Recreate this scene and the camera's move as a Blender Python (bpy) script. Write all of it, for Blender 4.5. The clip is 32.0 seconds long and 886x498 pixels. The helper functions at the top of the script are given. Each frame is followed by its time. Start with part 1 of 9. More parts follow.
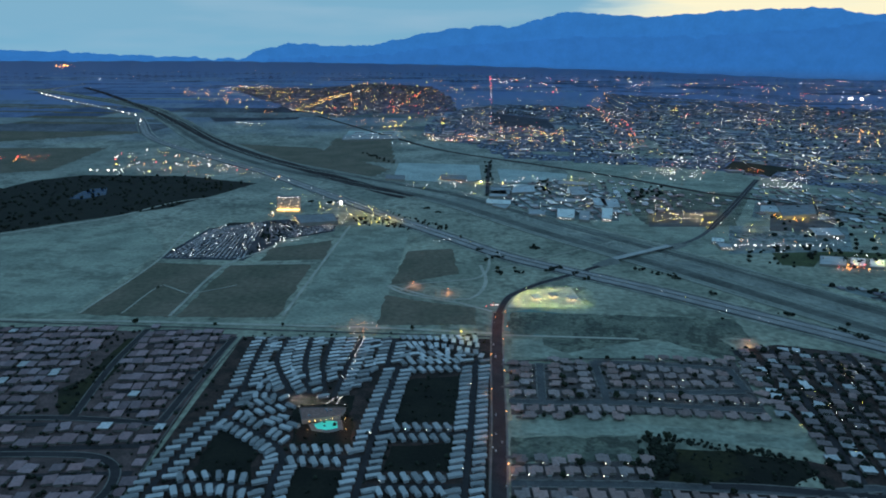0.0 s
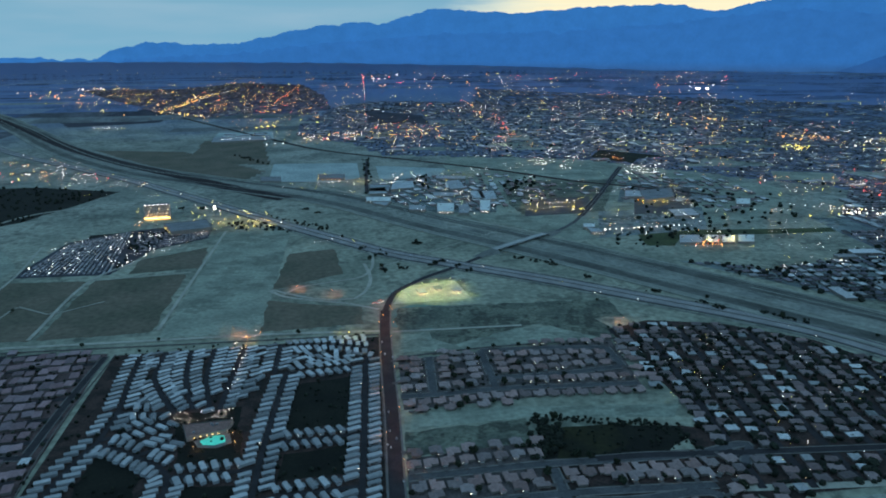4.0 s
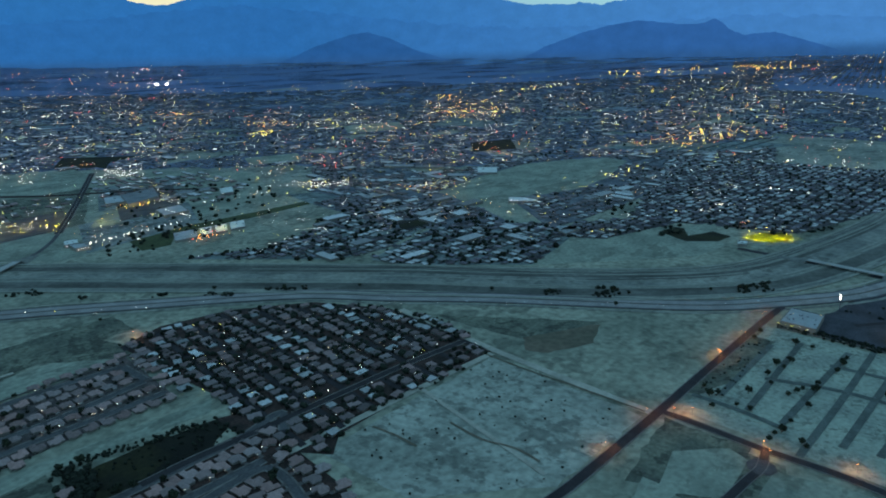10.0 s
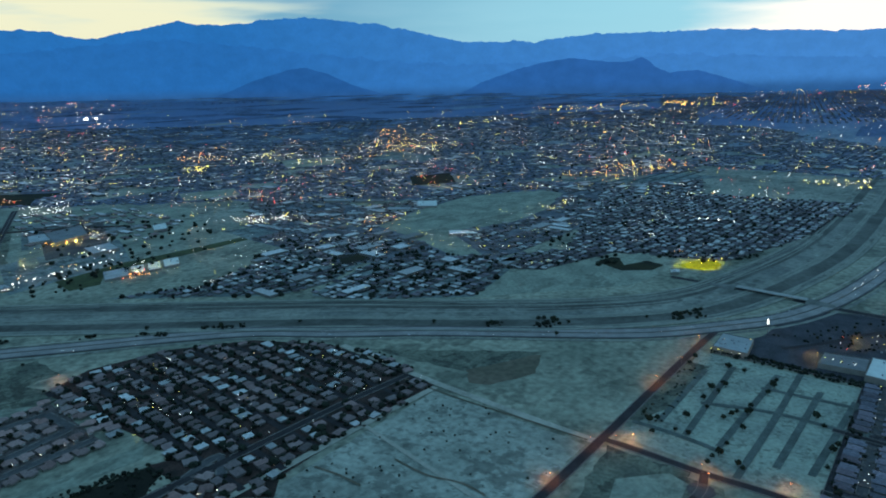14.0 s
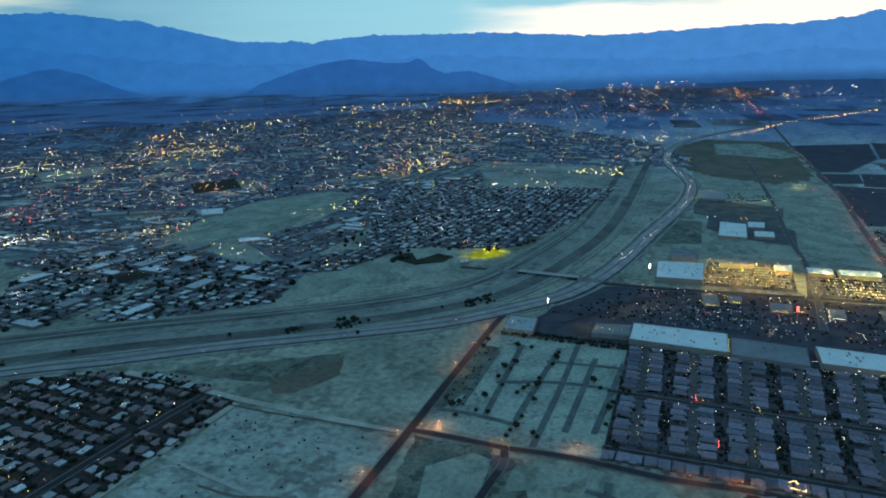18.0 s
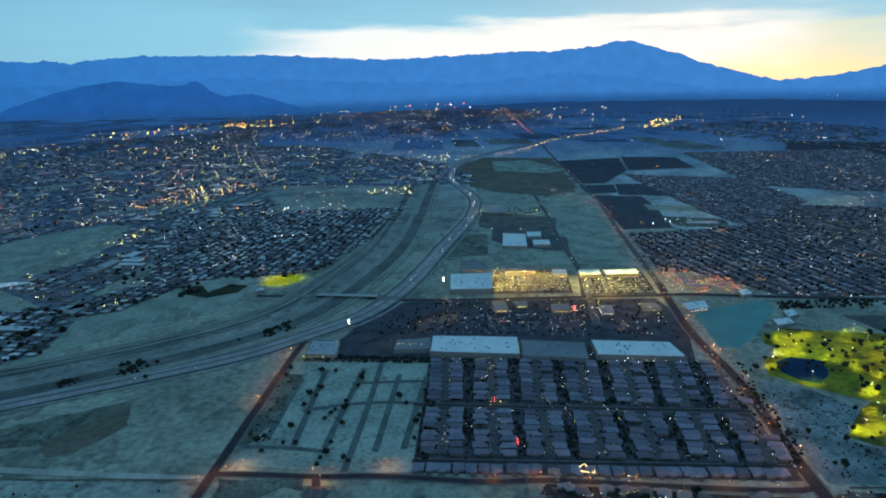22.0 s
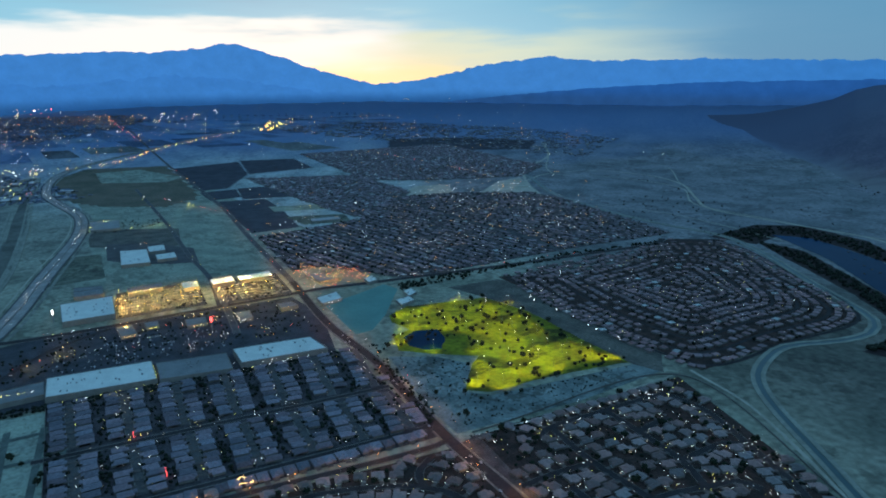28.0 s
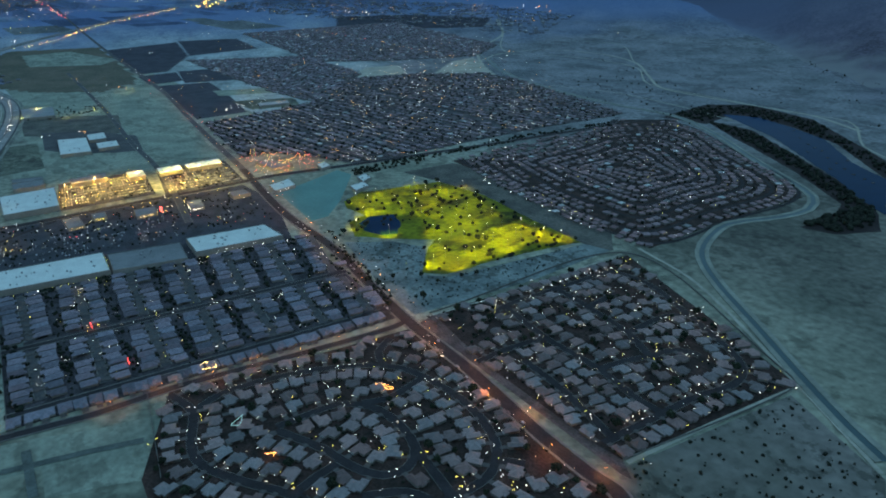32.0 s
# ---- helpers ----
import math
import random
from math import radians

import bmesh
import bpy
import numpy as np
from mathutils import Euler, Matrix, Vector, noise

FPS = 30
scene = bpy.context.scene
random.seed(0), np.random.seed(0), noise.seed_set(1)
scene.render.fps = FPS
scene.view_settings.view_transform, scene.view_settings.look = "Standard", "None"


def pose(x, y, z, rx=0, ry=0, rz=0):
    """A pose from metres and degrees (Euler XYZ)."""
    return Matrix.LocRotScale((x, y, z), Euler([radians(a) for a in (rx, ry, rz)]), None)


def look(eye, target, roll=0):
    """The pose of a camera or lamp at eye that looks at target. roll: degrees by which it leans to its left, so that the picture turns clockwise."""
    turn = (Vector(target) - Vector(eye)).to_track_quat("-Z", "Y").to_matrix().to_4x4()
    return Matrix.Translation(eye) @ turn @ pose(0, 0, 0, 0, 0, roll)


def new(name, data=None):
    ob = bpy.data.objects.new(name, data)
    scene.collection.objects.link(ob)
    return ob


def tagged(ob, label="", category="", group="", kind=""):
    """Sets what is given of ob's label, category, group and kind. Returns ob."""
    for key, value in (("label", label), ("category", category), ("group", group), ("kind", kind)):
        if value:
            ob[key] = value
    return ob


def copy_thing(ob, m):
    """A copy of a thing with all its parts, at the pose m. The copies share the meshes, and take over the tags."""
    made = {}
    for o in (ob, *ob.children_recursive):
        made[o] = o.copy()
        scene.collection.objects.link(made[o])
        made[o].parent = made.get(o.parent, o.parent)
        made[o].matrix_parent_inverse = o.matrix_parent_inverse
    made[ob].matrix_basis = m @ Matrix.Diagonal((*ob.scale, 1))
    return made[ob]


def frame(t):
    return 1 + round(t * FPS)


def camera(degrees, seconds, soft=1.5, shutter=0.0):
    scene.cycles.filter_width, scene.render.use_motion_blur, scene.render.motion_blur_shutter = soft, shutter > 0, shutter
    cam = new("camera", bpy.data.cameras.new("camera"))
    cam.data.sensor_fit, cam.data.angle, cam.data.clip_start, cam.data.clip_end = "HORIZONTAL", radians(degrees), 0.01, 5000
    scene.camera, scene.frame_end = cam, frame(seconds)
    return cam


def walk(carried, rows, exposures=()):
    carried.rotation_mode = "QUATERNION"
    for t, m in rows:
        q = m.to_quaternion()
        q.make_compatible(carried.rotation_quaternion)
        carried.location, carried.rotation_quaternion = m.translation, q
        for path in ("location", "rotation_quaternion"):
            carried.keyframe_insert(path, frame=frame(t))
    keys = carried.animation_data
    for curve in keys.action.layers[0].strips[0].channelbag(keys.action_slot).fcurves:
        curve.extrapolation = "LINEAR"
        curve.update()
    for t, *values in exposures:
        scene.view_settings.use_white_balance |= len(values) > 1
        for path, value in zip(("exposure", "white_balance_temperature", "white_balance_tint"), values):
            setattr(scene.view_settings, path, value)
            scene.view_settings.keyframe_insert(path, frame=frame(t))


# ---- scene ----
cam = camera(65.67, 32.0, soft=1.95)
EYE = 420.0
# seconds, yaw, pitch and roll of a camera that turns on the spot
ROWS = [
    (0.0, 0.00, -16.00, 0.47),
    (0.5, -1.82, -16.05, 0.39),
    (1.0, -3.95, -16.07, 0.28),
    (1.5, -6.01, -16.11, 0.15),
    (2.0, -7.33, -16.12, 0.09),
    (2.5, -8.57, -16.14, -0.01),
    (4.5, -11.66, -16.26, -0.19),
    (5.0, -14.44, -16.29, -0.25),
    (5.5, -17.73, -16.34, -0.42),
    (6.0, -20.80, -16.38, -0.52),
    (6.5, -24.50, -16.43, -0.61),
    (7.0, -27.48, -16.50, -0.73),
    (7.5, -30.55, -16.56, -0.83),
    (8.0, -34.70, -16.67, -0.89),
    (8.5, -39.09, -16.76, -0.92),
    (9.0, -44.80, -16.90, -1.02),
    (9.5, -48.83, -16.99, -1.02),
    (10.0, -51.92, -17.03, -1.01),
    (10.5, -53.25, -17.04, -0.97),
    (11.0, -53.85, -17.05, -0.93),
    (11.5, -54.24, -17.02, -0.87),
    (12.0, -54.51, -16.64, -0.84),
    (12.5, -54.72, -15.51, -0.77),
    (13.0, -54.86, -14.58, -0.73),
    (13.5, -55.18, -14.32, -0.68),
    (14.0, -57.06, -14.32, -0.66),
    (14.5, -59.59, -14.35, -0.71),
    (16.5, -66.64, -14.38, -0.80),
    (17.0, -69.44, -14.42, -0.80),
    (17.5, -71.95, -14.45, -0.78),
    (18.0, -74.61, -14.46, -0.78),
    (18.5, -77.17, -14.48, -0.82),
    (19.0, -79.91, -14.31, -0.81),
    (19.5, -82.35, -13.69, -0.80),
    (20.0, -84.48, -13.11, -0.80),
    (20.5, -85.87, -12.85, -0.75),
    (21.0, -87.70, -12.86, -0.76),
    (21.5, -90.01, -12.87, -0.77),
    (22.0, -91.98, -12.87, -0.78),
    (22.5, -94.28, -12.88, -0.78),
    (23.0, -96.59, -12.89, -0.74),
    (23.5, -99.20, -12.89, -0.80),
    (24.0, -101.64, -12.90, -0.78),
    (24.5, -104.29, -12.92, -0.81),
    (25.0, -106.77, -12.94, -0.82),
    (25.5, -109.35, -12.96, -0.84),
    (26.0, -112.17, -12.98, -0.83),
    (26.5, -114.86, -12.99, -0.85),
    (28.5, -124.41, -13.02, -0.88),
    (29.0, -125.06, -12.99, -0.89),
    (29.5, -125.50, -12.96, -0.85),
    (30.0, -125.83, -13.11, -0.83),
    (30.5, -126.09, -15.47, -0.83),
    (31.0, -126.26, -20.16, -0.86),
    (31.5, -126.45, -22.62, -0.81),
    (32.0, -126.64, -22.69, -0.79),
]
walk(cam, [(t, pose(0, 0, EYE, 90 + pitch, 0, yaw) @ pose(0, 0, 0, 0, 0, roll)) for t, yaw, pitch, roll in ROWS],
     exposures=((0, 0.13, 6720, 16), (5, 0.14, 6920, 16), (9, 0.06, 6820, 9), (12, 0.03, 6920, 9), (13, 0.06, 6450, 9), (18, 0.0, 6400, 9), (20, -0.03, 6170, 9), (23, -0.1, 5910, 9), (26, -0.12, 5950, 9), (29.5, -0.08, 6100, 11), (31, 0.08, 6880, 12), (32, 0.24, 6930, 12)))

# ---- dusk sky and the last light from behind the western range ----
SUNSET = radians(112)
world = bpy.data.worlds.new("dusk")
scene.world = world
world.use_nodes = True
wt = world.node_tree
wt.nodes.clear()


def wnode(kind, **kw):
    n = wt.nodes.new(kind)
    for k, v in kw.items():
        setattr(n, k, v)
    return n


def wmath(op, a, b=None, clamp=False):
    n = wnode("ShaderNodeMath", operation=op, use_clamp=clamp)
    for i, v in enumerate((a, b)):
        if v is None:
            continue
        if isinstance(v, (int, float)):
            n.inputs[i].default_value = v
        else:
            wt.links.new(v, n.inputs[i])
    return n.outputs[0]


def wmix(fac, a, b, blend="MIX"):
    n = wnode("ShaderNodeMix", data_type="RGBA", blend_type=blend)
    if isinstance(fac, (int, float)):
        n.inputs[0].default_value = fac
    else:
        wt.links.new(fac, n.inputs[0])
    for slot, v in ((6, a), (7, b)):
        if isinstance(v, tuple):
            n.inputs[slot].default_value = (*v, 1)
        else:
            wt.links.new(v, n.inputs[slot])
    return n.outputs[2]


tc = wnode("ShaderNodeTexCoord")
sep = wnode("ShaderNodeSeparateXYZ")
wt.links.new(tc.outputs["Generated"], sep.inputs[0])
up = sep.outputs[2]
sky = wnode("ShaderNodeTexSky", sky_type="NISHITA", sun_disc=False, sun_elevation=radians(1.0), sun_rotation=SUNSET, altitude=300)
# cloud deck: streaks stretched along the horizon
stretch = wnode("ShaderNodeMapping")
stretch.inputs["Scale"].default_value = (2.2, 2.2, 17.0)
wt.links.new(tc.outputs["Generated"], stretch.inputs[0])
cloud = wnode("ShaderNodeTexNoise")
cloud.inputs["Scale"].default_value = 1.7
cloud.inputs["Detail"].default_value = 5
cloud.inputs["Roughness"].default_value = 0.5
wt.links.new(stretch.outputs[0], cloud.inputs["Vector"])


def facing_soft(degrees, edge, core):
    """How near a direction lies to a bearing, with no regard to the clouds."""
    d = wmath("ADD", wmath("MULTIPLY", sep.outputs[0], math.sin(radians(degrees))), wmath("MULTIPLY", sep.outputs[1], math.cos(radians(degrees))))
    n = wnode("ShaderNodeMapRange", interpolation_type="SMOOTHSTEP")
    n.inputs[1].default_value, n.inputs[2].default_value = math.cos(radians(edge)), math.cos(radians(core))
    wt.links.new(d, n.inputs[0])
    return n.outputs[0]


puff = wmath("MULTIPLY", wmath("SUBTRACT", cloud.outputs[0], 0.46), 4.0, True)
height = wnode("ShaderNodeMapRange")
height.inputs[1].default_value, height.inputs[2].default_value = 0.0, 0.35
wt.links.new(up, height.inputs[0])
base = wmix(height.outputs[0], (0.150, 0.40, 0.57), (0.115, 0.285, 0.455))
base = wmix(wmath("MULTIPLY", puff, 0.55), base, (0.25, 0.45, 0.60))
base = wmix(wmath("MULTIPLY", facing_soft(172, 40, 16), 0.8), base, (0.105, 0.30, 0.475))
# the glow hugs the ridge line where the sun went down, and again through a gap in the clouds farther south


def facing(degrees, edge, core):
    d = wmath("ADD", wmath("MULTIPLY", sep.outputs[0], math.sin(radians(degrees))), wmath("MULTIPLY", sep.outputs[1], math.cos(radians(degrees))))
    n = wnode("ShaderNodeMapRange", interpolation_type="SMOOTHSTEP")
    n.inputs[1].default_value, n.inputs[2].default_value = math.cos(radians(edge)), math.cos(radians(core))
    wt.links.new(wmath("ADD", d, wmath("MULTIPLY", wmath("SUBTRACT", cloud.outputs[0], 0.5), 0.10)), n.inputs[0])
    return n.outputs[0]


def below(top, full, wobble):
    n = wnode("ShaderNodeMapRange", interpolation_type="SMOOTHSTEP")
    n.inputs[1].default_value, n.inputs[2].default_value = math.sin(radians(top)), math.sin(radians(full))
    wt.links.new(wmath("ADD", up, wmath("MULTIPLY", wmath("SUBTRACT", cloud.outputs[0], 0.5), wobble)), n.inputs[0])
    return n.outputs[0]


south_gap = wmath("MULTIPLY", facing(30, 20, 11), below(6.6, 4.2, 0.12))
halo = wmath("MAXIMUM", wmath("MULTIPLY", facing(96, 52, 20), below(13.0, 5.0, 0.16)), south_gap)
edge = wmath("MULTIPLY", facing(116, 30, 10), below(6.4, 3.2, 0.16))
core = wmath("MAXIMUM", wmath("MULTIPLY", facing(99, 24, 15), below(6.5, 4.5, 0.16)), wmath("MULTIPLY", south_gap, 0.1))
hot = wmath("MULTIPLY", facing(119, 11, 3), below(3.4, 0.9, 0.06))
full = wmix(wmath("MULTIPLY", halo, 0.85), base, (0.30, 0.66, 0.80))
full = wmix(wmath("MULTIPLY", edge, 0.75), full, (0.80, 0.84, 0.58))
full = wmix(core, full, (1.0, 0.99, 0.92))
full = wmix(wmath("MULTIPLY", south_gap, 0.85), full, (0.92, 0.86, 0.56))
full = wmix(wmath("MULTIPLY", hot, 0.8), full, (1.0, 0.86, 0.42))
full = wmix(0.02, full, sky.outputs[0], "ADD")
back = wnode("ShaderNodeBackground")
back.inputs["Strength"].default_value = 1.0
wt.links.new(full, back.inputs[0])
wt.links.new(back.outputs[0], wnode("ShaderNodeOutputWorld").inputs[0])

sun = new("sun", bpy.data.lights.new("sun", "SUN"))
sun.data.energy, sun.data.angle, sun.data.color = 0.2, radians(12), (1.0, 0.85, 0.6)
sun.matrix_world = look((math.sin(SUNSET) * 900, math.cos(SUNSET) * 900, 60), (0, 0, 0))

# ---- materials ----
def material(name, colour, rough=0.9, metal=0.0, vary=0.25, size=0.1, second=None, bump=0.0, per_object=0.0, emit=None, power=0.0, fine=8.0, islands=0.0, tint=0.0, tint_islands=0.0, fleck=0.0, fleck_size=0.05, fleck_colour=(0.05, 0.055, 0.045), fleck_level=0.55, grain=(1, 1, 1)):
    m = bpy.data.materials.new(name)
    m.use_nodes = True
    t = m.node_tree
    b = t.nodes["Principled BSDF"]
    b.inputs["Roughness"].default_value, b.inputs["Metallic"].default_value = rough, metal
    b.inputs["Specular IOR Level"].default_value = 0.25
    geo = t.nodes.new("ShaderNodeNewGeometry")
    big = t.nodes.new("ShaderNodeTexNoise")
    big.inputs["Scale"].default_value, big.inputs["Detail"].default_value = size, 4
    small = t.nodes.new("ShaderNodeTexNoise")
    small.inputs["Scale"].default_value, small.inputs["Detail"].default_value = size * fine, 3
    for n in (big, small):
        t.links.new(geo.outputs["Position"], n.inputs["Vector"])
    ramp = t.nodes.new("ShaderNodeMapRange")
    ramp.inputs[1].default_value, ramp.inputs[2].default_value = 0.38, 0.62
    t.links.new(big.outputs[0], ramp.inputs[0])
    mix = t.nodes.new("ShaderNodeMix")
    mix.data_type = "RGBA"
    mix.inputs[6].default_value = (*colour, 1)
    mix.inputs[7].default_value = (*(second or [c * (1 - vary) for c in colour]), 1)
    t.links.new(ramp.outputs[0], mix.inputs[0])
    value = t.nodes.new("ShaderNodeMapRange")
    value.inputs[1].default_value, value.inputs[2].default_value = 0.3, 0.7
    value.inputs[3].default_value, value.inputs[4].default_value = 1 - vary * 0.7, 1 + vary * 0.7
    t.links.new(small.outputs[0], value.inputs[0])
    out = value.outputs[0]
    for amount, kind, socket in ((per_object, "ShaderNodeObjectInfo", "Random"), (islands, "ShaderNodeNewGeometry", "Random Per Island")):
        if amount:
            info = t.nodes.new(kind)
            span = t.nodes.new("ShaderNodeMapRange")
            span.inputs[3].default_value, span.inputs[4].default_value = 1 - amount, 1 + amount
            t.links.new(info.outputs[socket], span.inputs[0])
            mul = t.nodes.new("ShaderNodeMath")
            mul.operation = "MULTIPLY"
            t.links.new(out, mul.inputs[0])
            t.links.new(span.outputs[0], mul.inputs[1])
            out = mul.outputs[0]
    colour_out = mix.outputs[2]
    for amount, kind, socket in ((tint, "ShaderNodeObjectInfo", "Random"), (tint_islands, "ShaderNodeNewGeometry", "Random Per Island")):
        if amount:
            info = t.nodes.new(kind)
            spin = t.nodes.new("ShaderNodeTexWhiteNoise")
            spin.noise_dimensions = "1D"
            t.links.new(info.outputs[socket], spin.inputs["W"])
            hues = t.nodes.new("ShaderNodeValToRGB")
            hues.color_ramp.elements[0].color = (1.25, 0.92, 0.85, 1)
            hues.color_ramp.elements[1].color = (0.80, 1.02, 1.08, 1)
            t.links.new(spin.outputs["Value"], hues.inputs[0])
            dye = t.nodes.new("ShaderNodeMix")
            dye.data_type, dye.blend_type = "RGBA", "MULTIPLY"
            dye.inputs[0].default_value = amount
            t.links.new(colour_out, dye.inputs[6])
            t.links.new(hues.outputs[0], dye.inputs[7])
            colour_out = dye.outputs[2]
    if fleck:
        # scrub, stains, tyre-worn soil, painted shade on turf: dark flecks that gather in patches
        lean = t.nodes.new("ShaderNodeMapping")
        lean.inputs["Scale"].default_value = grain
        lean.inputs["Rotation"].default_value = (0, 0, 0.35)
        t.links.new(geo.outputs["Position"], lean.inputs[0])
        specks = t.nodes.new("ShaderNodeTexNoise")
        specks.inputs["Scale"].default_value, specks.inputs["Detail"].default_value, specks.inputs["Roughness"].default_value = fleck_size, 5, 0.62
        t.links.new(lean.outputs[0], specks.inputs["Vector"])
        crowd = t.nodes.new("ShaderNodeTexNoise")
        crowd.inputs["Scale"].default_value, crowd.inputs["Detail"].default_value = fleck_size * 0.22, 3
        t.links.new(lean.outputs[0], crowd.inputs["Vector"])
        both = t.nodes.new("ShaderNodeMath")
        both.operation = "MULTIPLY_ADD"
        t.links.new(crowd.outputs[0], both.inputs[0])
        both.inputs[1].default_value = 0.7
        t.links.new(specks.outputs[0], both.inputs[2])
        cut = t.nodes.new("ShaderNodeMapRange")
        cut.inputs[1].default_value, cut.inputs[2].default_value = fleck_level + 0.34, fleck_level + 0.41
        cut.inputs[4].default_value = fleck
        t.links.new(both.outputs[0], cut.inputs[0])
        dark = t.nodes.new("ShaderNodeMix")
        dark.data_type = "RGBA"
        t.links.new(cut.outputs[0], dark.inputs[0])
        t.links.new(colour_out, dark.inputs[6])
        dark.inputs[7].default_value = (*fleck_colour, 1)
        colour_out = dark.outputs[2]
    scale = t.nodes.new("ShaderNodeVectorMath")
    scale.operation = "SCALE"
    t.links.new(colour_out, scale.inputs[0])
    t.links.new(out, scale.inputs["Scale"])
    t.links.new(scale.outputs[0], b.inputs["Base Color"])
    if bump:
        bp = t.nodes.new("ShaderNodeBump")
        bp.inputs["Strength"].default_value = bump
        t.links.new(small.outputs[0], bp.inputs["Height"])
        t.links.new(bp.outputs[0], b.inputs["Normal"])
    if emit:
        b.inputs["Emission Color"].default_value = (*emit, 1)
        b.inputs["Emission Strength"].default_value = power
    return m


def glowing(name, colour, power):
    m = bpy.data.materials.new(name)
    m.use_nodes = True
    b = m.node_tree.nodes["Principled BSDF"]
    b.inputs["Base Color"].default_value = (0.6, 0.6, 0.6, 1)
    b.inputs["Emission Color"].default_value, b.inputs["Emission Strength"].default_value = (*colour, 1), power
    return m


SOIL = material("desert_soil", (0.375, 0.39, 0.30), 0.95, vary=0.45, size=0.006, second=(0.23, 0.253, 0.195), fine=14, bump=0.1, fleck=0.55, fleck_size=0.03, fleck_colour=(0.11, 0.12, 0.095))


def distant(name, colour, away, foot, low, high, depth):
    """Far slopes with haze painted into their emission: bluer high up, brighter below the sunset, gully relief by
    noise.
    """
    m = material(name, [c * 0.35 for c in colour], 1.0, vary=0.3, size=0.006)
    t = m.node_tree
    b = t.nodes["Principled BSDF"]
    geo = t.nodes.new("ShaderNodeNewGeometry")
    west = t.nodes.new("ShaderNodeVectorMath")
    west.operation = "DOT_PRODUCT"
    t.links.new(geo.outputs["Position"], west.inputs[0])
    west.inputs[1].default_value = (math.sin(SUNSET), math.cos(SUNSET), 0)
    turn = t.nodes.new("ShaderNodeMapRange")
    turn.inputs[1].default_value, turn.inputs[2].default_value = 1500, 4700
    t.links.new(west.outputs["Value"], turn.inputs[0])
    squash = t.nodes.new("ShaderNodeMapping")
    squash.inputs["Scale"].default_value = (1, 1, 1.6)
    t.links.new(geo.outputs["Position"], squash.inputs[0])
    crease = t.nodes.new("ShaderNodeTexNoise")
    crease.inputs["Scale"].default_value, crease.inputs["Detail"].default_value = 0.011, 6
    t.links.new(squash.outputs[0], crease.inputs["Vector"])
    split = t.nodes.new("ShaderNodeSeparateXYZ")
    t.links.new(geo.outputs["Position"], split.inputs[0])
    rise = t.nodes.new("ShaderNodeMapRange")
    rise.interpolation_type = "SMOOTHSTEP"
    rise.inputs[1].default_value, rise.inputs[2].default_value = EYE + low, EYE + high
    # the foot tint shifts up in the west, where the foot of the slopes stands higher
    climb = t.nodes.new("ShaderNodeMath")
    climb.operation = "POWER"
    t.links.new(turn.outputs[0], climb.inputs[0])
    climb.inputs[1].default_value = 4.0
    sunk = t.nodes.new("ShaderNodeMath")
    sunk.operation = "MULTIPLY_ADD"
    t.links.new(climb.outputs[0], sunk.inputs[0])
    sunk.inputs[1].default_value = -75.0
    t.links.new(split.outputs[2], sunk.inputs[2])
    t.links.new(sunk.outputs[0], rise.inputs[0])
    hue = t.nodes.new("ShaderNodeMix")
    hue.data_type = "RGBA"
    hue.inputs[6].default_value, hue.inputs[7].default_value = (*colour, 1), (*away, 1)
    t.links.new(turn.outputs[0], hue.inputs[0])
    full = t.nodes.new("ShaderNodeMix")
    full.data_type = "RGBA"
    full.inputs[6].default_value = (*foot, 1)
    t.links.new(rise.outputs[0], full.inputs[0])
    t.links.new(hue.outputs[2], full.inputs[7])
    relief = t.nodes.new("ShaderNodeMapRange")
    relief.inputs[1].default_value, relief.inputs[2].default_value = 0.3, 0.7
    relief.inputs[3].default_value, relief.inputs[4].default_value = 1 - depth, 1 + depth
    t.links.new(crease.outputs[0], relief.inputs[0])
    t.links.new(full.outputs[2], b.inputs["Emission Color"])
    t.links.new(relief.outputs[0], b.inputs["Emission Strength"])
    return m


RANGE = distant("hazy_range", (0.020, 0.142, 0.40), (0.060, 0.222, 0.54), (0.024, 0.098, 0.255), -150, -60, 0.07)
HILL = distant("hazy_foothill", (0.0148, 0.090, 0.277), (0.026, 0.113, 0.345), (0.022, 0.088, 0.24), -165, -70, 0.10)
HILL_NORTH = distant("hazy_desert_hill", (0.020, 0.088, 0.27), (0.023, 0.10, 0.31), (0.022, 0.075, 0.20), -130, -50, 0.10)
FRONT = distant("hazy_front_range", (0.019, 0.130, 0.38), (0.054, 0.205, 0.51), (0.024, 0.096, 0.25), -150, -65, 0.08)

# ---- the valley floor: flat round the camera, farther out folded up to fit its view ----
FLAT, RISE = 3100.0, 1700.0


def lay(x, y, z=0.0):
    """A place on the plan, laid z above the valley floor; past FLAT it is scaled towards the eye to fit the camera's
    view, so the floor rises.
    """
    far = math.hypot(x, y)
    if far <= FLAT:
        return (x, y, z)
    s = (FLAT + RISE * (1 - math.exp((FLAT - far) / RISE))) / far
    return (x * s, y * s, EYE + (z - EYE) * s)


def mesh_object(name, verts, faces, mat, smooth=False):
    me = bpy.data.meshes.new(name)
    me.from_pydata(verts, [], faces)
    me.materials.append(mat)
    if smooth:
        me.polygons.foreach_set("use_smooth", [True] * len(me.polygons))
    return new(name, me)


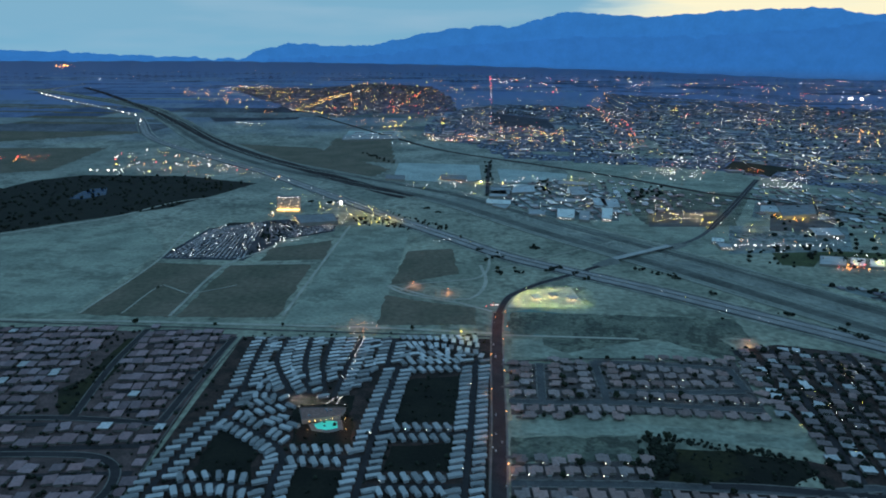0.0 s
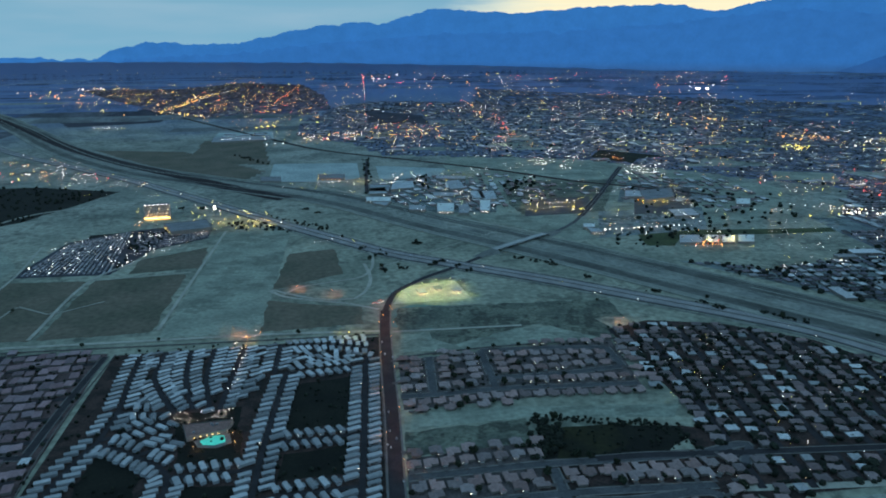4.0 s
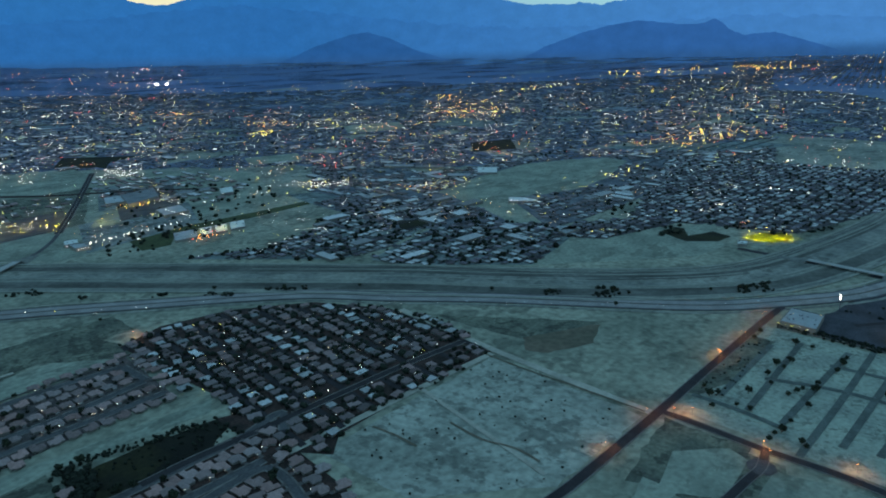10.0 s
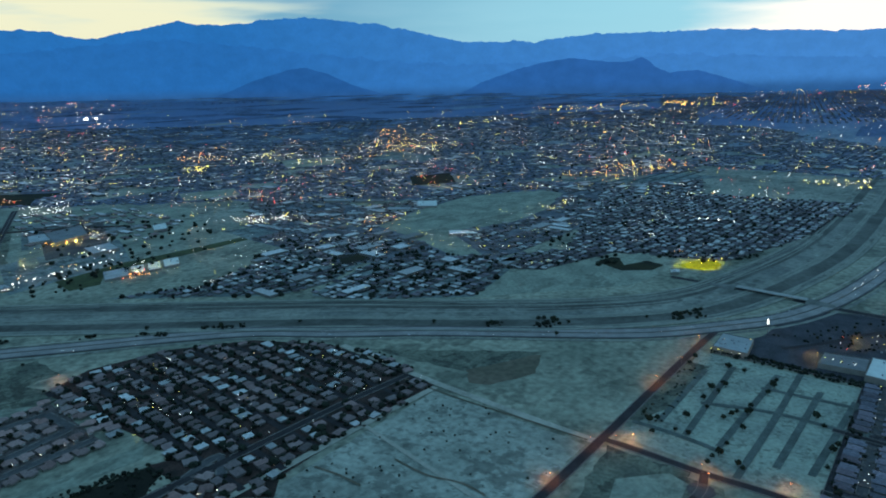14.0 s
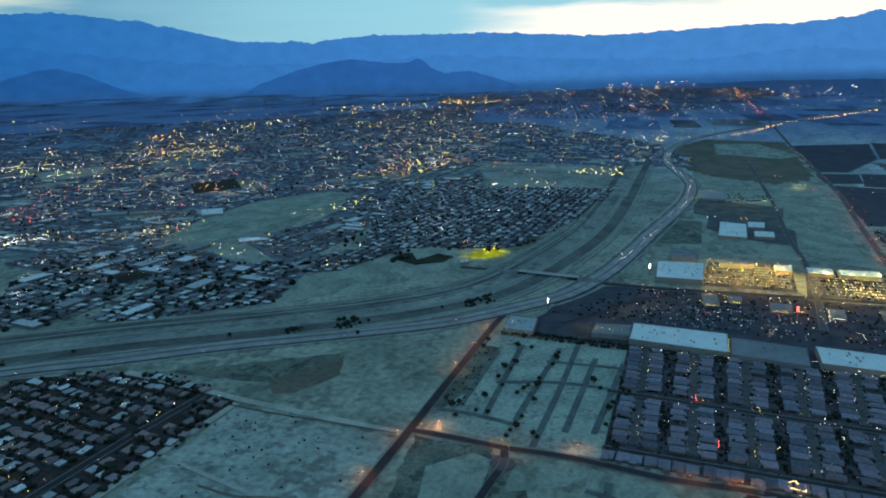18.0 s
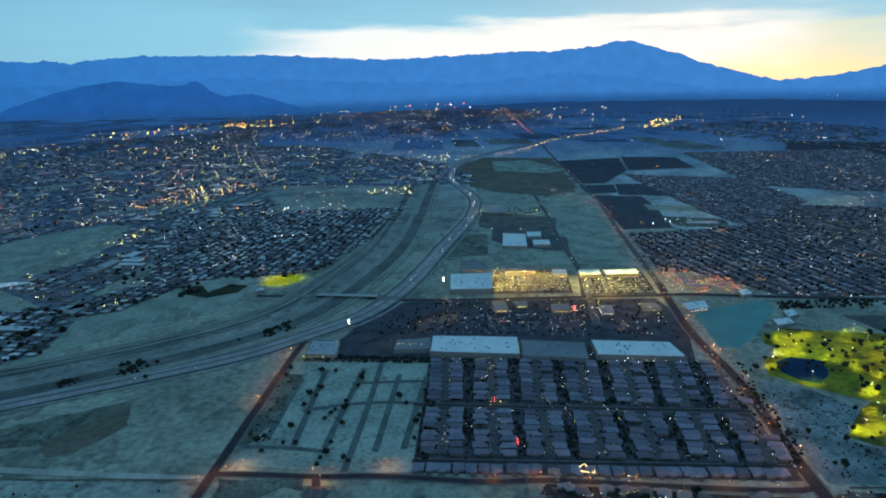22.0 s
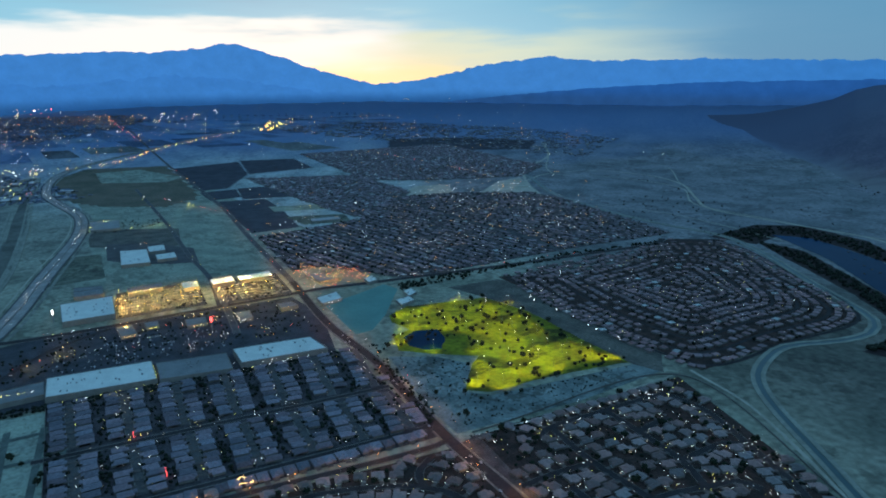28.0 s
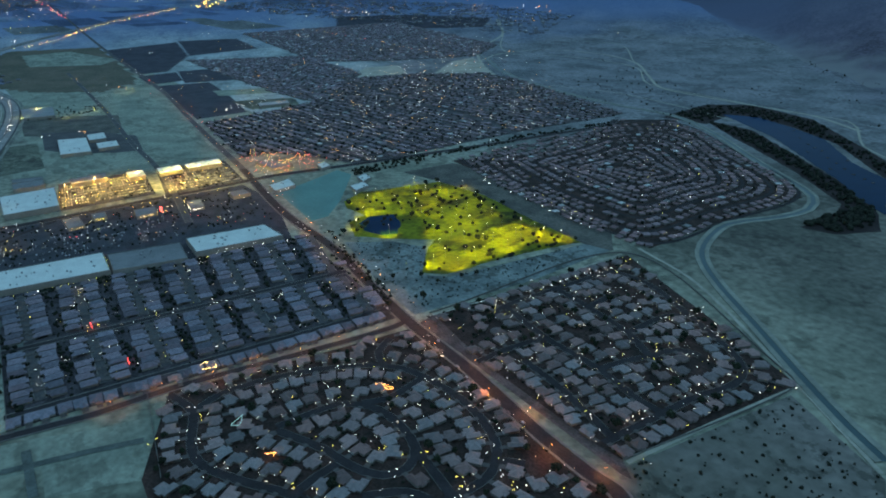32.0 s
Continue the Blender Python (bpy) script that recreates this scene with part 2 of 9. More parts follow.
# degrees below the level at which the plain meets the ranges, by azimuth
FOOT = [(-180, -1.5), (-100, -1.5), (-35, -0.85), (-16, -0.8), (0, -1.0), (15, -1.3), (30, -1.7), (45, -2.0), (70, -2.1), (80, -1.9), (90, -1.3), (100, -0.9), (117, -0.8), (125, -1.0), (140, -1.4), (180, -1.5)]


def foot_of(a):
    b = (a + 180) % 360 - 180
    return float(np.interp(b, [p[0] for p in FOOT], [p[1] for p in FOOT])) + 0.09 * noise.noise((b * 0.6, 2.0, 0)) + 0.06 * noise.noise((b * 2.6, 5.0, 0))


def ground_sheet(name, radii, mat, turns=600):
    verts, faces = [], []
    for r in radii:
        for k in range(turns):
            a = math.tau * k / turns
            d = min(r, EYE / math.tan(radians(-foot_of(math.degrees(a)))))
            verts.append(lay(d * math.sin(a), d * math.cos(a)))
    for i in range(len(radii) - 1):
        for k in range(turns):
            a, b = i * turns + k, i * turns + (k + 1) % turns
            faces.append((a, a + turns, b + turns, b))
    return mesh_object(name, verts, faces, mat, True)


GROUND = SOIL.copy()
GROUND.name = "valley_floor"
gt = GROUND.node_tree
bsdf = gt.nodes["Principled BSDF"]
near_colour = bsdf.inputs["Base Color"].links[0].from_socket
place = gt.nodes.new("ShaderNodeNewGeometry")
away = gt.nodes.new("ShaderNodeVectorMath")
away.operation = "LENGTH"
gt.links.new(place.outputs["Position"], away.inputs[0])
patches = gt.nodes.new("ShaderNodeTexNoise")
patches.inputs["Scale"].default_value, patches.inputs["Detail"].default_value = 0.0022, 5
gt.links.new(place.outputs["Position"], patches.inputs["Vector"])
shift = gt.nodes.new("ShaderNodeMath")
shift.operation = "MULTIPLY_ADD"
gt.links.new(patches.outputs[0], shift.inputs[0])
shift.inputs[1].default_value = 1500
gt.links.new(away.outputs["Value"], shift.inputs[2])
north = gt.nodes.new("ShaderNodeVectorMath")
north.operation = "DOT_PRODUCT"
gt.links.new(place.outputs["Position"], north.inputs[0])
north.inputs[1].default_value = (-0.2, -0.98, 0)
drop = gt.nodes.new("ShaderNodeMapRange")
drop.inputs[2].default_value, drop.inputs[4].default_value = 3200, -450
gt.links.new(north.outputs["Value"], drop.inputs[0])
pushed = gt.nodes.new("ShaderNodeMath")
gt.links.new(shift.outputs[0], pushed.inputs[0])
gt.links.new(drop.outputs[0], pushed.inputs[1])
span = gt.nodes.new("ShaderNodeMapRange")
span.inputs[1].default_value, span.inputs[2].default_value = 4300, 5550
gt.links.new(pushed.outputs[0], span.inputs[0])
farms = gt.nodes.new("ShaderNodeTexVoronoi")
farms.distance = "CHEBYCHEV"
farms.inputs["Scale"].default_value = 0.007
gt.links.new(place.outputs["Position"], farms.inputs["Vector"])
# far field tones carry distance haze: blue put into the base colour
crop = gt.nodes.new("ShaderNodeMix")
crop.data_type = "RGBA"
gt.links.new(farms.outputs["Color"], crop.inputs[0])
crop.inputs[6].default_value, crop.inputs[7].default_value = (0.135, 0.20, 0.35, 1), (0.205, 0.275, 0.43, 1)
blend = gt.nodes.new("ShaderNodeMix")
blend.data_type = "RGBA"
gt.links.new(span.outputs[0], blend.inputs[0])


def beyond(direction, start, end, wobble, colour, under):
    """Another ground colour past a line across the plain, with an uneven border."""
    d = gt.nodes.new("ShaderNodeVectorMath")
    d.operation = "DOT_PRODUCT"
    gt.links.new(place.outputs["Position"], d.inputs[0])
    d.inputs[1].default_value = (*direction, 0)
    add = gt.nodes.new("ShaderNodeMath")
    add.operation = "MULTIPLY_ADD"
    gt.links.new(patches.outputs[0], add.inputs[0])
    add.inputs[1].default_value = wobble
    gt.links.new(d.outputs["Value"], add.inputs[2])
    ramp = gt.nodes.new("ShaderNodeMapRange")
    ramp.interpolation_type = "SMOOTHSTEP"
    ramp.inputs[1].default_value, ramp.inputs[2].default_value = start + wobble / 2, end + wobble / 2
    gt.links.new(add.outputs[0], ramp.inputs[0])
    tone = gt.nodes.new("ShaderNodeMix")
    tone.data_type, tone.blend_type = "RGBA", "MULTIPLY"
    tone.inputs[7].default_value = (*colour, 1)
    gt.links.new(ramp.outputs[0], tone.inputs[0])
    gt.links.new(under, tone.inputs[6])
    return tone.outputs[2]


# haze put into the colour: bluer on the valley's middle, past the near farmland
mid_haze = gt.nodes.new("ShaderNodeMapRange")
mid_haze.interpolation_type = "SMOOTHSTEP"
mid_haze.inputs[1].default_value, mid_haze.inputs[2].default_value = 1300, 2500
gt.links.new(away.outputs["Value"], mid_haze.inputs[0])
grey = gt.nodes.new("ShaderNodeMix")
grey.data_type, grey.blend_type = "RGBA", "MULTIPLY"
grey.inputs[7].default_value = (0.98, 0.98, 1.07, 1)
gt.links.new(mid_haze.outputs[0], grey.inputs[0])
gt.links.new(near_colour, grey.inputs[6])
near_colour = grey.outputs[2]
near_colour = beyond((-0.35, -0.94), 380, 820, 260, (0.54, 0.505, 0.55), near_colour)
# paler and bluer ground past this line
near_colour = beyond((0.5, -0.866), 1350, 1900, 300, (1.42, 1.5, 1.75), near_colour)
near_colour = beyond((-0.79, -0.615), 640, 980, 420, (0.72, 0.67, 0.77), near_colour)
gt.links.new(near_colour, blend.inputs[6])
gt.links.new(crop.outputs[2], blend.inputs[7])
# more haze blue put into the colour at the very foot of the ranges
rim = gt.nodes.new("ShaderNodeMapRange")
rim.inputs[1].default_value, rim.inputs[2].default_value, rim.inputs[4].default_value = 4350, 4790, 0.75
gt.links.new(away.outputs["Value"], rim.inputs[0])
rim_haze = gt.nodes.new("ShaderNodeMix")
rim_haze.data_type = "RGBA"
gt.links.new(rim.outputs[0], rim_haze.inputs[0])
gt.links.new(blend.outputs[2], rim_haze.inputs[6])
rim_haze.inputs[7].default_value = (0.16, 0.27, 0.49, 1)
gt.links.new(rim_haze.outputs[2], bsdf.inputs["Base Color"])
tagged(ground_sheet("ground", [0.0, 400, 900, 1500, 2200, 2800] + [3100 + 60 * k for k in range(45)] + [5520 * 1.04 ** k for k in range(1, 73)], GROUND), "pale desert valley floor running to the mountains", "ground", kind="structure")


def ridge(name, skyline, sink, inner, outer, mat, label, rough=1.0, seed=0.0):
    """A range from a skyline of (azimuth, elevation) in degrees, between two distances, with spurs and gullies."""
    rows, a0, a1 = 14, skyline[0][0], skyline[-1][0]
    steps = int((a1 - a0) * (6 if a1 - a0 > 60 else 8))
    az = np.array([p[0] for p in skyline])
    el = np.array([p[1] for p in skyline])
    verts, faces = [], []
    for i in range(steps + 1):
        a = a0 + (a1 - a0) * i / steps
        top = float(np.interp(a, az, el))
        top += rough * 0.16 * (noise.noise((a * 0.8, seed, 0)) + 0.6 * noise.noise((a * 2.3, seed, 3)) + 0.35 * noise.noise((a * 6.1, seed, 6)))
        foot = foot_of(a) - sink
        for j in range(rows + 1):
            u = j / rows
            spur = noise.noise((a * 0.45, u * 1.6, seed + 7)) * (1 - u) * u * 4
            e = foot + (top - foot) * (u ** 0.9) + spur * 0.05 * rough * max(top - foot, 0) / 3
            r = inner + (outer - inner) * (u + 0.2 * spur)
            verts.append((r * math.sin(radians(a)), r * math.cos(radians(a)), EYE + r * math.tan(radians(e))))
    for i in range(steps):
        for j in range(rows):
            p = i * (rows + 1) + j
            faces.append((p, p + rows + 1, p + rows + 2, p + 1))
    return tagged(mesh_object(name, verts, faces, mat, True), label, "mountain", kind="structure")


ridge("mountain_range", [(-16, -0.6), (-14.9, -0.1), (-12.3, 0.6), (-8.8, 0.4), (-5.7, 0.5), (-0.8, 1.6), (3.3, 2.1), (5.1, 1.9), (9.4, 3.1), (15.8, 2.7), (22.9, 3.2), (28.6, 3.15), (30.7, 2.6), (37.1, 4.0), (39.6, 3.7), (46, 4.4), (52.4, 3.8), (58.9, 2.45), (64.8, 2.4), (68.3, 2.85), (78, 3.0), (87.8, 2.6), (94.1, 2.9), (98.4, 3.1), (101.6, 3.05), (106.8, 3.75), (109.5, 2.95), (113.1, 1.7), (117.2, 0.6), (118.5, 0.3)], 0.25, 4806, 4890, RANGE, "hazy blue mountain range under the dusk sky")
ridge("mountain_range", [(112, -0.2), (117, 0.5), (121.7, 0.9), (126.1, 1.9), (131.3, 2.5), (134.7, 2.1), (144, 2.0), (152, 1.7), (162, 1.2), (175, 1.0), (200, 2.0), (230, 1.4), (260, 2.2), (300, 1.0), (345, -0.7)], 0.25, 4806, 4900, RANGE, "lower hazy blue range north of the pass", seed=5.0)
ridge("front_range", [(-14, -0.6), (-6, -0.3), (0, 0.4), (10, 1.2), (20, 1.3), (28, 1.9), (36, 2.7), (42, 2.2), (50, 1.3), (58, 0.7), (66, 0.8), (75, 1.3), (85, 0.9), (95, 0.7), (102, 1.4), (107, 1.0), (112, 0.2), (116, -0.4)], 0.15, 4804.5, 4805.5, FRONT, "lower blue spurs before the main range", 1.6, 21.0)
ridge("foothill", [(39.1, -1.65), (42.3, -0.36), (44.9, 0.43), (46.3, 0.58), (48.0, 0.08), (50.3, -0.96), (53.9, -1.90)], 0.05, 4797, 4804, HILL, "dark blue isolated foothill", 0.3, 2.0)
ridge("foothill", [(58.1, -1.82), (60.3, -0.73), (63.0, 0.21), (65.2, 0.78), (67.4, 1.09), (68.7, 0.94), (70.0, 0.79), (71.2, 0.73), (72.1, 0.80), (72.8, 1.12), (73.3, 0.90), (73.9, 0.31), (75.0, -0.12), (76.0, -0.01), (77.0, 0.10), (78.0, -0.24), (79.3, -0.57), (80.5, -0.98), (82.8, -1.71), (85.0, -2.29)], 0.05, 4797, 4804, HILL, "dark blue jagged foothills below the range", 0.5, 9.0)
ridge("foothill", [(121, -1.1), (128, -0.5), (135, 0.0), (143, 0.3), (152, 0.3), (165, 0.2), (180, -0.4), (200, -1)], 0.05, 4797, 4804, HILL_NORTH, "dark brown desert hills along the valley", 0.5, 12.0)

ASPHALT = material("asphalt", (0.046, 0.041, 0.045), 0.85, vary=0.3, size=0.05, fine=10)
LOT_ASPHALT = material("parking_asphalt", (0.075, 0.079, 0.095), 0.9, vary=0.4, size=0.03, fine=12)
OLD_ASPHALT = material("worn_asphalt", (0.12, 0.12, 0.125), 0.9, vary=0.3, size=0.03, fine=12)
CONCRETE = material("concrete", (0.22, 0.21, 0.195), 0.85, vary=0.25, size=0.08)
FREEWAY = material("freeway_concrete", (0.36, 0.35, 0.34), 0.85, vary=0.25, size=0.03, fine=16)
DIRT = material("dirt_track", (0.50, 0.49, 0.41), 0.95, vary=0.25, size=0.02)
PALE = material("graded_sand", (0.35, 0.39, 0.31), 0.95, vary=0.3, size=0.014, second=(0.24, 0.275, 0.22), fine=10, fleck=0.5, fleck_size=0.045, fleck_colour=(0.13, 0.14, 0.11), grain=(0.6, 1, 1))
BROWN = material("ploughed_brown_soil", (0.185, 0.155, 0.115), 0.95, vary=0.35, size=0.01, second=(0.125, 0.12, 0.085), fine=10)
SCRUB = material("scrubby_soil", (0.20, 0.22, 0.165), 0.95, vary=0.45, size=0.02, second=(0.11, 0.125, 0.10), fine=9, fleck=0.7, fleck_size=0.06, fleck_level=0.53)
YARD = material("yards_and_gardens", (0.075, 0.046, 0.040), 0.95, vary=0.55, size=0.05, second=(0.030, 0.024, 0.021), fine=7)
COURT_YARD = material("court_yards", (0.095, 0.085, 0.095), 0.95, vary=0.55, size=0.05, second=(0.045, 0.042, 0.046), fine=7)
PALE_YARD = material("gravel_yards", (0.165, 0.105, 0.10), 0.95, vary=0.5, size=0.05, second=(0.085, 0.06, 0.056), fine=9)
BANK = material("dark_brown_bank", (0.045, 0.034, 0.034), 0.95, vary=0.4, size=0.03)
FARM = material("dark_crop", (0.080, 0.080, 0.098), 0.95, vary=0.3, size=0.02)
LAWN = material("dark_lawn", (0.011, 0.012, 0.009), 0.95, vary=0.45, size=0.03, second=(0.018, 0.019, 0.013), fine=10)
ROUGH = material("rough_vacant_soil", (0.43, 0.46, 0.39), 0.95, vary=0.4, size=0.012, second=(0.29, 0.315, 0.265), fine=9, fleck=0.6, fleck_size=0.07, fleck_colour=(0.13, 0.14, 0.12), fleck_level=0.53, grain=(1, 0.75, 1))
NORTH_SOIL = material("dusky_desert_soil", (0.235, 0.22, 0.20), 0.95, vary=0.35, size=0.006, second=(0.15, 0.15, 0.125), fine=12, fleck=0.6, fleck_size=0.05)
TILE_STUFF = material("tile_roofs", (0.33, 0.225, 0.235), 0.85, vary=0.2, size=0.25, islands=0.35, tint_islands=0.4)
MID_YARD = material("dusty_yards", (0.15, 0.122, 0.118), 0.95, vary=0.5, size=0.05, second=(0.07, 0.062, 0.06), fine=9)
BUNGALOW_ROOF = material("brown_tile_roof", (0.36, 0.265, 0.25), 0.85, vary=0.2, size=0.25, per_object=0.35, bump=0.2, tint=0.5)
TOWN_GROUND = material("town_ground", (0.20, 0.22, 0.245), 0.95, vary=0.5, size=0.02, second=(0.10, 0.112, 0.135), fine=8)
# ground of the far town, its blue a haze put into the colour
HAZY_TOWN = material("hazy_town_ground", (0.18, 0.22, 0.30), 0.95, vary=0.5, size=0.012, second=(0.095, 0.118, 0.175), fine=8)
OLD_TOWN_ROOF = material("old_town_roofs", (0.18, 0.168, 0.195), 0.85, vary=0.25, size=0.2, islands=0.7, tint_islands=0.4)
# far roofs carry the same haze blue
HAZY_ROOF = material("hazy_town_roofs", (0.195, 0.215, 0.29), 0.85, vary=0.25, size=0.2, islands=0.6, tint_islands=0.35)
TRACT_ROOF = material("tract_roofs", (0.27, 0.222, 0.252), 0.85, vary=0.25, size=0.2, islands=0.55, tint_islands=0.4)
TOWN_ROOF = material("town_roofs", (0.225, 0.195, 0.215), 0.85, vary=0.25, size=0.2, islands=0.6, tint_islands=0.4)
DUSK_SCRUB = material("grey_scrubland", (0.16, 0.155, 0.135), 0.95, vary=0.5, size=0.025, second=(0.09, 0.09, 0.08), fine=8)
DUST = material("dusty_yard", (0.26, 0.315, 0.305), 0.95, vary=0.35, size=0.02, second=(0.15, 0.19, 0.19), fine=9, fleck=0.6, fleck_size=0.05)
OLIVE = material("olive_grass", (0.034, 0.034, 0.014), 0.95, vary=0.45, size=0.02, second=(0.018, 0.019, 0.011), fine=9)
PAD = material("bare_gravel_pad", (0.40, 0.465, 0.375), 0.95, vary=0.35, size=0.02, second=(0.29, 0.335, 0.285), fine=8, fleck=0.7, fleck_size=0.12, fleck_colour=(0.17, 0.19, 0.155), fleck_level=0.57)
SCHOOL_GRASS = material("school_grass", (0.085, 0.105, 0.045), 0.95, vary=0.4, size=0.02, second=(0.055, 0.068, 0.032), fine=9)
TEAL_LOT = material("pale_wet_lot", (0.44, 0.53, 0.50), 0.9, vary=0.3, size=0.012, second=(0.33, 0.41, 0.395), fine=9)
EAST_GROUND = material("dusky_town_ground", (0.165, 0.15, 0.225), 0.95, vary=0.5, size=0.008, second=(0.10, 0.098, 0.155), fine=8)
LANE = material("weedy_lane", (0.15, 0.18, 0.165), 0.95, vary=0.35, size=0.05)
DESERT_SCRUB = material("creosote_desert", (0.165, 0.142, 0.185), 0.95, vary=0.45, size=0.006, second=(0.115, 0.102, 0.142), fine=12, fleck=0.5, fleck_size=0.03, fleck_colour=(0.07, 0.065, 0.085))
# dark flecks painted for the shadows and trees on the lit turf
TURF = material("turf", (0.25, 0.265, 0.012), 0.95, vary=0.5, size=0.018, second=(0.11, 0.118, 0.012), fine=6, fleck=0.75, fleck_size=0.03, fleck_colour=(0.025, 0.028, 0.010), fleck_level=0.54, grain=(1.0, 0.5, 1))
WASH = material("wash_sand", (0.335, 0.35, 0.30), 0.95, vary=0.35, size=0.008, second=(0.195, 0.212, 0.192), fine=12, fleck=0.55, fleck_size=0.035, fleck_colour=(0.10, 0.11, 0.095))
LEVEE = material("levee_gravel", (0.33, 0.35, 0.30), 0.95, vary=0.25, size=0.02)
WATER = material("still_water", (0.008, 0.036, 0.088), 0.12, vary=0.1, size=0.02)
CANAL_WATER = material("canal_water", (0.055, 0.105, 0.115), 0.3, vary=0.1, size=0.02)
# blue copies of the crop tones, with distance haze put in
HAZY_DARK = material("hazy_dark_crop", (0.112, 0.155, 0.255), 1.0, vary=0.3, size=0.01)
HAZY_MID = material("hazy_blue_crop", (0.165, 0.235, 0.385), 1.0, vary=0.3, size=0.01)
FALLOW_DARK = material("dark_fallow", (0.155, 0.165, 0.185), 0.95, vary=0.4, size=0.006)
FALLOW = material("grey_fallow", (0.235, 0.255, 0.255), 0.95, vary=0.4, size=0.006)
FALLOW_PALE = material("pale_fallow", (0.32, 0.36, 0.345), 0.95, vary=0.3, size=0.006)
# bluer than the pale fallow by the same painted haze
HAZY_PALE = material("hazy_pale_soil", (0.245, 0.335, 0.46), 1.0, vary=0.3, size=0.01)
POOL = material("pool_water", (0.05, 0.55, 0.50), 0.1, vary=0.1, size=0.1, emit=(0.03, 0.65, 0.5), power=0.42)
ROOF = material("tile_roof", (0.29, 0.23, 0.225), 0.85, vary=0.2, size=0.25, per_object=0.38, bump=0.2, tint=0.75)
COURT_ROOF = material("grey_court_roof", (0.235, 0.215, 0.255), 0.85, vary=0.25, size=0.25, per_object=0.4, bump=0.2, tint=0.4)
ROOF_STUFF = material("roofs", (0.26, 0.195, 0.19), 0.85, vary=0.2, size=0.25, islands=0.45, tint_islands=0.4)
PALE_ROOF_STUFF = material("pale_roofs", (0.54, 0.55, 0.55), 0.8, vary=0.25, size=0.2, islands=0.55)
STUCCO = material("stucco", (0.26, 0.23, 0.20), 0.9, vary=0.15, size=0.3, per_object=0.2)
STUCCO_STUFF = material("stucco_walls", (0.24, 0.22, 0.20), 0.9, vary=0.2, size=0.3, islands=0.3)
PANEL = material("painted_siding", (0.40, 0.42, 0.43), 0.7, vary=0.12, size=0.3, per_object=0.25)
METAL_ROOF = material("white_metal_roof", (0.44, 0.455, 0.46), 0.55, vary=0.15, size=0.2, per_object=0.45)
AWNING = material("carport_awning", (0.20, 0.21, 0.215), 0.6, vary=0.2, size=0.3, per_object=0.8)
GARAGE = material("garage_door", (0.55, 0.53, 0.50), 0.6, vary=0.08, size=0.4)
DRIVE = material("driveway_concrete", (0.14, 0.125, 0.12), 0.85, vary=0.2, size=0.2)
FLAT_ROOF = material("white_membrane_roof", (0.80, 0.86, 0.82), 0.7, vary=0.12, size=0.05, fine=8)
SHED_ROOF = material("weathered_metal_roof", (0.42, 0.46, 0.47), 0.6, vary=0.2, size=0.05, per_object=0.35)
GREY_ROOF = material("grey_built_up_roof", (0.26, 0.27, 0.28), 0.85, vary=0.2, size=0.05)
TILT_WALL = material("tilt_up_wall", (0.34, 0.31, 0.27), 0.85, vary=0.15, size=0.1)
BARK = material("bark", (0.09, 0.07, 0.05), 0.95, vary=0.3, size=1.5)
LEAF = material("leaves", (0.030, 0.040, 0.022), 0.9, vary=0.5, size=0.4, per_object=0.3)
LEAF_STUFF = material("foliage", (0.026, 0.033, 0.022), 0.9, vary=0.5, size=0.3, islands=0.45)
PAINT = material("road_paint", (0.62, 0.61, 0.56), 0.7, vary=0.2, size=0.3)
STEEL = material("galvanised_steel", (0.35, 0.36, 0.37), 0.5, 0.8, vary=0.1, size=1.0)
CAR_PAINT = material("car_paint", (0.42, 0.43, 0.45), 0.3, vary=0.05, size=0.3, islands=0.9)


def lamp_material(name, colour, power):
    m = glowing(name, colour, power)
    m.cycles.emission_sampling = "NONE"
    return m


WHITE_L = lamp_material("white_light", (1.0, 0.95, 0.86), 7.5)
PORCH_L = lamp_material("porch_light", (1.0, 0.88, 0.66), 11.0)
DIM_L = lamp_material("dim_warm_light", (1.0, 0.75, 0.45), 2.6)
WARM_L = lamp_material("warm_light", (1.0, 0.62, 0.18), 6.5)
ORANGE_L = lamp_material("sodium_light", (1.0, 0.36, 0.06), 8.5)
YELLOW_L = lamp_material("yellow_light", (1.0, 0.76, 0.10), 8.0)
RED_L = lamp_material("red_light", (1.0, 0.06, 0.04), 8.0)
GREEN_L = lamp_material("pale_green_light", (0.75, 1.0, 0.55), 3.6)


WATER.node_tree.nodes["Principled BSDF"].inputs["Specular IOR Level"].default_value = 0.1
WATER.node_tree.nodes["Principled BSDF"].inputs["IOR"].default_value = 1.12


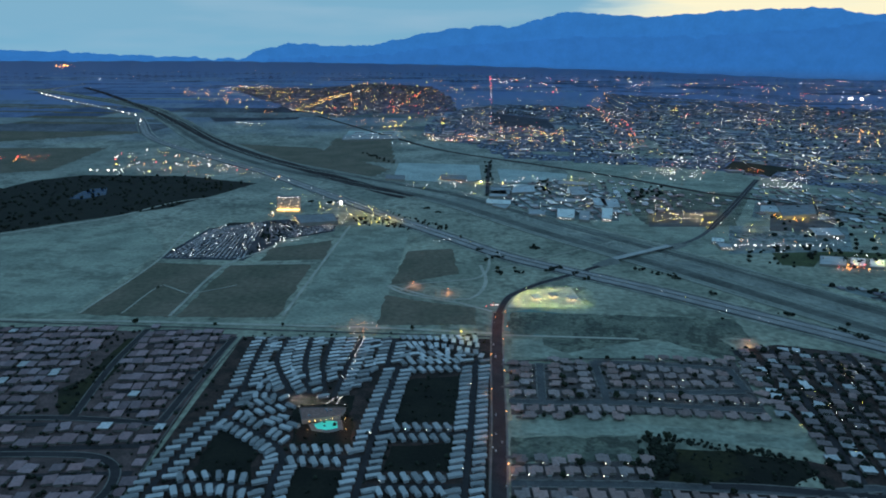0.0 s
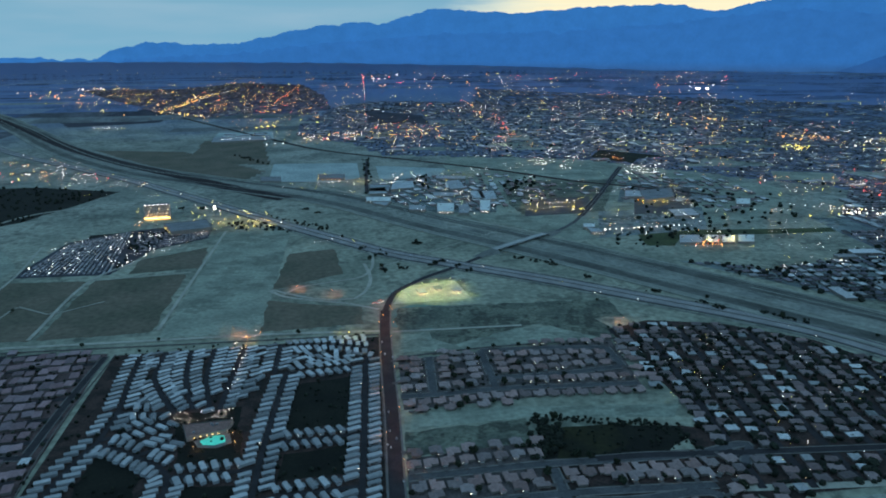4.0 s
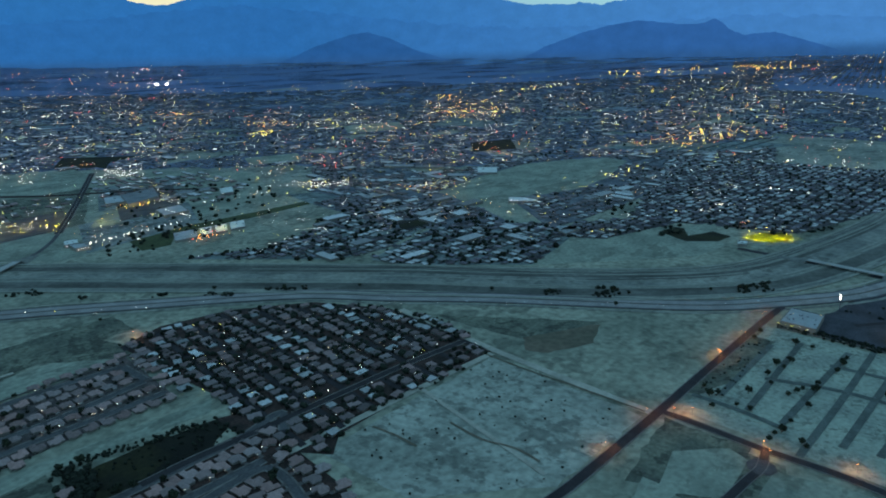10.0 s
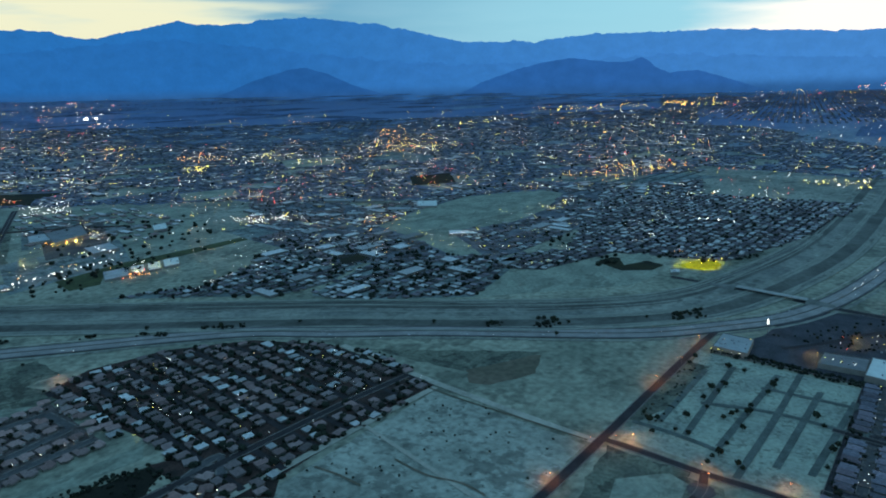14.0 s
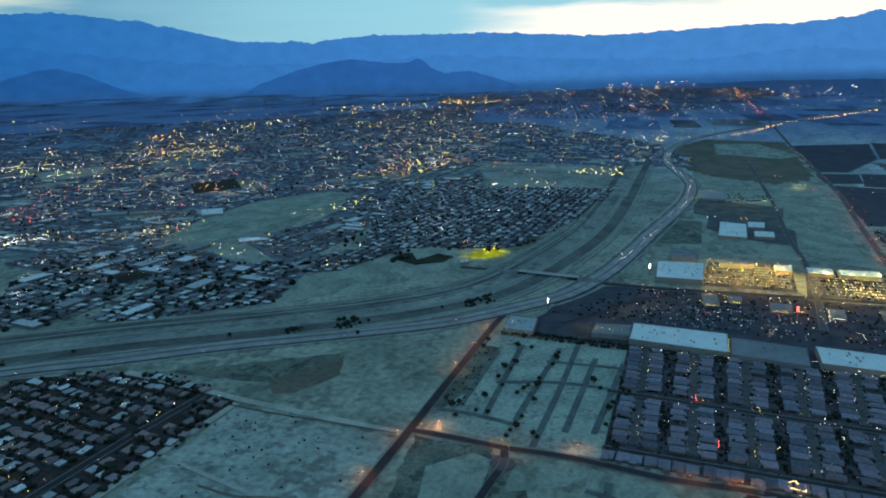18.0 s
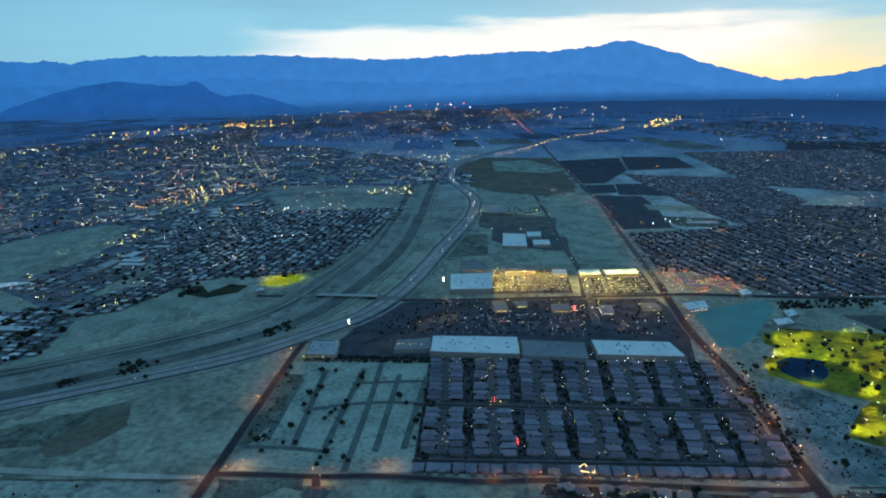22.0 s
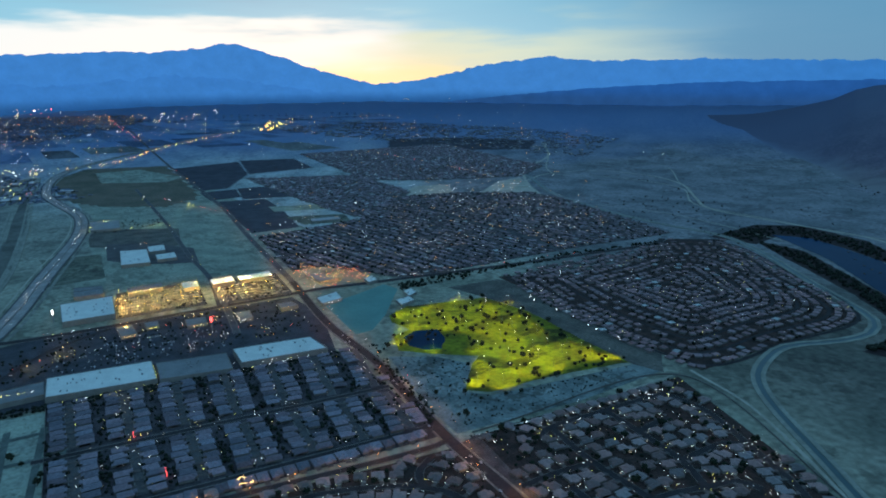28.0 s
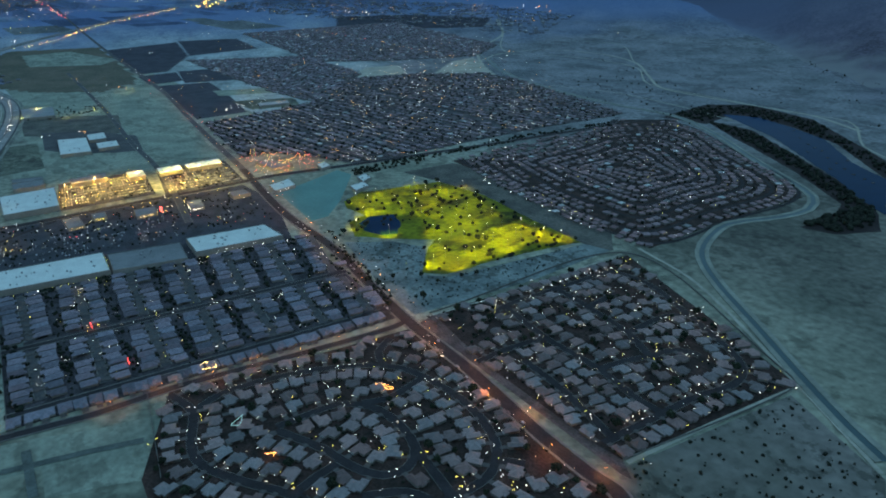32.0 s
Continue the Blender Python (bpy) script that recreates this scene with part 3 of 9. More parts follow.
def hazy_fan_soil(m):
    """Scrub that thins out into the pale sand of the fans below it, both bluer far off by painted haze."""
    t = m.node_tree
    b = t.nodes["Principled BSDF"]
    scrub = b.inputs["Base Color"].links[0].from_socket
    where = t.nodes.new("ShaderNodeNewGeometry")
    out = t.nodes.new("ShaderNodeVectorMath")
    out.operation = "LENGTH"
    t.links.new(where.outputs["Position"], out.inputs[0])
    # reach turns both colours bluer with distance, as haze would
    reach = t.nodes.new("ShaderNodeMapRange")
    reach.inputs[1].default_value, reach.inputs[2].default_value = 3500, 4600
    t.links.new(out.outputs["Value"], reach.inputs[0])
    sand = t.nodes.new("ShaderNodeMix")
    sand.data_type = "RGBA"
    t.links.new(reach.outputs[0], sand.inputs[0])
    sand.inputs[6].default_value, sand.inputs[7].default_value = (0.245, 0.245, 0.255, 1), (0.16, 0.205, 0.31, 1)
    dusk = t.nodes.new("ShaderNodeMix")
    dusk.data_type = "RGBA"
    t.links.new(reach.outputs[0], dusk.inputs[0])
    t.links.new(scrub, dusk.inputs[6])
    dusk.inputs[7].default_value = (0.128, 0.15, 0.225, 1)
    cover = t.nodes.new("ShaderNodeAttribute")
    cover.attribute_name = "cover"
    ragged_edge = t.nodes.new("ShaderNodeTexNoise")
    ragged_edge.inputs["Scale"].default_value, ragged_edge.inputs["Detail"].default_value = 0.009, 8
    t.links.new(where.outputs["Position"], ragged_edge.inputs["Vector"])
    total = t.nodes.new("ShaderNodeMath")
    t.links.new(cover.outputs["Fac"], total.inputs[0])
    t.links.new(ragged_edge.outputs[0], total.inputs[1])
    level = t.nodes.new("ShaderNodeMapRange")
    level.interpolation_type = "SMOOTHSTEP"
    level.inputs[1].default_value, level.inputs[2].default_value = 0.55, 1.25
    t.links.new(total.outputs[0], level.inputs[0])
    mixed = t.nodes.new("ShaderNodeMix")
    mixed.data_type = "RGBA"
    t.links.new(level.outputs[0], mixed.inputs[0])
    t.links.new(sand.outputs[2], mixed.inputs[6])
    t.links.new(dusk.outputs[2], mixed.inputs[7])
    t.links.new(mixed.outputs[2], b.inputs["Base Color"])


hazy_fan_soil(DESERT_SCRUB)


def desert_slope(foot, label):
    """Scrubby hills that climb away from a foot line on the plain."""
    verts, faces, covers, n = [], [], [], 24
    line = []
    for (x0, y0), (x1, y1) in zip(foot, foot[1:]):
        line += [(x0 + (x1 - x0) * k / 12, y0 + (y1 - y0) * k / 12) for k in range(12)]
    for i, (x, y) in enumerate(line):
        ramp = min(1.0, 1.35 * i / len(line))
        grow = ramp * ramp * (3 - 2 * ramp)
        d = math.hypot(x, y)
        near = math.hypot(*lay(x, y)[:2])
        for j in range(n + 1):
            u = j / n
            r = near + (4785 - near) * u
            px, py = x / d * r, y / d * r
            plan = FLAT - RISE * math.log(max(1 - (r - FLAT) / RISE, 0.001)) if r > FLAT else r
            base = EYE * (1 - r / plan) if r > FLAT else 0.0
            top = EYE + 4740 * math.tan(radians(0.1))
            bumps = 26 * noise.noise((px * 0.004, py * 0.004, 3.0)) + 12 * noise.noise((px * 0.013, py * 0.013, 8.0))
            far_end = min(1.0, (4785 - near) / 1300)
            covers.append(min(1.0, 2.2 * u) * min(1.0, 0.25 + 3.5 * i / len(line)))
            verts.append((px, py, base - 0.5 + far_end * (max(0.0, top - base) * grow * u ** 1.6 + bumps * min(1.0, 3 * u) * (1 - 0.5 * u) * ramp) * (1 if u else 0)))
    for i in range(len(line) - 1):
        for j in range(n):
            p = i * (n + 1) + j
            faces.append((p, p + 1, p + n + 2, p + n + 1))
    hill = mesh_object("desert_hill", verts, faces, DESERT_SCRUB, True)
    hill.data.attributes.new("cover", "FLOAT", "POINT").data.foreach_set("value", covers)
    return tagged(hill, label, "hill", kind="structure")


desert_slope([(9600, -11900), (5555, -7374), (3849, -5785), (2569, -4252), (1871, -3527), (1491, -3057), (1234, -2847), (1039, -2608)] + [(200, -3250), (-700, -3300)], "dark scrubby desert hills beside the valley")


# ---- plan helpers ----
def inside(x, y, poly):
    hit = False
    for i in range(len(poly)):
        (x0, y0), (x1, y1) = poly[i - 1], poly[i]
        if (y0 > y) != (y1 > y) and x < x0 + (y - y0) * (x1 - x0) / (y1 - y0):
            hit = not hit
    return hit


def curve(pts, step=25.0):
    """A smooth line through plan points, in steps of about that length."""
    out = []
    n = len(pts)
    for i in range(n - 1):
        p0, p1, p2, p3 = pts[max(i - 1, 0)], pts[i], pts[i + 1], pts[min(i + 2, n - 1)]
        gap = math.hypot(p2[0] - p1[0], p2[1] - p1[1])
        lead = gap / ((gap + math.dist(p0, p1)) or 1.0)
        trail = gap / ((gap + math.dist(p2, p3)) or 1.0)
        near = max(min(math.hypot(*p1), math.hypot(*p2)) / 900, 1)
        k = max(1, int(gap / (step * near)))
        for j in range(k):
            t = j / k
            out.append(tuple((1 + 2 * t) * (1 - t) ** 2 * p1[c] + t * (1 - t) ** 2 * lead * (p2[c] - p0[c]) + t * t * (3 - 2 * t) * p2[c] + t * t * (t - 1) * trail * (p3[c] - p1[c]) for c in (0, 1)))
    return out + [tuple(pts[-1])]


def normals(line):
    out = []
    for i in range(len(line)):
        a, b = line[max(i - 1, 0)], line[min(i + 1, len(line) - 1)]
        dx, dy = b[0] - a[0], b[1] - a[1]
        d = math.hypot(dx, dy) or 1.0
        out.append((-dy / d, dx / d))
    return out


class Pile:
    """Geometry gathered for one joined mesh."""

    def __init__(self):
        self.v, self.f, self.m = [], [], []

    def add(self, verts, faces, slot=0):
        k = len(self.v)
        self.v += verts
        self.f += [tuple(i + k for i in f) for f in faces]
        self.m += [slot] * len(faces)

    def make(self, name, mats, label, category, kind="stuff", parent=None):
        me = bpy.data.meshes.new(name)
        me.from_pydata(self.v, [], self.f)
        for m in mats:
            me.materials.append(m)
        me.polygons.foreach_set("material_index", self.m)
        ob = new(name, me)
        if parent:
            ob.parent = parent
            return ob
        return tagged(ob, label, category, kind=kind)


def strip(pile, line, left, right, z, slot=0, drop=0.0):
    """A band along a plan line between two offsets, with its sides down to the ground when drop is given."""
    nn = normals(line)
    verts = []
    for (x, y), (nx, ny) in zip(line, nn):
        verts.append(lay(x + nx * left, y + ny * left, z))
        verts.append(lay(x + nx * right, y + ny * right, z))
    faces = [(2 * i, 2 * i + 1, 2 * i + 3, 2 * i + 2) for i in range(len(line) - 1)]
    pile.add(verts, faces, slot)
    if drop:
        for side in (left, right):
            low = []
            for (x, y), (nx, ny) in zip(line, nn):
                low.append(lay(x + nx * side, y + ny * side, z))
                low.append(lay(x + nx * side, y + ny * side, z - drop))
            pile.add(low, faces, slot)


ROAD_CELLS = {}
ROADS = []


def keep_clear(line, half, tag=-1):
    for x, y in line:
        ROAD_CELLS.setdefault((int(x // 40), int(y // 40)), []).append((x, y, half, tag))


def blocked(x, y, extra, own=-2):
    cx, cy = int(x // 40), int(y // 40)
    for i in (-1, 0, 1):
        for j in (-1, 0, 1):
            for px, py, half, tag in ROAD_CELLS.get((cx + i, cy + j), ()):
                if tag != own and (px - x) ** 2 + (py - y) ** 2 < (half + extra) ** 2:
                    return True
    return False


def road(name, pts, width, label, mat=None, kerb=1.3, lanes=0, category="road", z=0.75):
    """Note a carriageway; pave() lays them all, so that kerbs stop where streets meet."""
    keep_clear(curve(pts, 5.0), width / 2, len(ROADS))
    ROADS.append((name, pts, width, label, mat, kerb, lanes, category, z + 0.0012 * len(ROADS)))


def reserve(poly, mat, label):
    """Open ground among the houses, kept clear of them."""
    x0, x1 = min(p[0] for p in poly), max(p[0] for p in poly)
    y0, y1 = min(p[1] for p in poly), max(p[1] for p in poly)
    for i in range(int((x1 - x0) / 24) + 1):
        for j in range(int((y1 - y0) / 24) + 1):
            if inside(x0 + i * 24, y0 + j * 24, poly):
                keep_clear([(x0 + i * 24, y0 + j * 24)], 16)
    OPEN.append((poly, mat, label))


OPEN = []


def pave():
    for poly, mat, label in OPEN:
        field("lot", poly, mat, label, 0.05)
    for tag, (name, pts, width, label, mat, kerb, lanes, category, z) in enumerate(ROADS):
        line = curve(pts, 9.0)
        pile = Pile()
        strip(pile, line, width / 2, -width / 2, z)
        if kerb:
            nn = normals(line)
            for s in (1, -1):
                run = []
                for (x, y), (nx, ny) in zip(line + [(9e5, 9e5)], nn + [(0, 0)]):
                    ex, ey = x + nx * s * (width / 2 + 0.6), y + ny * s * (width / 2 + 0.6)
                    if x < 8e5 and not blocked(ex, ey, 0.3, tag):
                        run.append((x, y))
                        continue
                    if len(run) > 1:
                        strip(pile, run, s * (width / 2 + kerb), s * width / 2, z + 0.16, 1, 0.3)
                    run = []
        for k in range(1, lanes):
            off = width * (k / lanes - 0.5)
            if abs(off) < 0.1:
                strip(pile, line, 0.8, -0.8, z + 0.14, 1, 0.1)
            else:
                for i in range(0, len(line) - 1, 2):
                    strip(pile, line[i:i + 2], off + 0.12, off - 0.12, z + 0.03, 2)
        pile.make(name, [mat or ASPHALT, CONCRETE, PAINT], label, category, kind="structure")


FIELDS = []


def ragged(poly, amount):
    """The outline with uneven edges, as bare ground has."""
    out = []
    for i in range(len(poly)):
        (x0, y0), (x1, y1) = poly[i], poly[(i + 1) % len(poly)]
        k = max(1, int(math.hypot(x1 - x0, y1 - y0) / 14))
        for j in range(k):
            t = j / k
            x, y = x0 + (x1 - x0) * t, y0 + (y1 - y0) * t
            out.append((x + amount * noise.noise((x * 0.05, y * 0.05, 1.0)), y + amount * noise.noise((x * 0.05, y * 0.05, 9.0))))
    return out


def open_lot(x, y):
    """Whether a spot in the town is an empty lot, by blocks of uneven size."""
    u, v = x * 0.99 - y * 0.139, x * 0.139 + y * 0.99
    u, v = round(u / 85) * 85, round(v / 120) * 120
    return noise.noise((u * 0.0031, v * 0.0042, 4.0)) + 0.4 * noise.noise((u * 0.011, v * 0.011, 2.0)) > (0.30 if math.hypot(x, y) > 2400 else 0.42)


def field(name, poly, mat, label, z=0.12, category="field", kind="structure"):
    """A parcel of ground: one face nearby, drawn in cells where the floor rises. Each lies a little above the one before."""
    pile = Pile()
    FIELDS.append(name)
    z = (z if z >= 0.29 else 0.02) + 0.0038 * len(FIELDS)
    far = max(math.hypot(*p) for p in poly)
    if mat in (BROWN, SCRUB, PALE, LAWN, TURF, WATER, ROUGH, OLIVE, DESERT_SCRUB, BANK, DUSK_SCRUB) and far < FLAT:
        poly = ragged(poly, 7.0 if mat in (SCRUB, BROWN, LAWN) else 3.0)
    if far < FLAT:
        pile.add([(x, y, z) for x, y in poly], [tuple(range(len(poly)))])
    else:
        x0, x1 = min(p[0] for p in poly), max(p[0] for p in poly)
        y0, y1 = min(p[1] for p in poly), max(p[1] for p in poly)
        step = min(max(x1 - x0, y1 - y0) / 70, 45.0) if mat in (TOWN_GROUND, HAZY_TOWN) else max(x1 - x0, y1 - y0) / 70
        z = z + 0.04
        for i in range(int((x1 - x0) / step) + 1):
            for j in range(int((y1 - y0) / step) + 1):
                a, b = x0 + i * step, y0 + j * step
                if inside(a + step / 2, b + step / 2, poly) and not (mat in (TOWN_GROUND, HAZY_TOWN) and open_lot(a, b)):
                    pile.add([lay(a, b, z), lay(a + step, b, z), lay(a + step, b + step, z), lay(a, b + step, z)], [(0, 1, 2, 3)])
    return pile.make(name, [mat], label, category, kind=kind)


# ---- small makers ----
def part(name, verts, faces, mat, parent=None, label=""):
    me = bpy.data.meshes.new(name)
    me.from_pydata(verts, [], faces)
    me.materials.append(mat)
    ob = new(name, me)
    if parent:
        ob.parent = parent
    if label:
        ob["label"] = label
    return ob


def box(x0, y0, z0, x1, y1, z1):
    v = [(x0, y0, z0), (x1, y0, z0), (x1, y1, z0), (x0, y1, z0), (x0, y0, z1), (x1, y0, z1), (x1, y1, z1), (x0, y1, z1)]
    return v, [(0, 3, 2, 1), (4, 5, 6, 7), (0, 1, 5, 4), (1, 2, 6, 5), (2, 3, 7, 6), (3, 0, 4, 7)]


def hip(x0, y0, x1, y1, z, rise, over=0.6, thick=0.25):
    """A hipped roof over a rectangle, with eaves."""
    x0, y0, x1, y1 = x0 - over, y0 - over, x1 + over, y1 + over
    w, d = x1 - x0, y1 - y0
    if w > d:
        r0, r1 = (x0 + d / 2, (y0 + y1) / 2), (x1 - d / 2, (y0 + y1) / 2)
    else:
        r0, r1 = ((x0 + x1) / 2, y0 + w / 2), ((x0 + x1) / 2, y1 - w / 2)
    v = [(x0, y0, z - thick), (x1, y0, z - thick), (x1, y1, z - thick), (x0, y1, z - thick), (x0, y0, z), (x1, y0, z), (x1, y1, z), (x0, y1, z), (*r0, z + rise), (*r1, z + rise)]
    f = [(0, 3, 2, 1), (0, 1, 5, 4), (1, 2, 6, 5), (2, 3, 7, 6), (3, 0, 4, 7)]
    if w > d:
        f += [(4, 5, 9, 8), (5, 6, 9), (6, 7, 8, 9), (7, 4, 8)]
    else:
        f += [(4, 5, 8), (5, 6, 9, 8), (6, 7, 9), (7, 4, 8, 9)]
    return v, f


def join(*pieces):
    v, f = [], []
    for pv, pf in pieces:
        k = len(v)
        v += pv
        f += [tuple(i + k for i in q) for q in pf]
    return v, f


def globe(x, y, z, r):
    v = [(x + r, y, z), (x - r, y, z), (x, y + r, z), (x, y - r, z), (x, y, z + r), (x, y, z - r)]
    return v, [(0, 2, 4), (2, 1, 4), (1, 3, 4), (3, 0, 4), (2, 0, 5), (1, 2, 5), (3, 1, 5), (0, 3, 5)]


def clump(rng, x, y, z, r):
    """A ragged clump of foliage."""
    t = (1 + 5 ** 0.5) / 2
    base = [(-1, t, 0), (1, t, 0), (-1, -t, 0), (1, -t, 0), (0, -1, t), (0, 1, t), (0, -1, -t), (0, 1, -t), (t, 0, -1), (t, 0, 1), (-t, 0, -1), (-t, 0, 1)]
    f = [(0, 11, 5), (0, 5, 1), (0, 1, 7), (0, 7, 10), (0, 10, 11), (1, 5, 9), (5, 11, 4), (11, 10, 2), (10, 7, 6), (7, 1, 8), (3, 9, 4), (3, 4, 2), (3, 2, 6), (3, 6, 8), (3, 8, 9), (4, 9, 5), (2, 4, 11), (6, 2, 10), (8, 6, 7), (9, 8, 1)]
    out = []
    for a, b, c in base:
        k = r / 1.9 * rng.uniform(0.65, 1.25)
        out.append((x + a * k, y + b * k, z + c * k * 0.85))
    return out, f


def crown_mesh(rng, size, count):
    pieces = []
    for _ in range(count):
        a, u = rng.uniform(0, math.tau), rng.random() ** 0.5
        pieces.append(clump(rng, math.cos(a) * u * size * 0.36, math.sin(a) * u * size * 0.36, size * rng.uniform(0.42, 0.88), size * rng.uniform(0.13, 0.24)))
    return join(*pieces)


def trunk_mesh(size):
    v, f = [], []
    for z, r in ((0, 0.055), (0.2, 0.04), (0.5, 0.022), (0.75, 0.008)):
        for k in range(6):
            a = math.tau * k / 6
            v.append((math.cos(a) * r * size, math.sin(a) * r * size, z * size))
    for i in range(3):
        for k in range(6):
            a, b = i * 6 + k, i * 6 + (k + 1) % 6
            f.append((a, b, b + 6, a + 6))
    for a in (0.4, 2.5, 4.6):
        w = 0.018 * size
        v0 = [(w, 0, 0.34 * size), (-w, 0, 0.34 * size), (0, w, 0.37 * size), (math.cos(a) * 0.26 * size, math.sin(a) * 0.26 * size, 0.62 * size)]
        v, f = join((v, f), (v0, [(0, 1, 3), (1, 2, 3), (2, 0, 3)]))
    return v, f


# ---- wash, levees, freeway ----
WASH_LINE = [(4180, -102), (3081, -11), (2368, 42), (1834, 101), (1473, 189), (1266, 273), (1133, 404), (993, 615), (880, 810)] + [(534, 1316)] + [(440, 1442), (275, 1656), (26, 2010), (-318, 2315), (-667, 2642), (-1069, 3212), (-1646, 4252), (-2280, 5307), (-3285, 6406), (-4448, 7619)]
wash_pile = Pile()
strip(wash_pile, curve(WASH_LINE, 40), 75, -75, 0.62)
tagged(wash_pile.make("dry_wash", [WASH], "broad sandy flood channel between levees", "riverbed", kind="structure"))
DARK_BED = material("damp_bed", (0.165, 0.175, 0.155), 0.9, vary=0.4, size=0.01)
levee_pile = Pile()
for offset, width, top in ((78, 7, 2.2), (-78, 8, 2.2)):
    strip(levee_pile, curve(WASH_LINE, 40), offset + width, offset, top, 0, 2.2)
strip(levee_pile, curve(WASH_LINE, 40), 26, 20, 1.0, 0, 0.4)
for offset in (66,):
    strip(levee_pile, curve(WASH_LINE, 40), offset + 2.2, offset - 2.2, 0.95, 0, 0.3)
strip(levee_pile, curve(WASH_LINE, 40), 62, 30, 0.7, 1)
strip(levee_pile, curve(WASH_LINE, 40), -30, -56, 0.7, 1)
bed_rng = random.Random(31)
bed = curve(WASH_LINE, 40)
bed_n = normals(bed)
for k in range(46):
    # braided runs of damp and pale sand that wander down the bed
    i = bed_rng.randrange(4, len(bed) - 8)
    run = bed[i:i + bed_rng.randrange(6, 26)]
    off, wide, sway = bed_rng.uniform(-68, 66), bed_rng.uniform(1.5, 7.0), bed_rng.uniform(2, 9)
    path = [(x + nx * (off + sway * noise.noise((q * 0.22, k * 3.1, 0))), y + ny * (off + sway * noise.noise((q * 0.22, k * 3.1, 0)))) for q, ((x, y), (nx, ny)) in enumerate(zip(run, bed_n[i:]))]
    if len(path) > 2:
        strip(levee_pile, path, wide / 2, -wide / 2, 1.06 + 0.006 * k, bed_rng.choice((0, 1, 1)))
levee_pile.make("levee", [LEVEE, DARK_BED], "gravel levee along the flood channel", "levee", kind="structure")

channel = Pile()
strip(channel, curve([(-4112, 8047), (-3180, 6677), (-2236, 5202), (-1533, 4057), (-1102, 3316), (-756, 2816), (-457, 2445), (-245, 2176), (-110, 2021)], 30), 34, -27, 1.0)
channel.make("wet_channel", [BANK], "dark overgrown channel along the wash", "riverbed", kind="structure")
I10 = [(8091, -2450), (7475, -1980), (6775, -1577), (5451, -833), (4564, -379), (3983, -223), (3401, -164), (3025, -194), (2725, -223), (2358, -184), (1835, -59), (1472, 30), (1279, 109), (1170, 200), (1076, 298), (985, 452), (898, 610), (807, 749), (728, 879)] + [(506, 1093), (392, 1197), (285, 1284), (140, 1407), (21, 1557), (-125, 1745), (-309, 1996), (-637, 2436), (-856, 2689), (-1260, 3159), (-1508, 3520), (-1847, 4235), (-2095, 4685), (-3090, 5832), (-3907, 6852), (-4279, 7646), (-4441, 8700)]
fw = curve(I10, 30)
fw_pile = Pile()
for s in (1, -1):
    strip(fw_pile, fw, s * 9.5 + 8.5, s * 9.5 - 8.5, 1.3, 0, 1.2)
    strip(fw_pile, fw, s * 20 + 2, s * 20 - 2, 1.2, 1, 1.1)
strip(fw_pile, fw, 0.5, -0.5, 2.3, 2, 1.0)
for i in range(0, len(fw) - 1, 2):
    for off in (5.5, 9.5, 13.5, -5.5, -9.5, -13.5):
        strip(fw_pile, fw[i:i + 2], off + 0.15, off - 0.15, 1.36, 3)
keep_clear(curve(I10, 15), 24)
fw_pile.make("freeway", [FREEWAY, OLD_ASPHALT, CONCRETE, PAINT], "divided concrete freeway with a median barrier", "road", kind="structure")
side = Pile()
strip(side, fw, 34, 27, 0.68)
strip(side, fw, -29, -33, 0.68, 1)
side.make("verge", [WASH, DIRT], "sandy freeway verge with a frontage track", "verge", kind="structure")

# ---- main roads ----
road("avenue_road", [(1452, -528), (1133, -476), (918, -464), (797, -445), (646, -422), (509, -412), (383, -395), (314, -390), (275, -389), (229, -336)], 15, "wide asphalt avenue with pale pavements", kerb=2.6)
road("avenue_road", [(9000, -1400), (6400, -1095), (4112, -841), (2656, -699), (1993, -602), (1452, -528)], 14, "asphalt avenue between fields and homes", mat=OLD_ASPHALT)
road("parkway_road", [(48, 457), (57, 580), (67, 708), (77, 872), (86, 1003), (94, 1075)], 15.5, "asphalt parkway with pale pavements", kerb=2.2)
road("parkway_road", [(94, 1075)] + [(118, 1155), (146, 1192), (186, 1234), (262, 1294), (365, 1385)], 11, "asphalt parkway rising to the channel bridge", kerb=0.8)
road("parkway_road", [(503, 1484)] + [(564, 1534), (626, 1603), (663, 1658)], 10, "asphalt parkway on the town side of the wash", mat=OLD_ASPHALT, kerb=0)
road("parkway_road", [(663, 1658), (805, 1887), (1093, 2373)], 17, "straight asphalt avenue into the town", lanes=2)
road("access_road", [(134, 2063), (155, 2377), (180, 2692)], 12, "dark access road beside the depots", kerb=0)
road("frontage_track", [(-103, 1212), (-76, 1176), (-28, 1148), (29, 1122), (84, 1083)], 7, "curving lamp-lit dirt road", mat=DIRT, kerb=0)
road("frontage_track", [(-77, 1185), (-48, 1221), (14, 1241), (68, 1263), (93, 1331), (94, 1433), (72, 1507)], 6, "curving lamp-lit dirt road", mat=DIRT, kerb=0)
road("railway", [(-864, 4713), (-244, 3487), (11, 3029), (364, 2668), (626, 2392), (828, 2128), (1017, 1969), (1185, 1791)], 26, "dark railway corridor along the town", mat=YARD, kerb=0)
road("cross_road", [(1424, 351), (1403, 198)], 14, "asphalt road on the overpass approach")
road("cross_road", [(1388, 113), (1369, 39), (1358, -70), (1358, -303), (1358, -467), (1360, -553), (1336, -686), (1293, -949), (1255, -1230), (1230, -1489)] + [(1261, -1557)], 18, "asphalt cross road lined with street lamps")
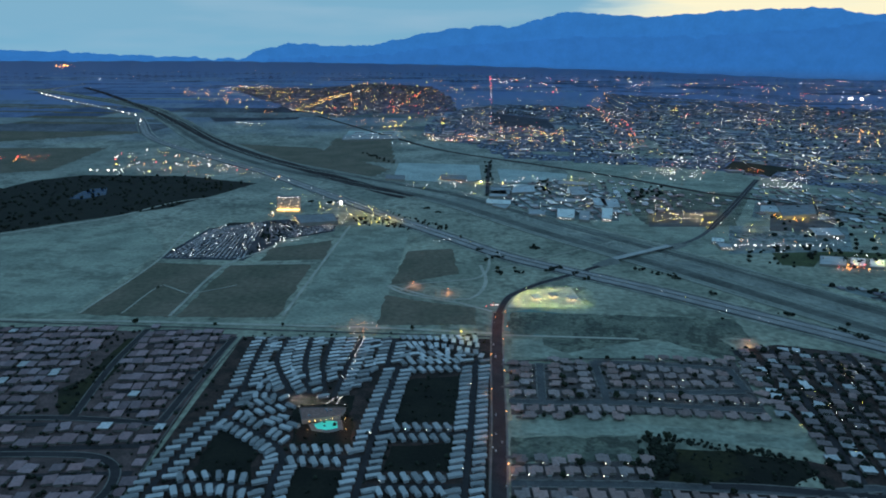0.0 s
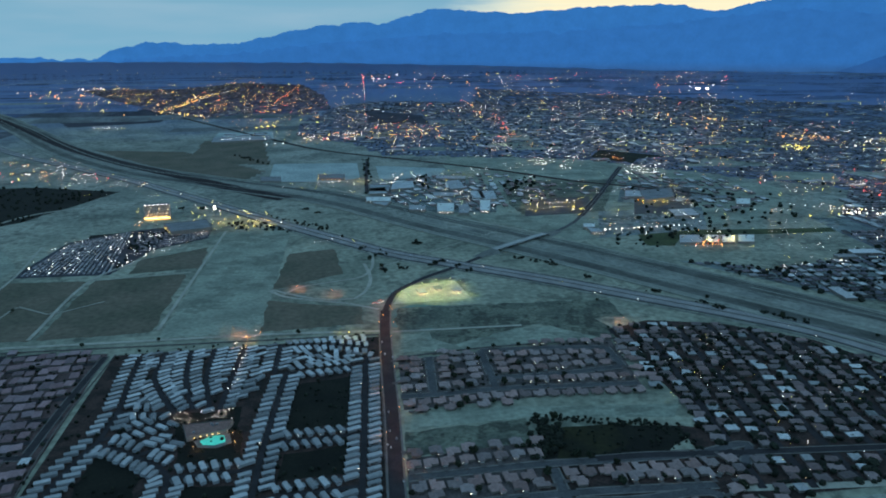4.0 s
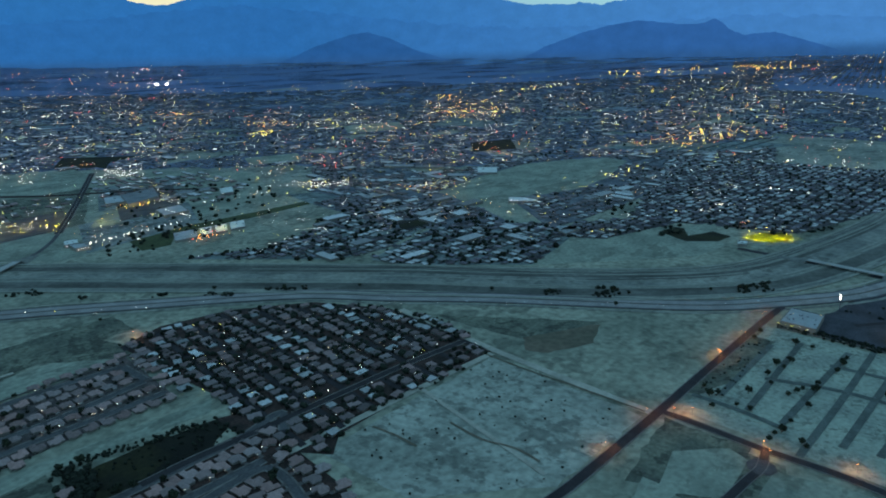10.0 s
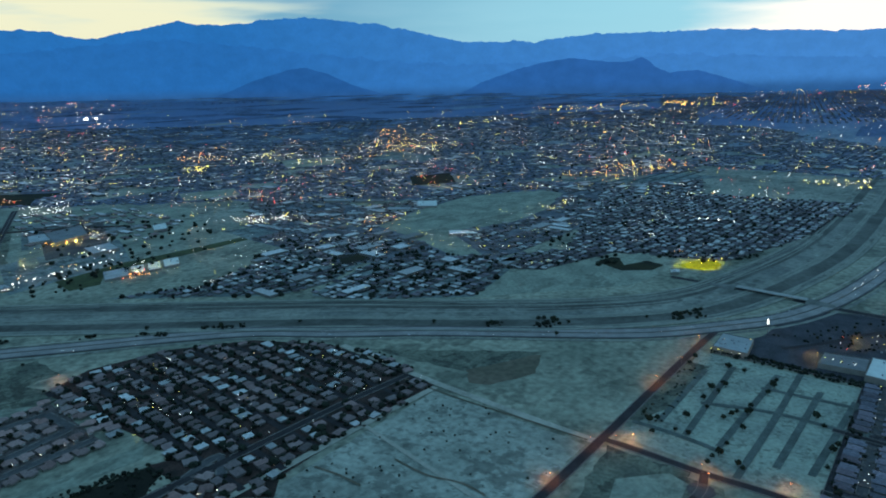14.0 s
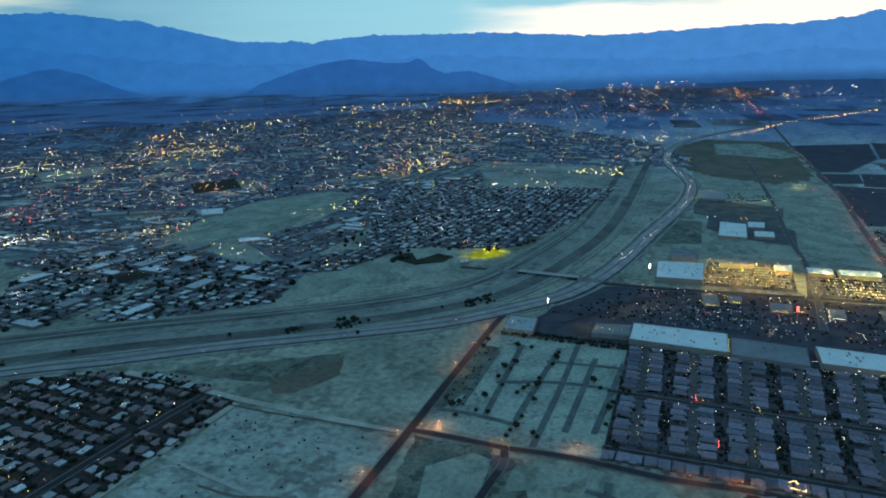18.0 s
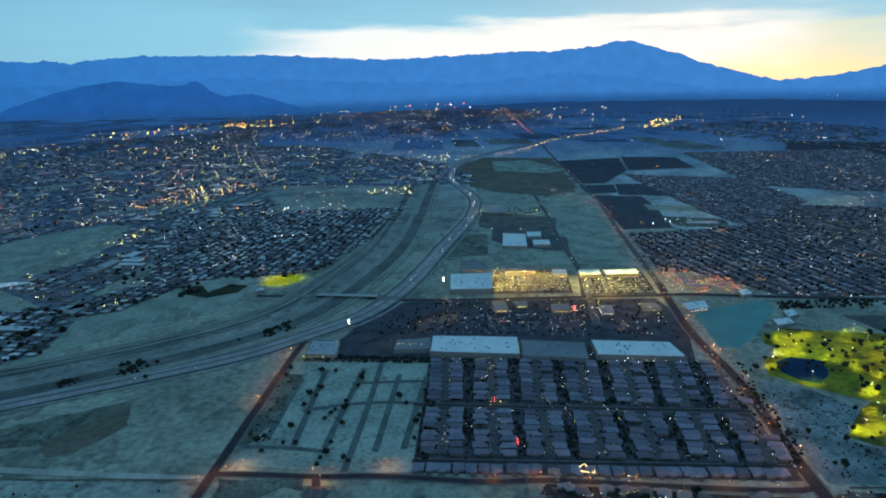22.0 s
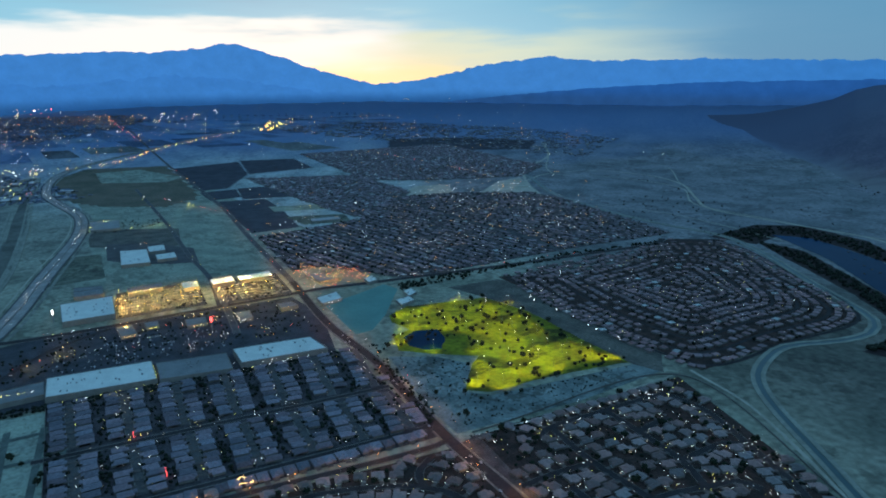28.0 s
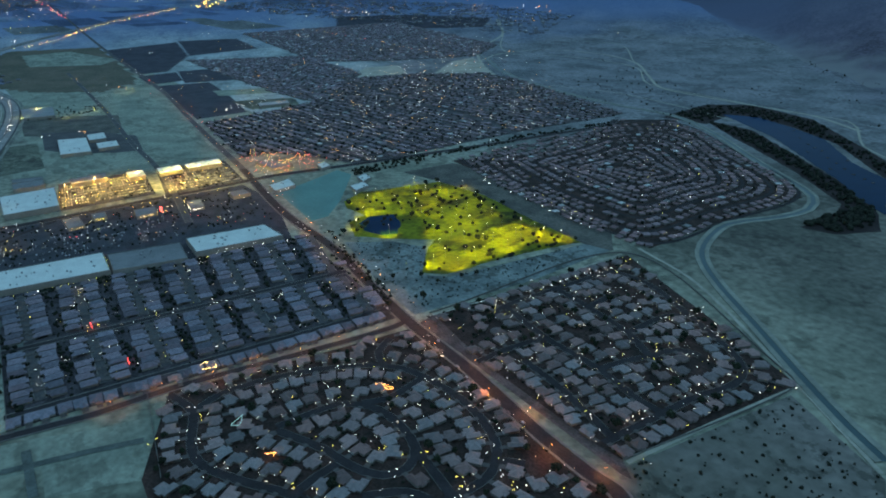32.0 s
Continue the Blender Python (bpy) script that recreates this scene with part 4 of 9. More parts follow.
road("ramp", [(1118, 99), (1187, 38), (1279, -33), (1343, -136)], 9, "single-lane freeway ramp", kerb=0)
road("local_road", [(3375, -517), (2393, -448), (1862, -398), (1574, -380), (1343, -348), (1182, -321)], 11, "asphalt road between the stores", mat=OLD_ASPHALT)
road("ochre_street", [(713, 239), (708, 186), (700, 124), (697, 52), (686, -17), (679, -59)] + [(677, -135), (669, -194), (653, -297), (642, -393), (645, -423)], 10, "lamp-lit street with a block wall", kerb=1.6)
road("south_road", [(395, 269), (481, 265), (528, 258)] + [(712, 241), (853, 230), (1074, 211), (1156, 201)], 11, "straight asphalt road past vacant lots", kerb=1.4)
road("street", [(698, 122), (666, 118), (639, 123), (593, 131)], 9, "short street into graded pads with pale kerbs", kerb=1.0)
road("section_road", [(-731, 1030), (-529, 1027), (-272, 1016), (-74, 1006), (77, 989)], 8, "thin dirt-edged section road", mat=DIRT, kerb=0)
road("street", [(2485, -1339), (2237, -1300), (1788, -1270), (1464, -1257), (1300, -1215)], 13, "lamp-lit collector road through the tract", mat=OLD_ASPHALT, kerb=0)
road("section_road", [(96, 983), (189, 978), (300, 972)], 6, "graded dirt road", mat=DIRT, kerb=0)
dirt = Pile()

def track(line, w):
    c = curve(line, 20)
    strip(dirt, c, w / 2, -w / 2, 0.66)


track([(775, 696), (739, 505), (724, 406), (703, 245)], 12)
track([(394, 527), (485, 515), (611, 501), (725, 485)], 10)
track([(590, 502), (549, 363), (526, 287)], 6)
track([(-448, 1051), (-441, 1331), (-380, 1458)], 6)
track([(-601, 1060), (-590, 1346), (-618, 1599)], 5)
track([(-531, 1062), (-518, 1206), (-459, 1161), (-382, 1209)], 3)
track([(-441, 1331), (-261, 1351)], 4)
track([(-263, 1055), (-233, 1668)], 6)
track([(-1042, 1559), (-859, 1738), (-747, 1955), (-522, 2046)], 9)
track([(-99, 1216), (-24, 1156), (47, 1143), (82, 1237), (77, 1345)], 7)
track([(4994, -4368), (3369, -2997), (2600, -2352), (2337, -2475), (1908, -2438), (1573, -2115), (1311, -2070), (995, -2015)], 7)
track([(995, -2015), (838, -2021), (683, -1766), (607, -1698)], 6)
track([(638, -451), (623, -574), (617, -803)], 4)
track([(615, -841), (487, -803), (263, -664), (155, -592)], 5)
track([(301, -428), (288, -531), (270, -655)], 5)
for line, w in (([(2487, -2085), (2624, -2331), (2575, -2604), (2259, -2657), (1972, -2533), (1691, -2264), (1493, -2082), (1300, -2046), (1153, -2034), (937, -2020), (758, -1919)], 11), ([(4269, -3728), (3329, -2956), (2819, -2344), (2227, -1898), (1980, -1781)], 14), ([(1793, -1832), (1549, -1890), (1299, -1861), (1045, -1792)], 5), ([(2824, -2970), (2524, -3061), (1972, -2533)], 5), ([(-9, 2205), (316, 1735), (528, 1485)], 5), ([(303, 1657), (506, 1418), (669, 1252)], 6), ([(98, 1308), (267, 1441), (418, 1554)], 4)):
    strip(dirt, curve(line, 20), w / 2, -w / 2, 0.68)
ditch = Pile()
for pts in [[(725, 542), (712, 434), (708, 349), (701, 254)], [(548, 423), (541, 373), (548, 334), (542, 303)], [(489, 490), (491, 458), (488, 423)]]:
    strip(ditch, curve(pts, 12), 1.6, -1.6, 0.72)
ditch.make("ditch", [BROWN], "dark shallow ditches beside the tracks", "ditch", kind="structure")
dirt.make("dirt_track", [DIRT], "pale graded dirt tracks across vacant land", "track", kind="structure")

# overpasses: deck, parapets and piers
DECK = material("pale_bridge_deck", (0.50, 0.51, 0.49), 0.8, vary=0.2, size=0.05)
SLOPE = material("paved_bank", (0.22, 0.235, 0.215), 0.9, vary=0.3, size=0.04)


def overpass(a, b, width, label, rise=6.0):
    top = new("overpass")
    (x0, y0), (x1, y1) = a, b
    length, turn = math.hypot(x1 - x0, y1 - y0), math.degrees(math.atan2(y1 - y0, x1 - x0))
    top.matrix_basis = pose(x0, y0, 0, 0, 0, turn)
    part("deck", *box(-6, -width / 2, rise - 1.1, length + 6, width / 2, rise), DECK, top)
    for s in (1, -1):
        part("parapet", *box(-6, s * width / 2 - 0.25, rise, length + 6, s * width / 2 + 0.25, rise + 0.9), DECK, top, "pale concrete parapet")
    n = max(2, int(length / 32))
    for k in range(1, n):
        part("pier", *box(length * k / n - 0.8, -width * 0.35, 0, length * k / n + 0.8, width * 0.35, rise - 1.1), CONCRETE, top)
    for x, d in ((-6, -1), (length + 6, 1)):
        w = width / 2 + 2
        v = [(x, -w, rise), (x, w, rise), (x + d * 60, w, 0.1), (x + d * 60, -w, 0.1), (x, -w - 10, 0), (x, w + 10, 0)]
        part("embankment", v, [(0, 1, 2, 3), (0, 3, 4), (1, 5, 2), (0, 4, 5, 1)], SLOPE, top, "paved approach ramp on an earth bank")
    return tagged(top, label, "bridge")


overpass(*[(365, 1385), (503, 1484)], 15, "concrete parkway bridge across the flood channel")
overpass(*[(1404, 213), (1386, 97)], 12, "concrete road bridge over the freeway")

# ---- canal, lake and course ----
for bank in ([(1198, -1679), (1227, -1943), (1133, -2039), (908, -1973), (596, -1673), (535, -1524), (738, -1744), (901, -1838), (1088, -1844), (1064, -1698)], [(1103, -1743), (949, -1728), (765, -1584), (562, -1419), (475, -1337), (413, -1210), (452, -1138), (507, -1127), (501, -1242), (518, -1299), (693, -1449), (925, -1610)]):
    field("bank", bank, BANK, "dark brown wooded bank of the lake", 0.2, "bank")
CANAL = [(3750, -2614), (3089, -2378), (2643, -2208), (2095, -1898), (1652, -1760), (1379, -1725), (1192, -1723), (997, -1622), (796, -1469), (647, -1363), (574, -1303), (541, -1222), (552, -1146), (588, -1048), (569, -956), (534, -889), (469, -827), (364, -751), (274, -685), (205, -638), (160, -612)]
canal = curve(CANAL, 20)
canal_pile = Pile()
strip(canal_pile, canal, 4.0, -4.0, 0.75)
for s in (1, -1):
    strip(canal_pile, canal, s * 10.5, s * 4.0, 1.3, 1, 1.1)
canal_pile.make("canal", [CANAL_WATER, LEVEE], "narrow concrete canal between pale gravel banks", "canal", kind="structure")
field("lake", [(1109, -1844), (1024, -1884), (897, -1832), (774, -1763), (631, -1595), (535, -1524), (442, -1297), (513, -1356), (598, -1448), (704, -1542), (862, -1685), (988, -1767)], WATER, "long calm reservoir with floating buoys", 0.6, "water")
field("golf_course", [(1112, -591), (1142, -649), (1119, -736), (1100, -812), (969, -825), (810, -802), (690, -792), (704, -732), (722, -634), (726, -546), (753, -520), (815, -573), (847, -612), (893, -561), (941, -517), (1006, -543), (1022, -585), (1072, -578)], TURF, "floodlit golf course turf with sand and trees", 0.18, "golf course")
field("pond", [(992, -554), (1010, -590), (991, -626), (947, -614), (907, -580), (917, -555), (952, -544)], WATER, "dark pond on the golf course", 0.3, "water")
field("scrub_margin", [(929, -491), (883, -555), (827, -583), (748, -517), (716, -544), (681, -788), (638, -807), (634, -630), (653, -439), (729, -445)], DUST, "sandy scrubland round the golf course", 0.1)
field("teal_lot", [(99, 1078), (148, 1096), (255, 1061), (240, 951), (98, 1002)], material("seeded_soil", (0.15, 0.27, 0.245), 0.95, vary=0.25, size=0.02), "bare lot tinted by fresh hydroseed", 0.14)
field("teal_lot", [(1240, -517), (1312, -688), (1262, -696), (1120, -589), (1057, -529), (1053, -494)], material("hydroseeded_soil", (0.16, 0.33, 0.30), 0.95, vary=0.12, size=0.02), "bare lot tinted by fresh hydroseed", 0.14)

DARK_TOWN = material("dark_town_ground", (0.125, 0.118, 0.122), 0.95, vary=0.5, size=0.03, second=(0.065, 0.062, 0.07), fine=8)
# ---- parcels ----
field("lot", [(576, 3069), (1122, 2480), (1417, 1902), (1197, 1533), (811, 1517), (628, 1440), (563, 1436), (313, 1830)], PALE, "dusty industrial yards by the railway", 0.02)

def parcel(poly, mat, label):
    field("lot", poly, mat, label, 0.10 if mat in (YARD, SCRUB) else 0.15)


parcel([(-599, 1058), (-590, 1346), (-446, 1331), (-446, 1046)], BROWN, "brown fallow field")
parcel([(-435, 1046), (-435, 1331), (-268, 1343), (-271, 1050)], BROWN, "brown fallow field with tracks")
parcel([(-257, 1026), (-228, 1657), (-79, 1662), (-103, 1015)], PALE, "pale graded field")
parcel([(-77, 1444), (20, 1470), (32, 1288), (-99, 1216)], BROWN, "brown fallow strip")
parcel([(-103, 1163), (-23, 1127), (55, 1101), (54, 1025), (-104, 1020)], BROWN, "brown dry lot")
parcel([(116, 1084), (482, 1059), (475, 978), (103, 987)], SCRUB, "scrubby vacant land beside the freeway")
parcel([(-1026, 1534), (-762, 1698), (-614, 1451), (-613, 1065), (-728, 1055)], PALE, "pale field with long furrows")
parcel([(-380, 1364), (-380, 1458), (-254, 1533), (-247, 1376)], BROWN, "brown fallow field")
parcel([(106, 970), (432, 956), (416, 896), (99, 905)], PALE, "pale graded strip")
parcel([(81, 727), (155, 735), (419, 695), (398, 666), (239, 698), (80, 696)], PALE, "pale sandy vacant strip")
parcel([(80, 694), (160, 691), (226, 698), (215, 647), (75, 640)], SCRUB, "vacant lots with scrub")
parcel([(445, 855), (331, 978), (180, 919), (150, 950), (162, 1004), (413, 1048)], SCRUB, "open land beside the freeway")
parcel([(801, 485), (852, 473), (907, 408), (840, 387), (769, 425), (761, 455)], BROWN, "dark scorched patch of ground")
parcel([(784, 644), (923, 402), (790, 482)], SCRUB, "brown open land beside the freeway")
parcel([(718, 480), (691, 252), (517, 270), (416, 375), (419, 500)], ROUGH, "rough vacant land with dark scrub")
parcel([(-3838, 5612), (-2451, 5402), (-1578, 3617), (-2182, 3141)], BROWN, "dark fallow farmland")
parcel([(-2095, 3011), (-1493, 3048), (-1412, 2447), (-1646, 2341)], BROWN, "dark fallow farmland")
parcel([(-966, 3218), (-575, 3104), (-200, 2532), (-275, 2274), (-581, 2647)], BROWN, "brown field along the wash")
parcel([(160, 2263), (416, 2327), (551, 2090), (457, 1740), (264, 1778), (140, 1950)], DUST, "dusty yard of workshops")
parcel([(570, 1877), (786, 1885), (695, 1688), (525, 1694)], DUST, "dusty depot yard")
parcel([(729, 1701), (1030, 1699), (916, 1474), (626, 1443)], DUST, "dusty school yard")
parcel([(979, 2108), (1242, 2075), (1014, 1722), (828, 1798)], DUST, "dusty grounds of public buildings")
parcel([(1418, 1113), (1990, 1208), (2342, 1040), (1773, 858), (1407, 894)], PALE, "pale empty airfield land")
parcel([(1026, 708), (1351, 658), (1543, 579), (1443, 373), (1321, 405)], PALE, "bare sandy fan by the wash")
parcel([(703, 232), (682, 99), (583, 75), (564, 220)], SCRUB, "dark graded ground with new streets")
parcel([(1024, 205), (1020, 176), (920, 197), (796, 203), (761, 232), (880, 228)], BROWN, "dark scrubby strip beside the road")
parcel([(771, 234), (784, 214), (761, 108), (716, 75), (733, 231)], PALE, "bare pad strip")
parcel([(681, 23), (654, -54), (627, -146), (581, -141), (598, -85), (627, 28)], PALE, "bare graded pads with pale soil")
parcel([(648, -6), (612, -91), (545, -83), (577, 0)], PALE, "bare graded building pad")
parcel([(300, -411), (265, -645), (150, -587), (135, -552), (259, -391)], NORTH_SOIL, "dry open desert with dark bushes")
parcel([(3136, -248), (3749, -827), (2005, -785), (1617, -363), (1685, -177)], PALE, "flat vacant land beside the freeway")
parcel([(1910, -118), (1993, -213), (1620, -164), (1612, -108)], PALE, "bare graded lot")
parcel([(3689, -479), (3586, -760), (2856, -662), (2943, -318)], BROWN, "brown fallow field")
parcel([(3840, -285), (3941, -396), (2799, -614), (2919, -323)], BROWN, "brown fallow field by the freeway")
parcel([(-1390, 2010), (-1357, 2246), (-1246, 2360), (-891, 2355), (-613, 2228), (-758, 1856), (-1052, 1574), (-1137, 1582)], LAWN, "dark grove and wet ground")
parcel([(425, 5595), (811, 5947), (685, 4856), (359, 4697)], FARM, "dark crop block")
parcel([(-1711, 5483), (-1302, 5839), (-1041, 4921), (-1533, 4652)], FARM, "dark crop block")
parcel([(-541, 3466), (-282, 3606), (-188, 2667), (-520, 2798)], BROWN, "brown field beyond the freeway")
parcel([(725, 1455), (881, 1470), (1071, 1445), (1218, 1430), (1204, 1394), (1011, 1403), (884, 1425), (813, 1415), (764, 1351), (705, 1364)], SCHOOL_GRASS, "dark green school grass")
parcel([(1457, 530), (1417, 454), (1454, 400), (1510, 388), (1529, 442), (1515, 513)], OLIVE, "dark playing field beside the houses")
parcel([(1522, 362), (1507, 338), (1508, 307), (1536, 282), (1582, 280), (1603, 307), (1578, 338)], TURF, "ball field turf under yellow floodlights")
parcel([(-176, 2690), (138, 2650), (130, 2330), (44, 2272), (-175, 2322)], TEAL_LOT, "pale blue-green lot with light poles")
parcel([(203, 2573), (449, 2463), (414, 2300), (193, 2283)], TEAL_LOT, "pale blue-green lot beside the depots")
parcel([(-522, 1546), (-478, 1576), (-424, 1631), (-454, 1698), (-545, 1692)], LAWN, "dark planted island in the car park")
parcel([(1555, 268), (1677, 225), (1750, 203), (1745, 236), (1658, 278)], SCRUB, "dark bank below the ball field")
parcel([(1043, 203), (1020, -11), (703, 14), (729, 223), (772, 221)], PAD, "empty trailer-park ground")
parcel([(93, 881), (84, 741), (396, 746), (416, 896)], MID_YARD, "gravel yards of a small housing tract")
parcel([(74, 638), (224, 647), (223, 622), (381, 600), (440, 585), (382, 493), (61, 489)], MID_YARD, "yards of a housing tract")
parcel([(1118, -1201), (1251, -1569), (1159, -1677), (639, -1325), (582, -1282), (603, -1038), (604, -855), (986, -901), (1211, -930)], YARD, "yards of a dense housing tract")
parcel([(640, -448), (609, -806), (280, -673), (271, -654), (307, -427), (331, -425), (506, -434)], YARD, "yards of a curving housing tract")
parcel([(672, -133), (643, -293), (625, -420), (280, -384), (256, -301), (439, -63), (549, -72)], YARD, "yards of a looping housing tract")
parcel([(1048, -12), (993, -447), (659, -419), (703, 14)], COURT_YARD, "yards of narrow courts")
parcel([(-304, 970), (74, 969), (43, 489), (-311, 485), (-308, 575)], YARD, "grounds of a mobile-home park")
parcel([(-750, 1004), (-315, 979), (-311, 575), (-325, 484), (-401, 484)], PALE_YARD, "gravel yards of a housing tract")
parcel([(428, 933), (504, 956), (612, 923), (715, 837), (768, 715), (732, 490), (430, 513), (425, 656)], YARD, "yards of an older housing tract")
parcel([(215, 606), (395, 599), (411, 549), (392, 434), (359, 366), (163, 473)], YARD, "yards beside the vacant land")
parcel([(631, -431), (637, -458), (506, -434), (332, -426), (306, -428), (284, -414), (294, -412)], MID_YARD, "planted verge along the avenue")
parcel([(392, 650), (527, 583), (722, 493), (546, 505), (455, 508), (424, 485), (396, 533), (387, 590)], YARD, "yards along the tract road")
for poly, mat, label in (
                         ([(1206, -791), (1195, -922), (1076, -925), (871, -893), (689, -865), (634, -802), (681, -788), (810, -802), (969, -825), (1100, -812)], DUSK_SCRUB, "dusty strip between the turf and the homes"), ([(593, 2183), (973, 2134), (743, 1701), (521, 1682), (515, 1820)], SCRUB, "dark open yard by the railway"),
                         ([(965, 1982), (1161, 1990), (976, 1663), (807, 1646)], OLD_ASPHALT, "paved yard round a public hall"), ([(578, 1878), (781, 1892), (695, 1688), (519, 1682)], OLD_ASPHALT, "lamp-lit truck yard")):
    field("lot", poly, mat, label, 0.2)
field("pond", [(-1089, 1957), (-1106, 2048), (-1103, 2111), (-1060, 2131), (-1015, 2026), (-1044, 1959)], WATER, "grey pond in the dark grove", 0.4, "water")
for poly, label in (([(-457, 730), (-491, 794), (-473, 826), (-476, 910), (-475, 959), (-457, 966), (-445, 908), (-443, 837), (-444, 781), (-441, 735)], "narrow dusky green strip between the homes"), ([(249, 669), (341, 665), (332, 623), (269, 603), (234, 610)], "dark olive meadow with shrubs")):
    field("lawn", poly, OLIVE, label, 0.2, "lawn")
for poly, mat, label in (([(641, 200), (681, 154), (672, 132), (620, 131), (591, 138), (566, 189)], PALE, "bare graded pads with pale soil"), ([(581, 207), (579, 172), (545, 176), (534, 204)], PALE, "bare graded pad"), ([(777, 239), (849, 231), (994, 213), (992, 182), (850, 189), (778, 215)], SCRUB, "scrubby strip along the road"), ([(667, 106), (678, 53), (677, 12), (641, 47), (615, 109)], PALE, "bare graded pads"), ([(693, 226), (700, 136), (689, 134), (670, 186), (669, 226)], SCRUB, "weedy verge of the street")):
    field("lot", poly, mat, label, 0.2)
plaza = (666, 118)
field("turning_circle", [(plaza[0] + 15 * math.cos(math.tau * k / 8), plaza[1] + 15 * math.sin(math.tau * k / 8)) for k in range(8)], OLD_ASPHALT, "octagonal paved turning circle", 0.5, "road")

def lot_at(poly, mat, label):
    field("lot", poly, mat, label, 0.2)


lot_at([(4189, -843), (4328, -1275), (3622, -1113), (3127, -860), (3123, -733)], FARM, "dark ploughed crop block")
lot_at([(4396, -1302), (4285, -1623), (3686, -1508), (3618, -1118)], FARM, "dark ploughed crop block")
lot_at([(3066, -723), (3080, -886), (2827, -833), (2806, -702)], FARM, "dark ploughed crop block")
lot_at([(3095, -896), (3081, -1077), (2700, -1025), (2761, -819)], FARM, "dark crop block")
lot_at([(2769, -702), (2713, -897), (2460, -866), (2278, -831), (2059, -785), (2053, -629)], FARM, "wide dark ploughed block")
lot_at([(2514, -840), (2443, -1023), (2327, -1004), (2390, -819)], PALE, "pale fallow strip")
lot_at([(2266, -813), (2193, -1000), (2057, -967), (2085, -811)], SCRUB, "dusty lot round a long shed")
lot_at([(3912, -197), (4496, -428), (4374, -857), (2997, -706), (2751, -522), (2925, -317), (3125, -223)], BROWN, "brown fallow field by the freeway")
lot_at([(4223, -453), (4260, -684), (3714, -802), (3557, -688), (3717, -417)], PALE, "pale strip in the brown field")
lot_at([(2685, -524), (2810, -655), (2443, -634), (1840, -560), (1590, -528), (1657, -410), (1998, -408)], PALE, "pale graded field beside the avenue")
lot_at([(2395, -211), (2356, -340), (2279, -462), (2013, -411), (2006, -354), (2138, -190)], DUSK_SCRUB, "dark scrubby lot")
lot_at([(2156, -234), (2084, -347), (1953, -430), (1776, -401), (1804, -294), (1931, -207)], OLD_ASPHALT, "paved yard of the halls")
lot_at([(1869, -211), (1806, -327), (1720, -382), (1567, -374), (1690, -195)], PALE, "pale graded lot")
lot_at([(2045, -64), (2026, -204), (1750, -180), (1732, -56)], SCRUB, "bare lot by the freeway")
lot_at([(2317, -1690), (2551, -1961), (2600, -2129), (2118, -1850)], DIRT, "pale basin at the edge of the tract")
lot_at([(2450, -1333), (2658, -1578), (2612, -1715), (2369, -1592)], DIRT, "pale bare lot beside the tract")
lot_at([(5496, -2985), (5218, -3530), (4421, -3789), (3814, -3216), (4351, -2359)], FARM, "dark green farm blocks past the tracts")
lot_at([(-1628, 4768), (-1591, 5374), (-1132, 5257), (-895, 4883), (-954, 4417), (-1398, 4232)], FARM, "dark fallow fields at the edge of a far town")
EAST_TOWN = [(-2565, 8347), (-1870, 6807), (-1107, 5165), (-699, 4653), (-483, 4924), (-32, 4771), (100, 5358), (69, 6701), (-175, 8958), (-980, 9640), (-1510, 8289)]
TOWN_EDGE = [(-40, 3000), (-40, 6000), (1734, 7700), (4153, 4800), (8800, 2050), (6300, 500), (4400, -50), (3100, -400), (2400, 0), (600, 2600)]
far_parcels = [Pile() for k in range(6)]
parcel_rng = random.Random(21)
for row in range(-38, 39):
    u = -16000.0
    while u < 16000:
        w = parcel_rng.uniform(250, 950)
        h = parcel_rng.choice((200, 390, 390))
        x, y = (u + w / 2) * 0.9976 - row * 400 * 0.0698, (u + w / 2) * 0.0698 + row * 400 * 0.9976
        out = math.hypot(x, y)
        share = 0.62 * min(1.0, max(0.0, (out - 3300) / 2200) + 0.25)
        if 3600 < out < 15000 and -42 < math.degrees(math.atan2(x, y)) < (82 if out < 5600 else 118) and not inside(x, y, TOWN_EDGE) and not inside(x, y, EAST_TOWN) and parcel_rng.random() < share:
            pile = far_parcels[parcel_rng.choice((0, 1, 1, 1, 2)) + (0 if out > parcel_rng.uniform(4800, 7000) else 3)]
            for i in range(6):
                for j in range(4):
                    quad = [(x + w * (a - 0.5), y + h * (b - 0.5)) for a, b in ((i / 6, j / 4), ((i + 1) / 6, j / 4), ((i + 1) / 6, (j + 1) / 4), (i / 6, (j + 1) / 4))]
                    pile.add([lay(*p, 0.45) for p in quad], [(0, 1, 2, 3)])
        u += w
for pile, mat, label in zip(far_parcels, (HAZY_DARK, HAZY_MID, HAZY_PALE, FALLOW_DARK, FALLOW, FALLOW_PALE), ("dark irrigated crop parcels tinted with haze far down the valley", "grey crop parcels tinted with haze far down the valley", "pale fallow parcels tinted with haze far down the valley", "dark fallow parcels along the wash", "grey-brown fallow parcels along the wash", "pale sandy parcels along the wash")):
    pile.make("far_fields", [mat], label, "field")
field("parking_lot", [(1165, 132), (1330, 102), (1368, -46), (1338, -483), (1194, -489), (995, -430), (1057, 188)], LOT_ASPHALT, "wide dark asphalt parking lot", 0.17, "parking lot")
field("parking_lot", [(1588, -180), (1581, -349), (1390, -323), (1397, -146)], LOT_ASPHALT, "lamp-lit parking lot before the stores", 0.19, "parking lot")
field("parking_lot", [(1556, -371), (1552, -523), (1357, -496), (1366, -335)], LOT_ASPHALT, "lamp-lit parking lot before the stores", 0.19, "parking lot")
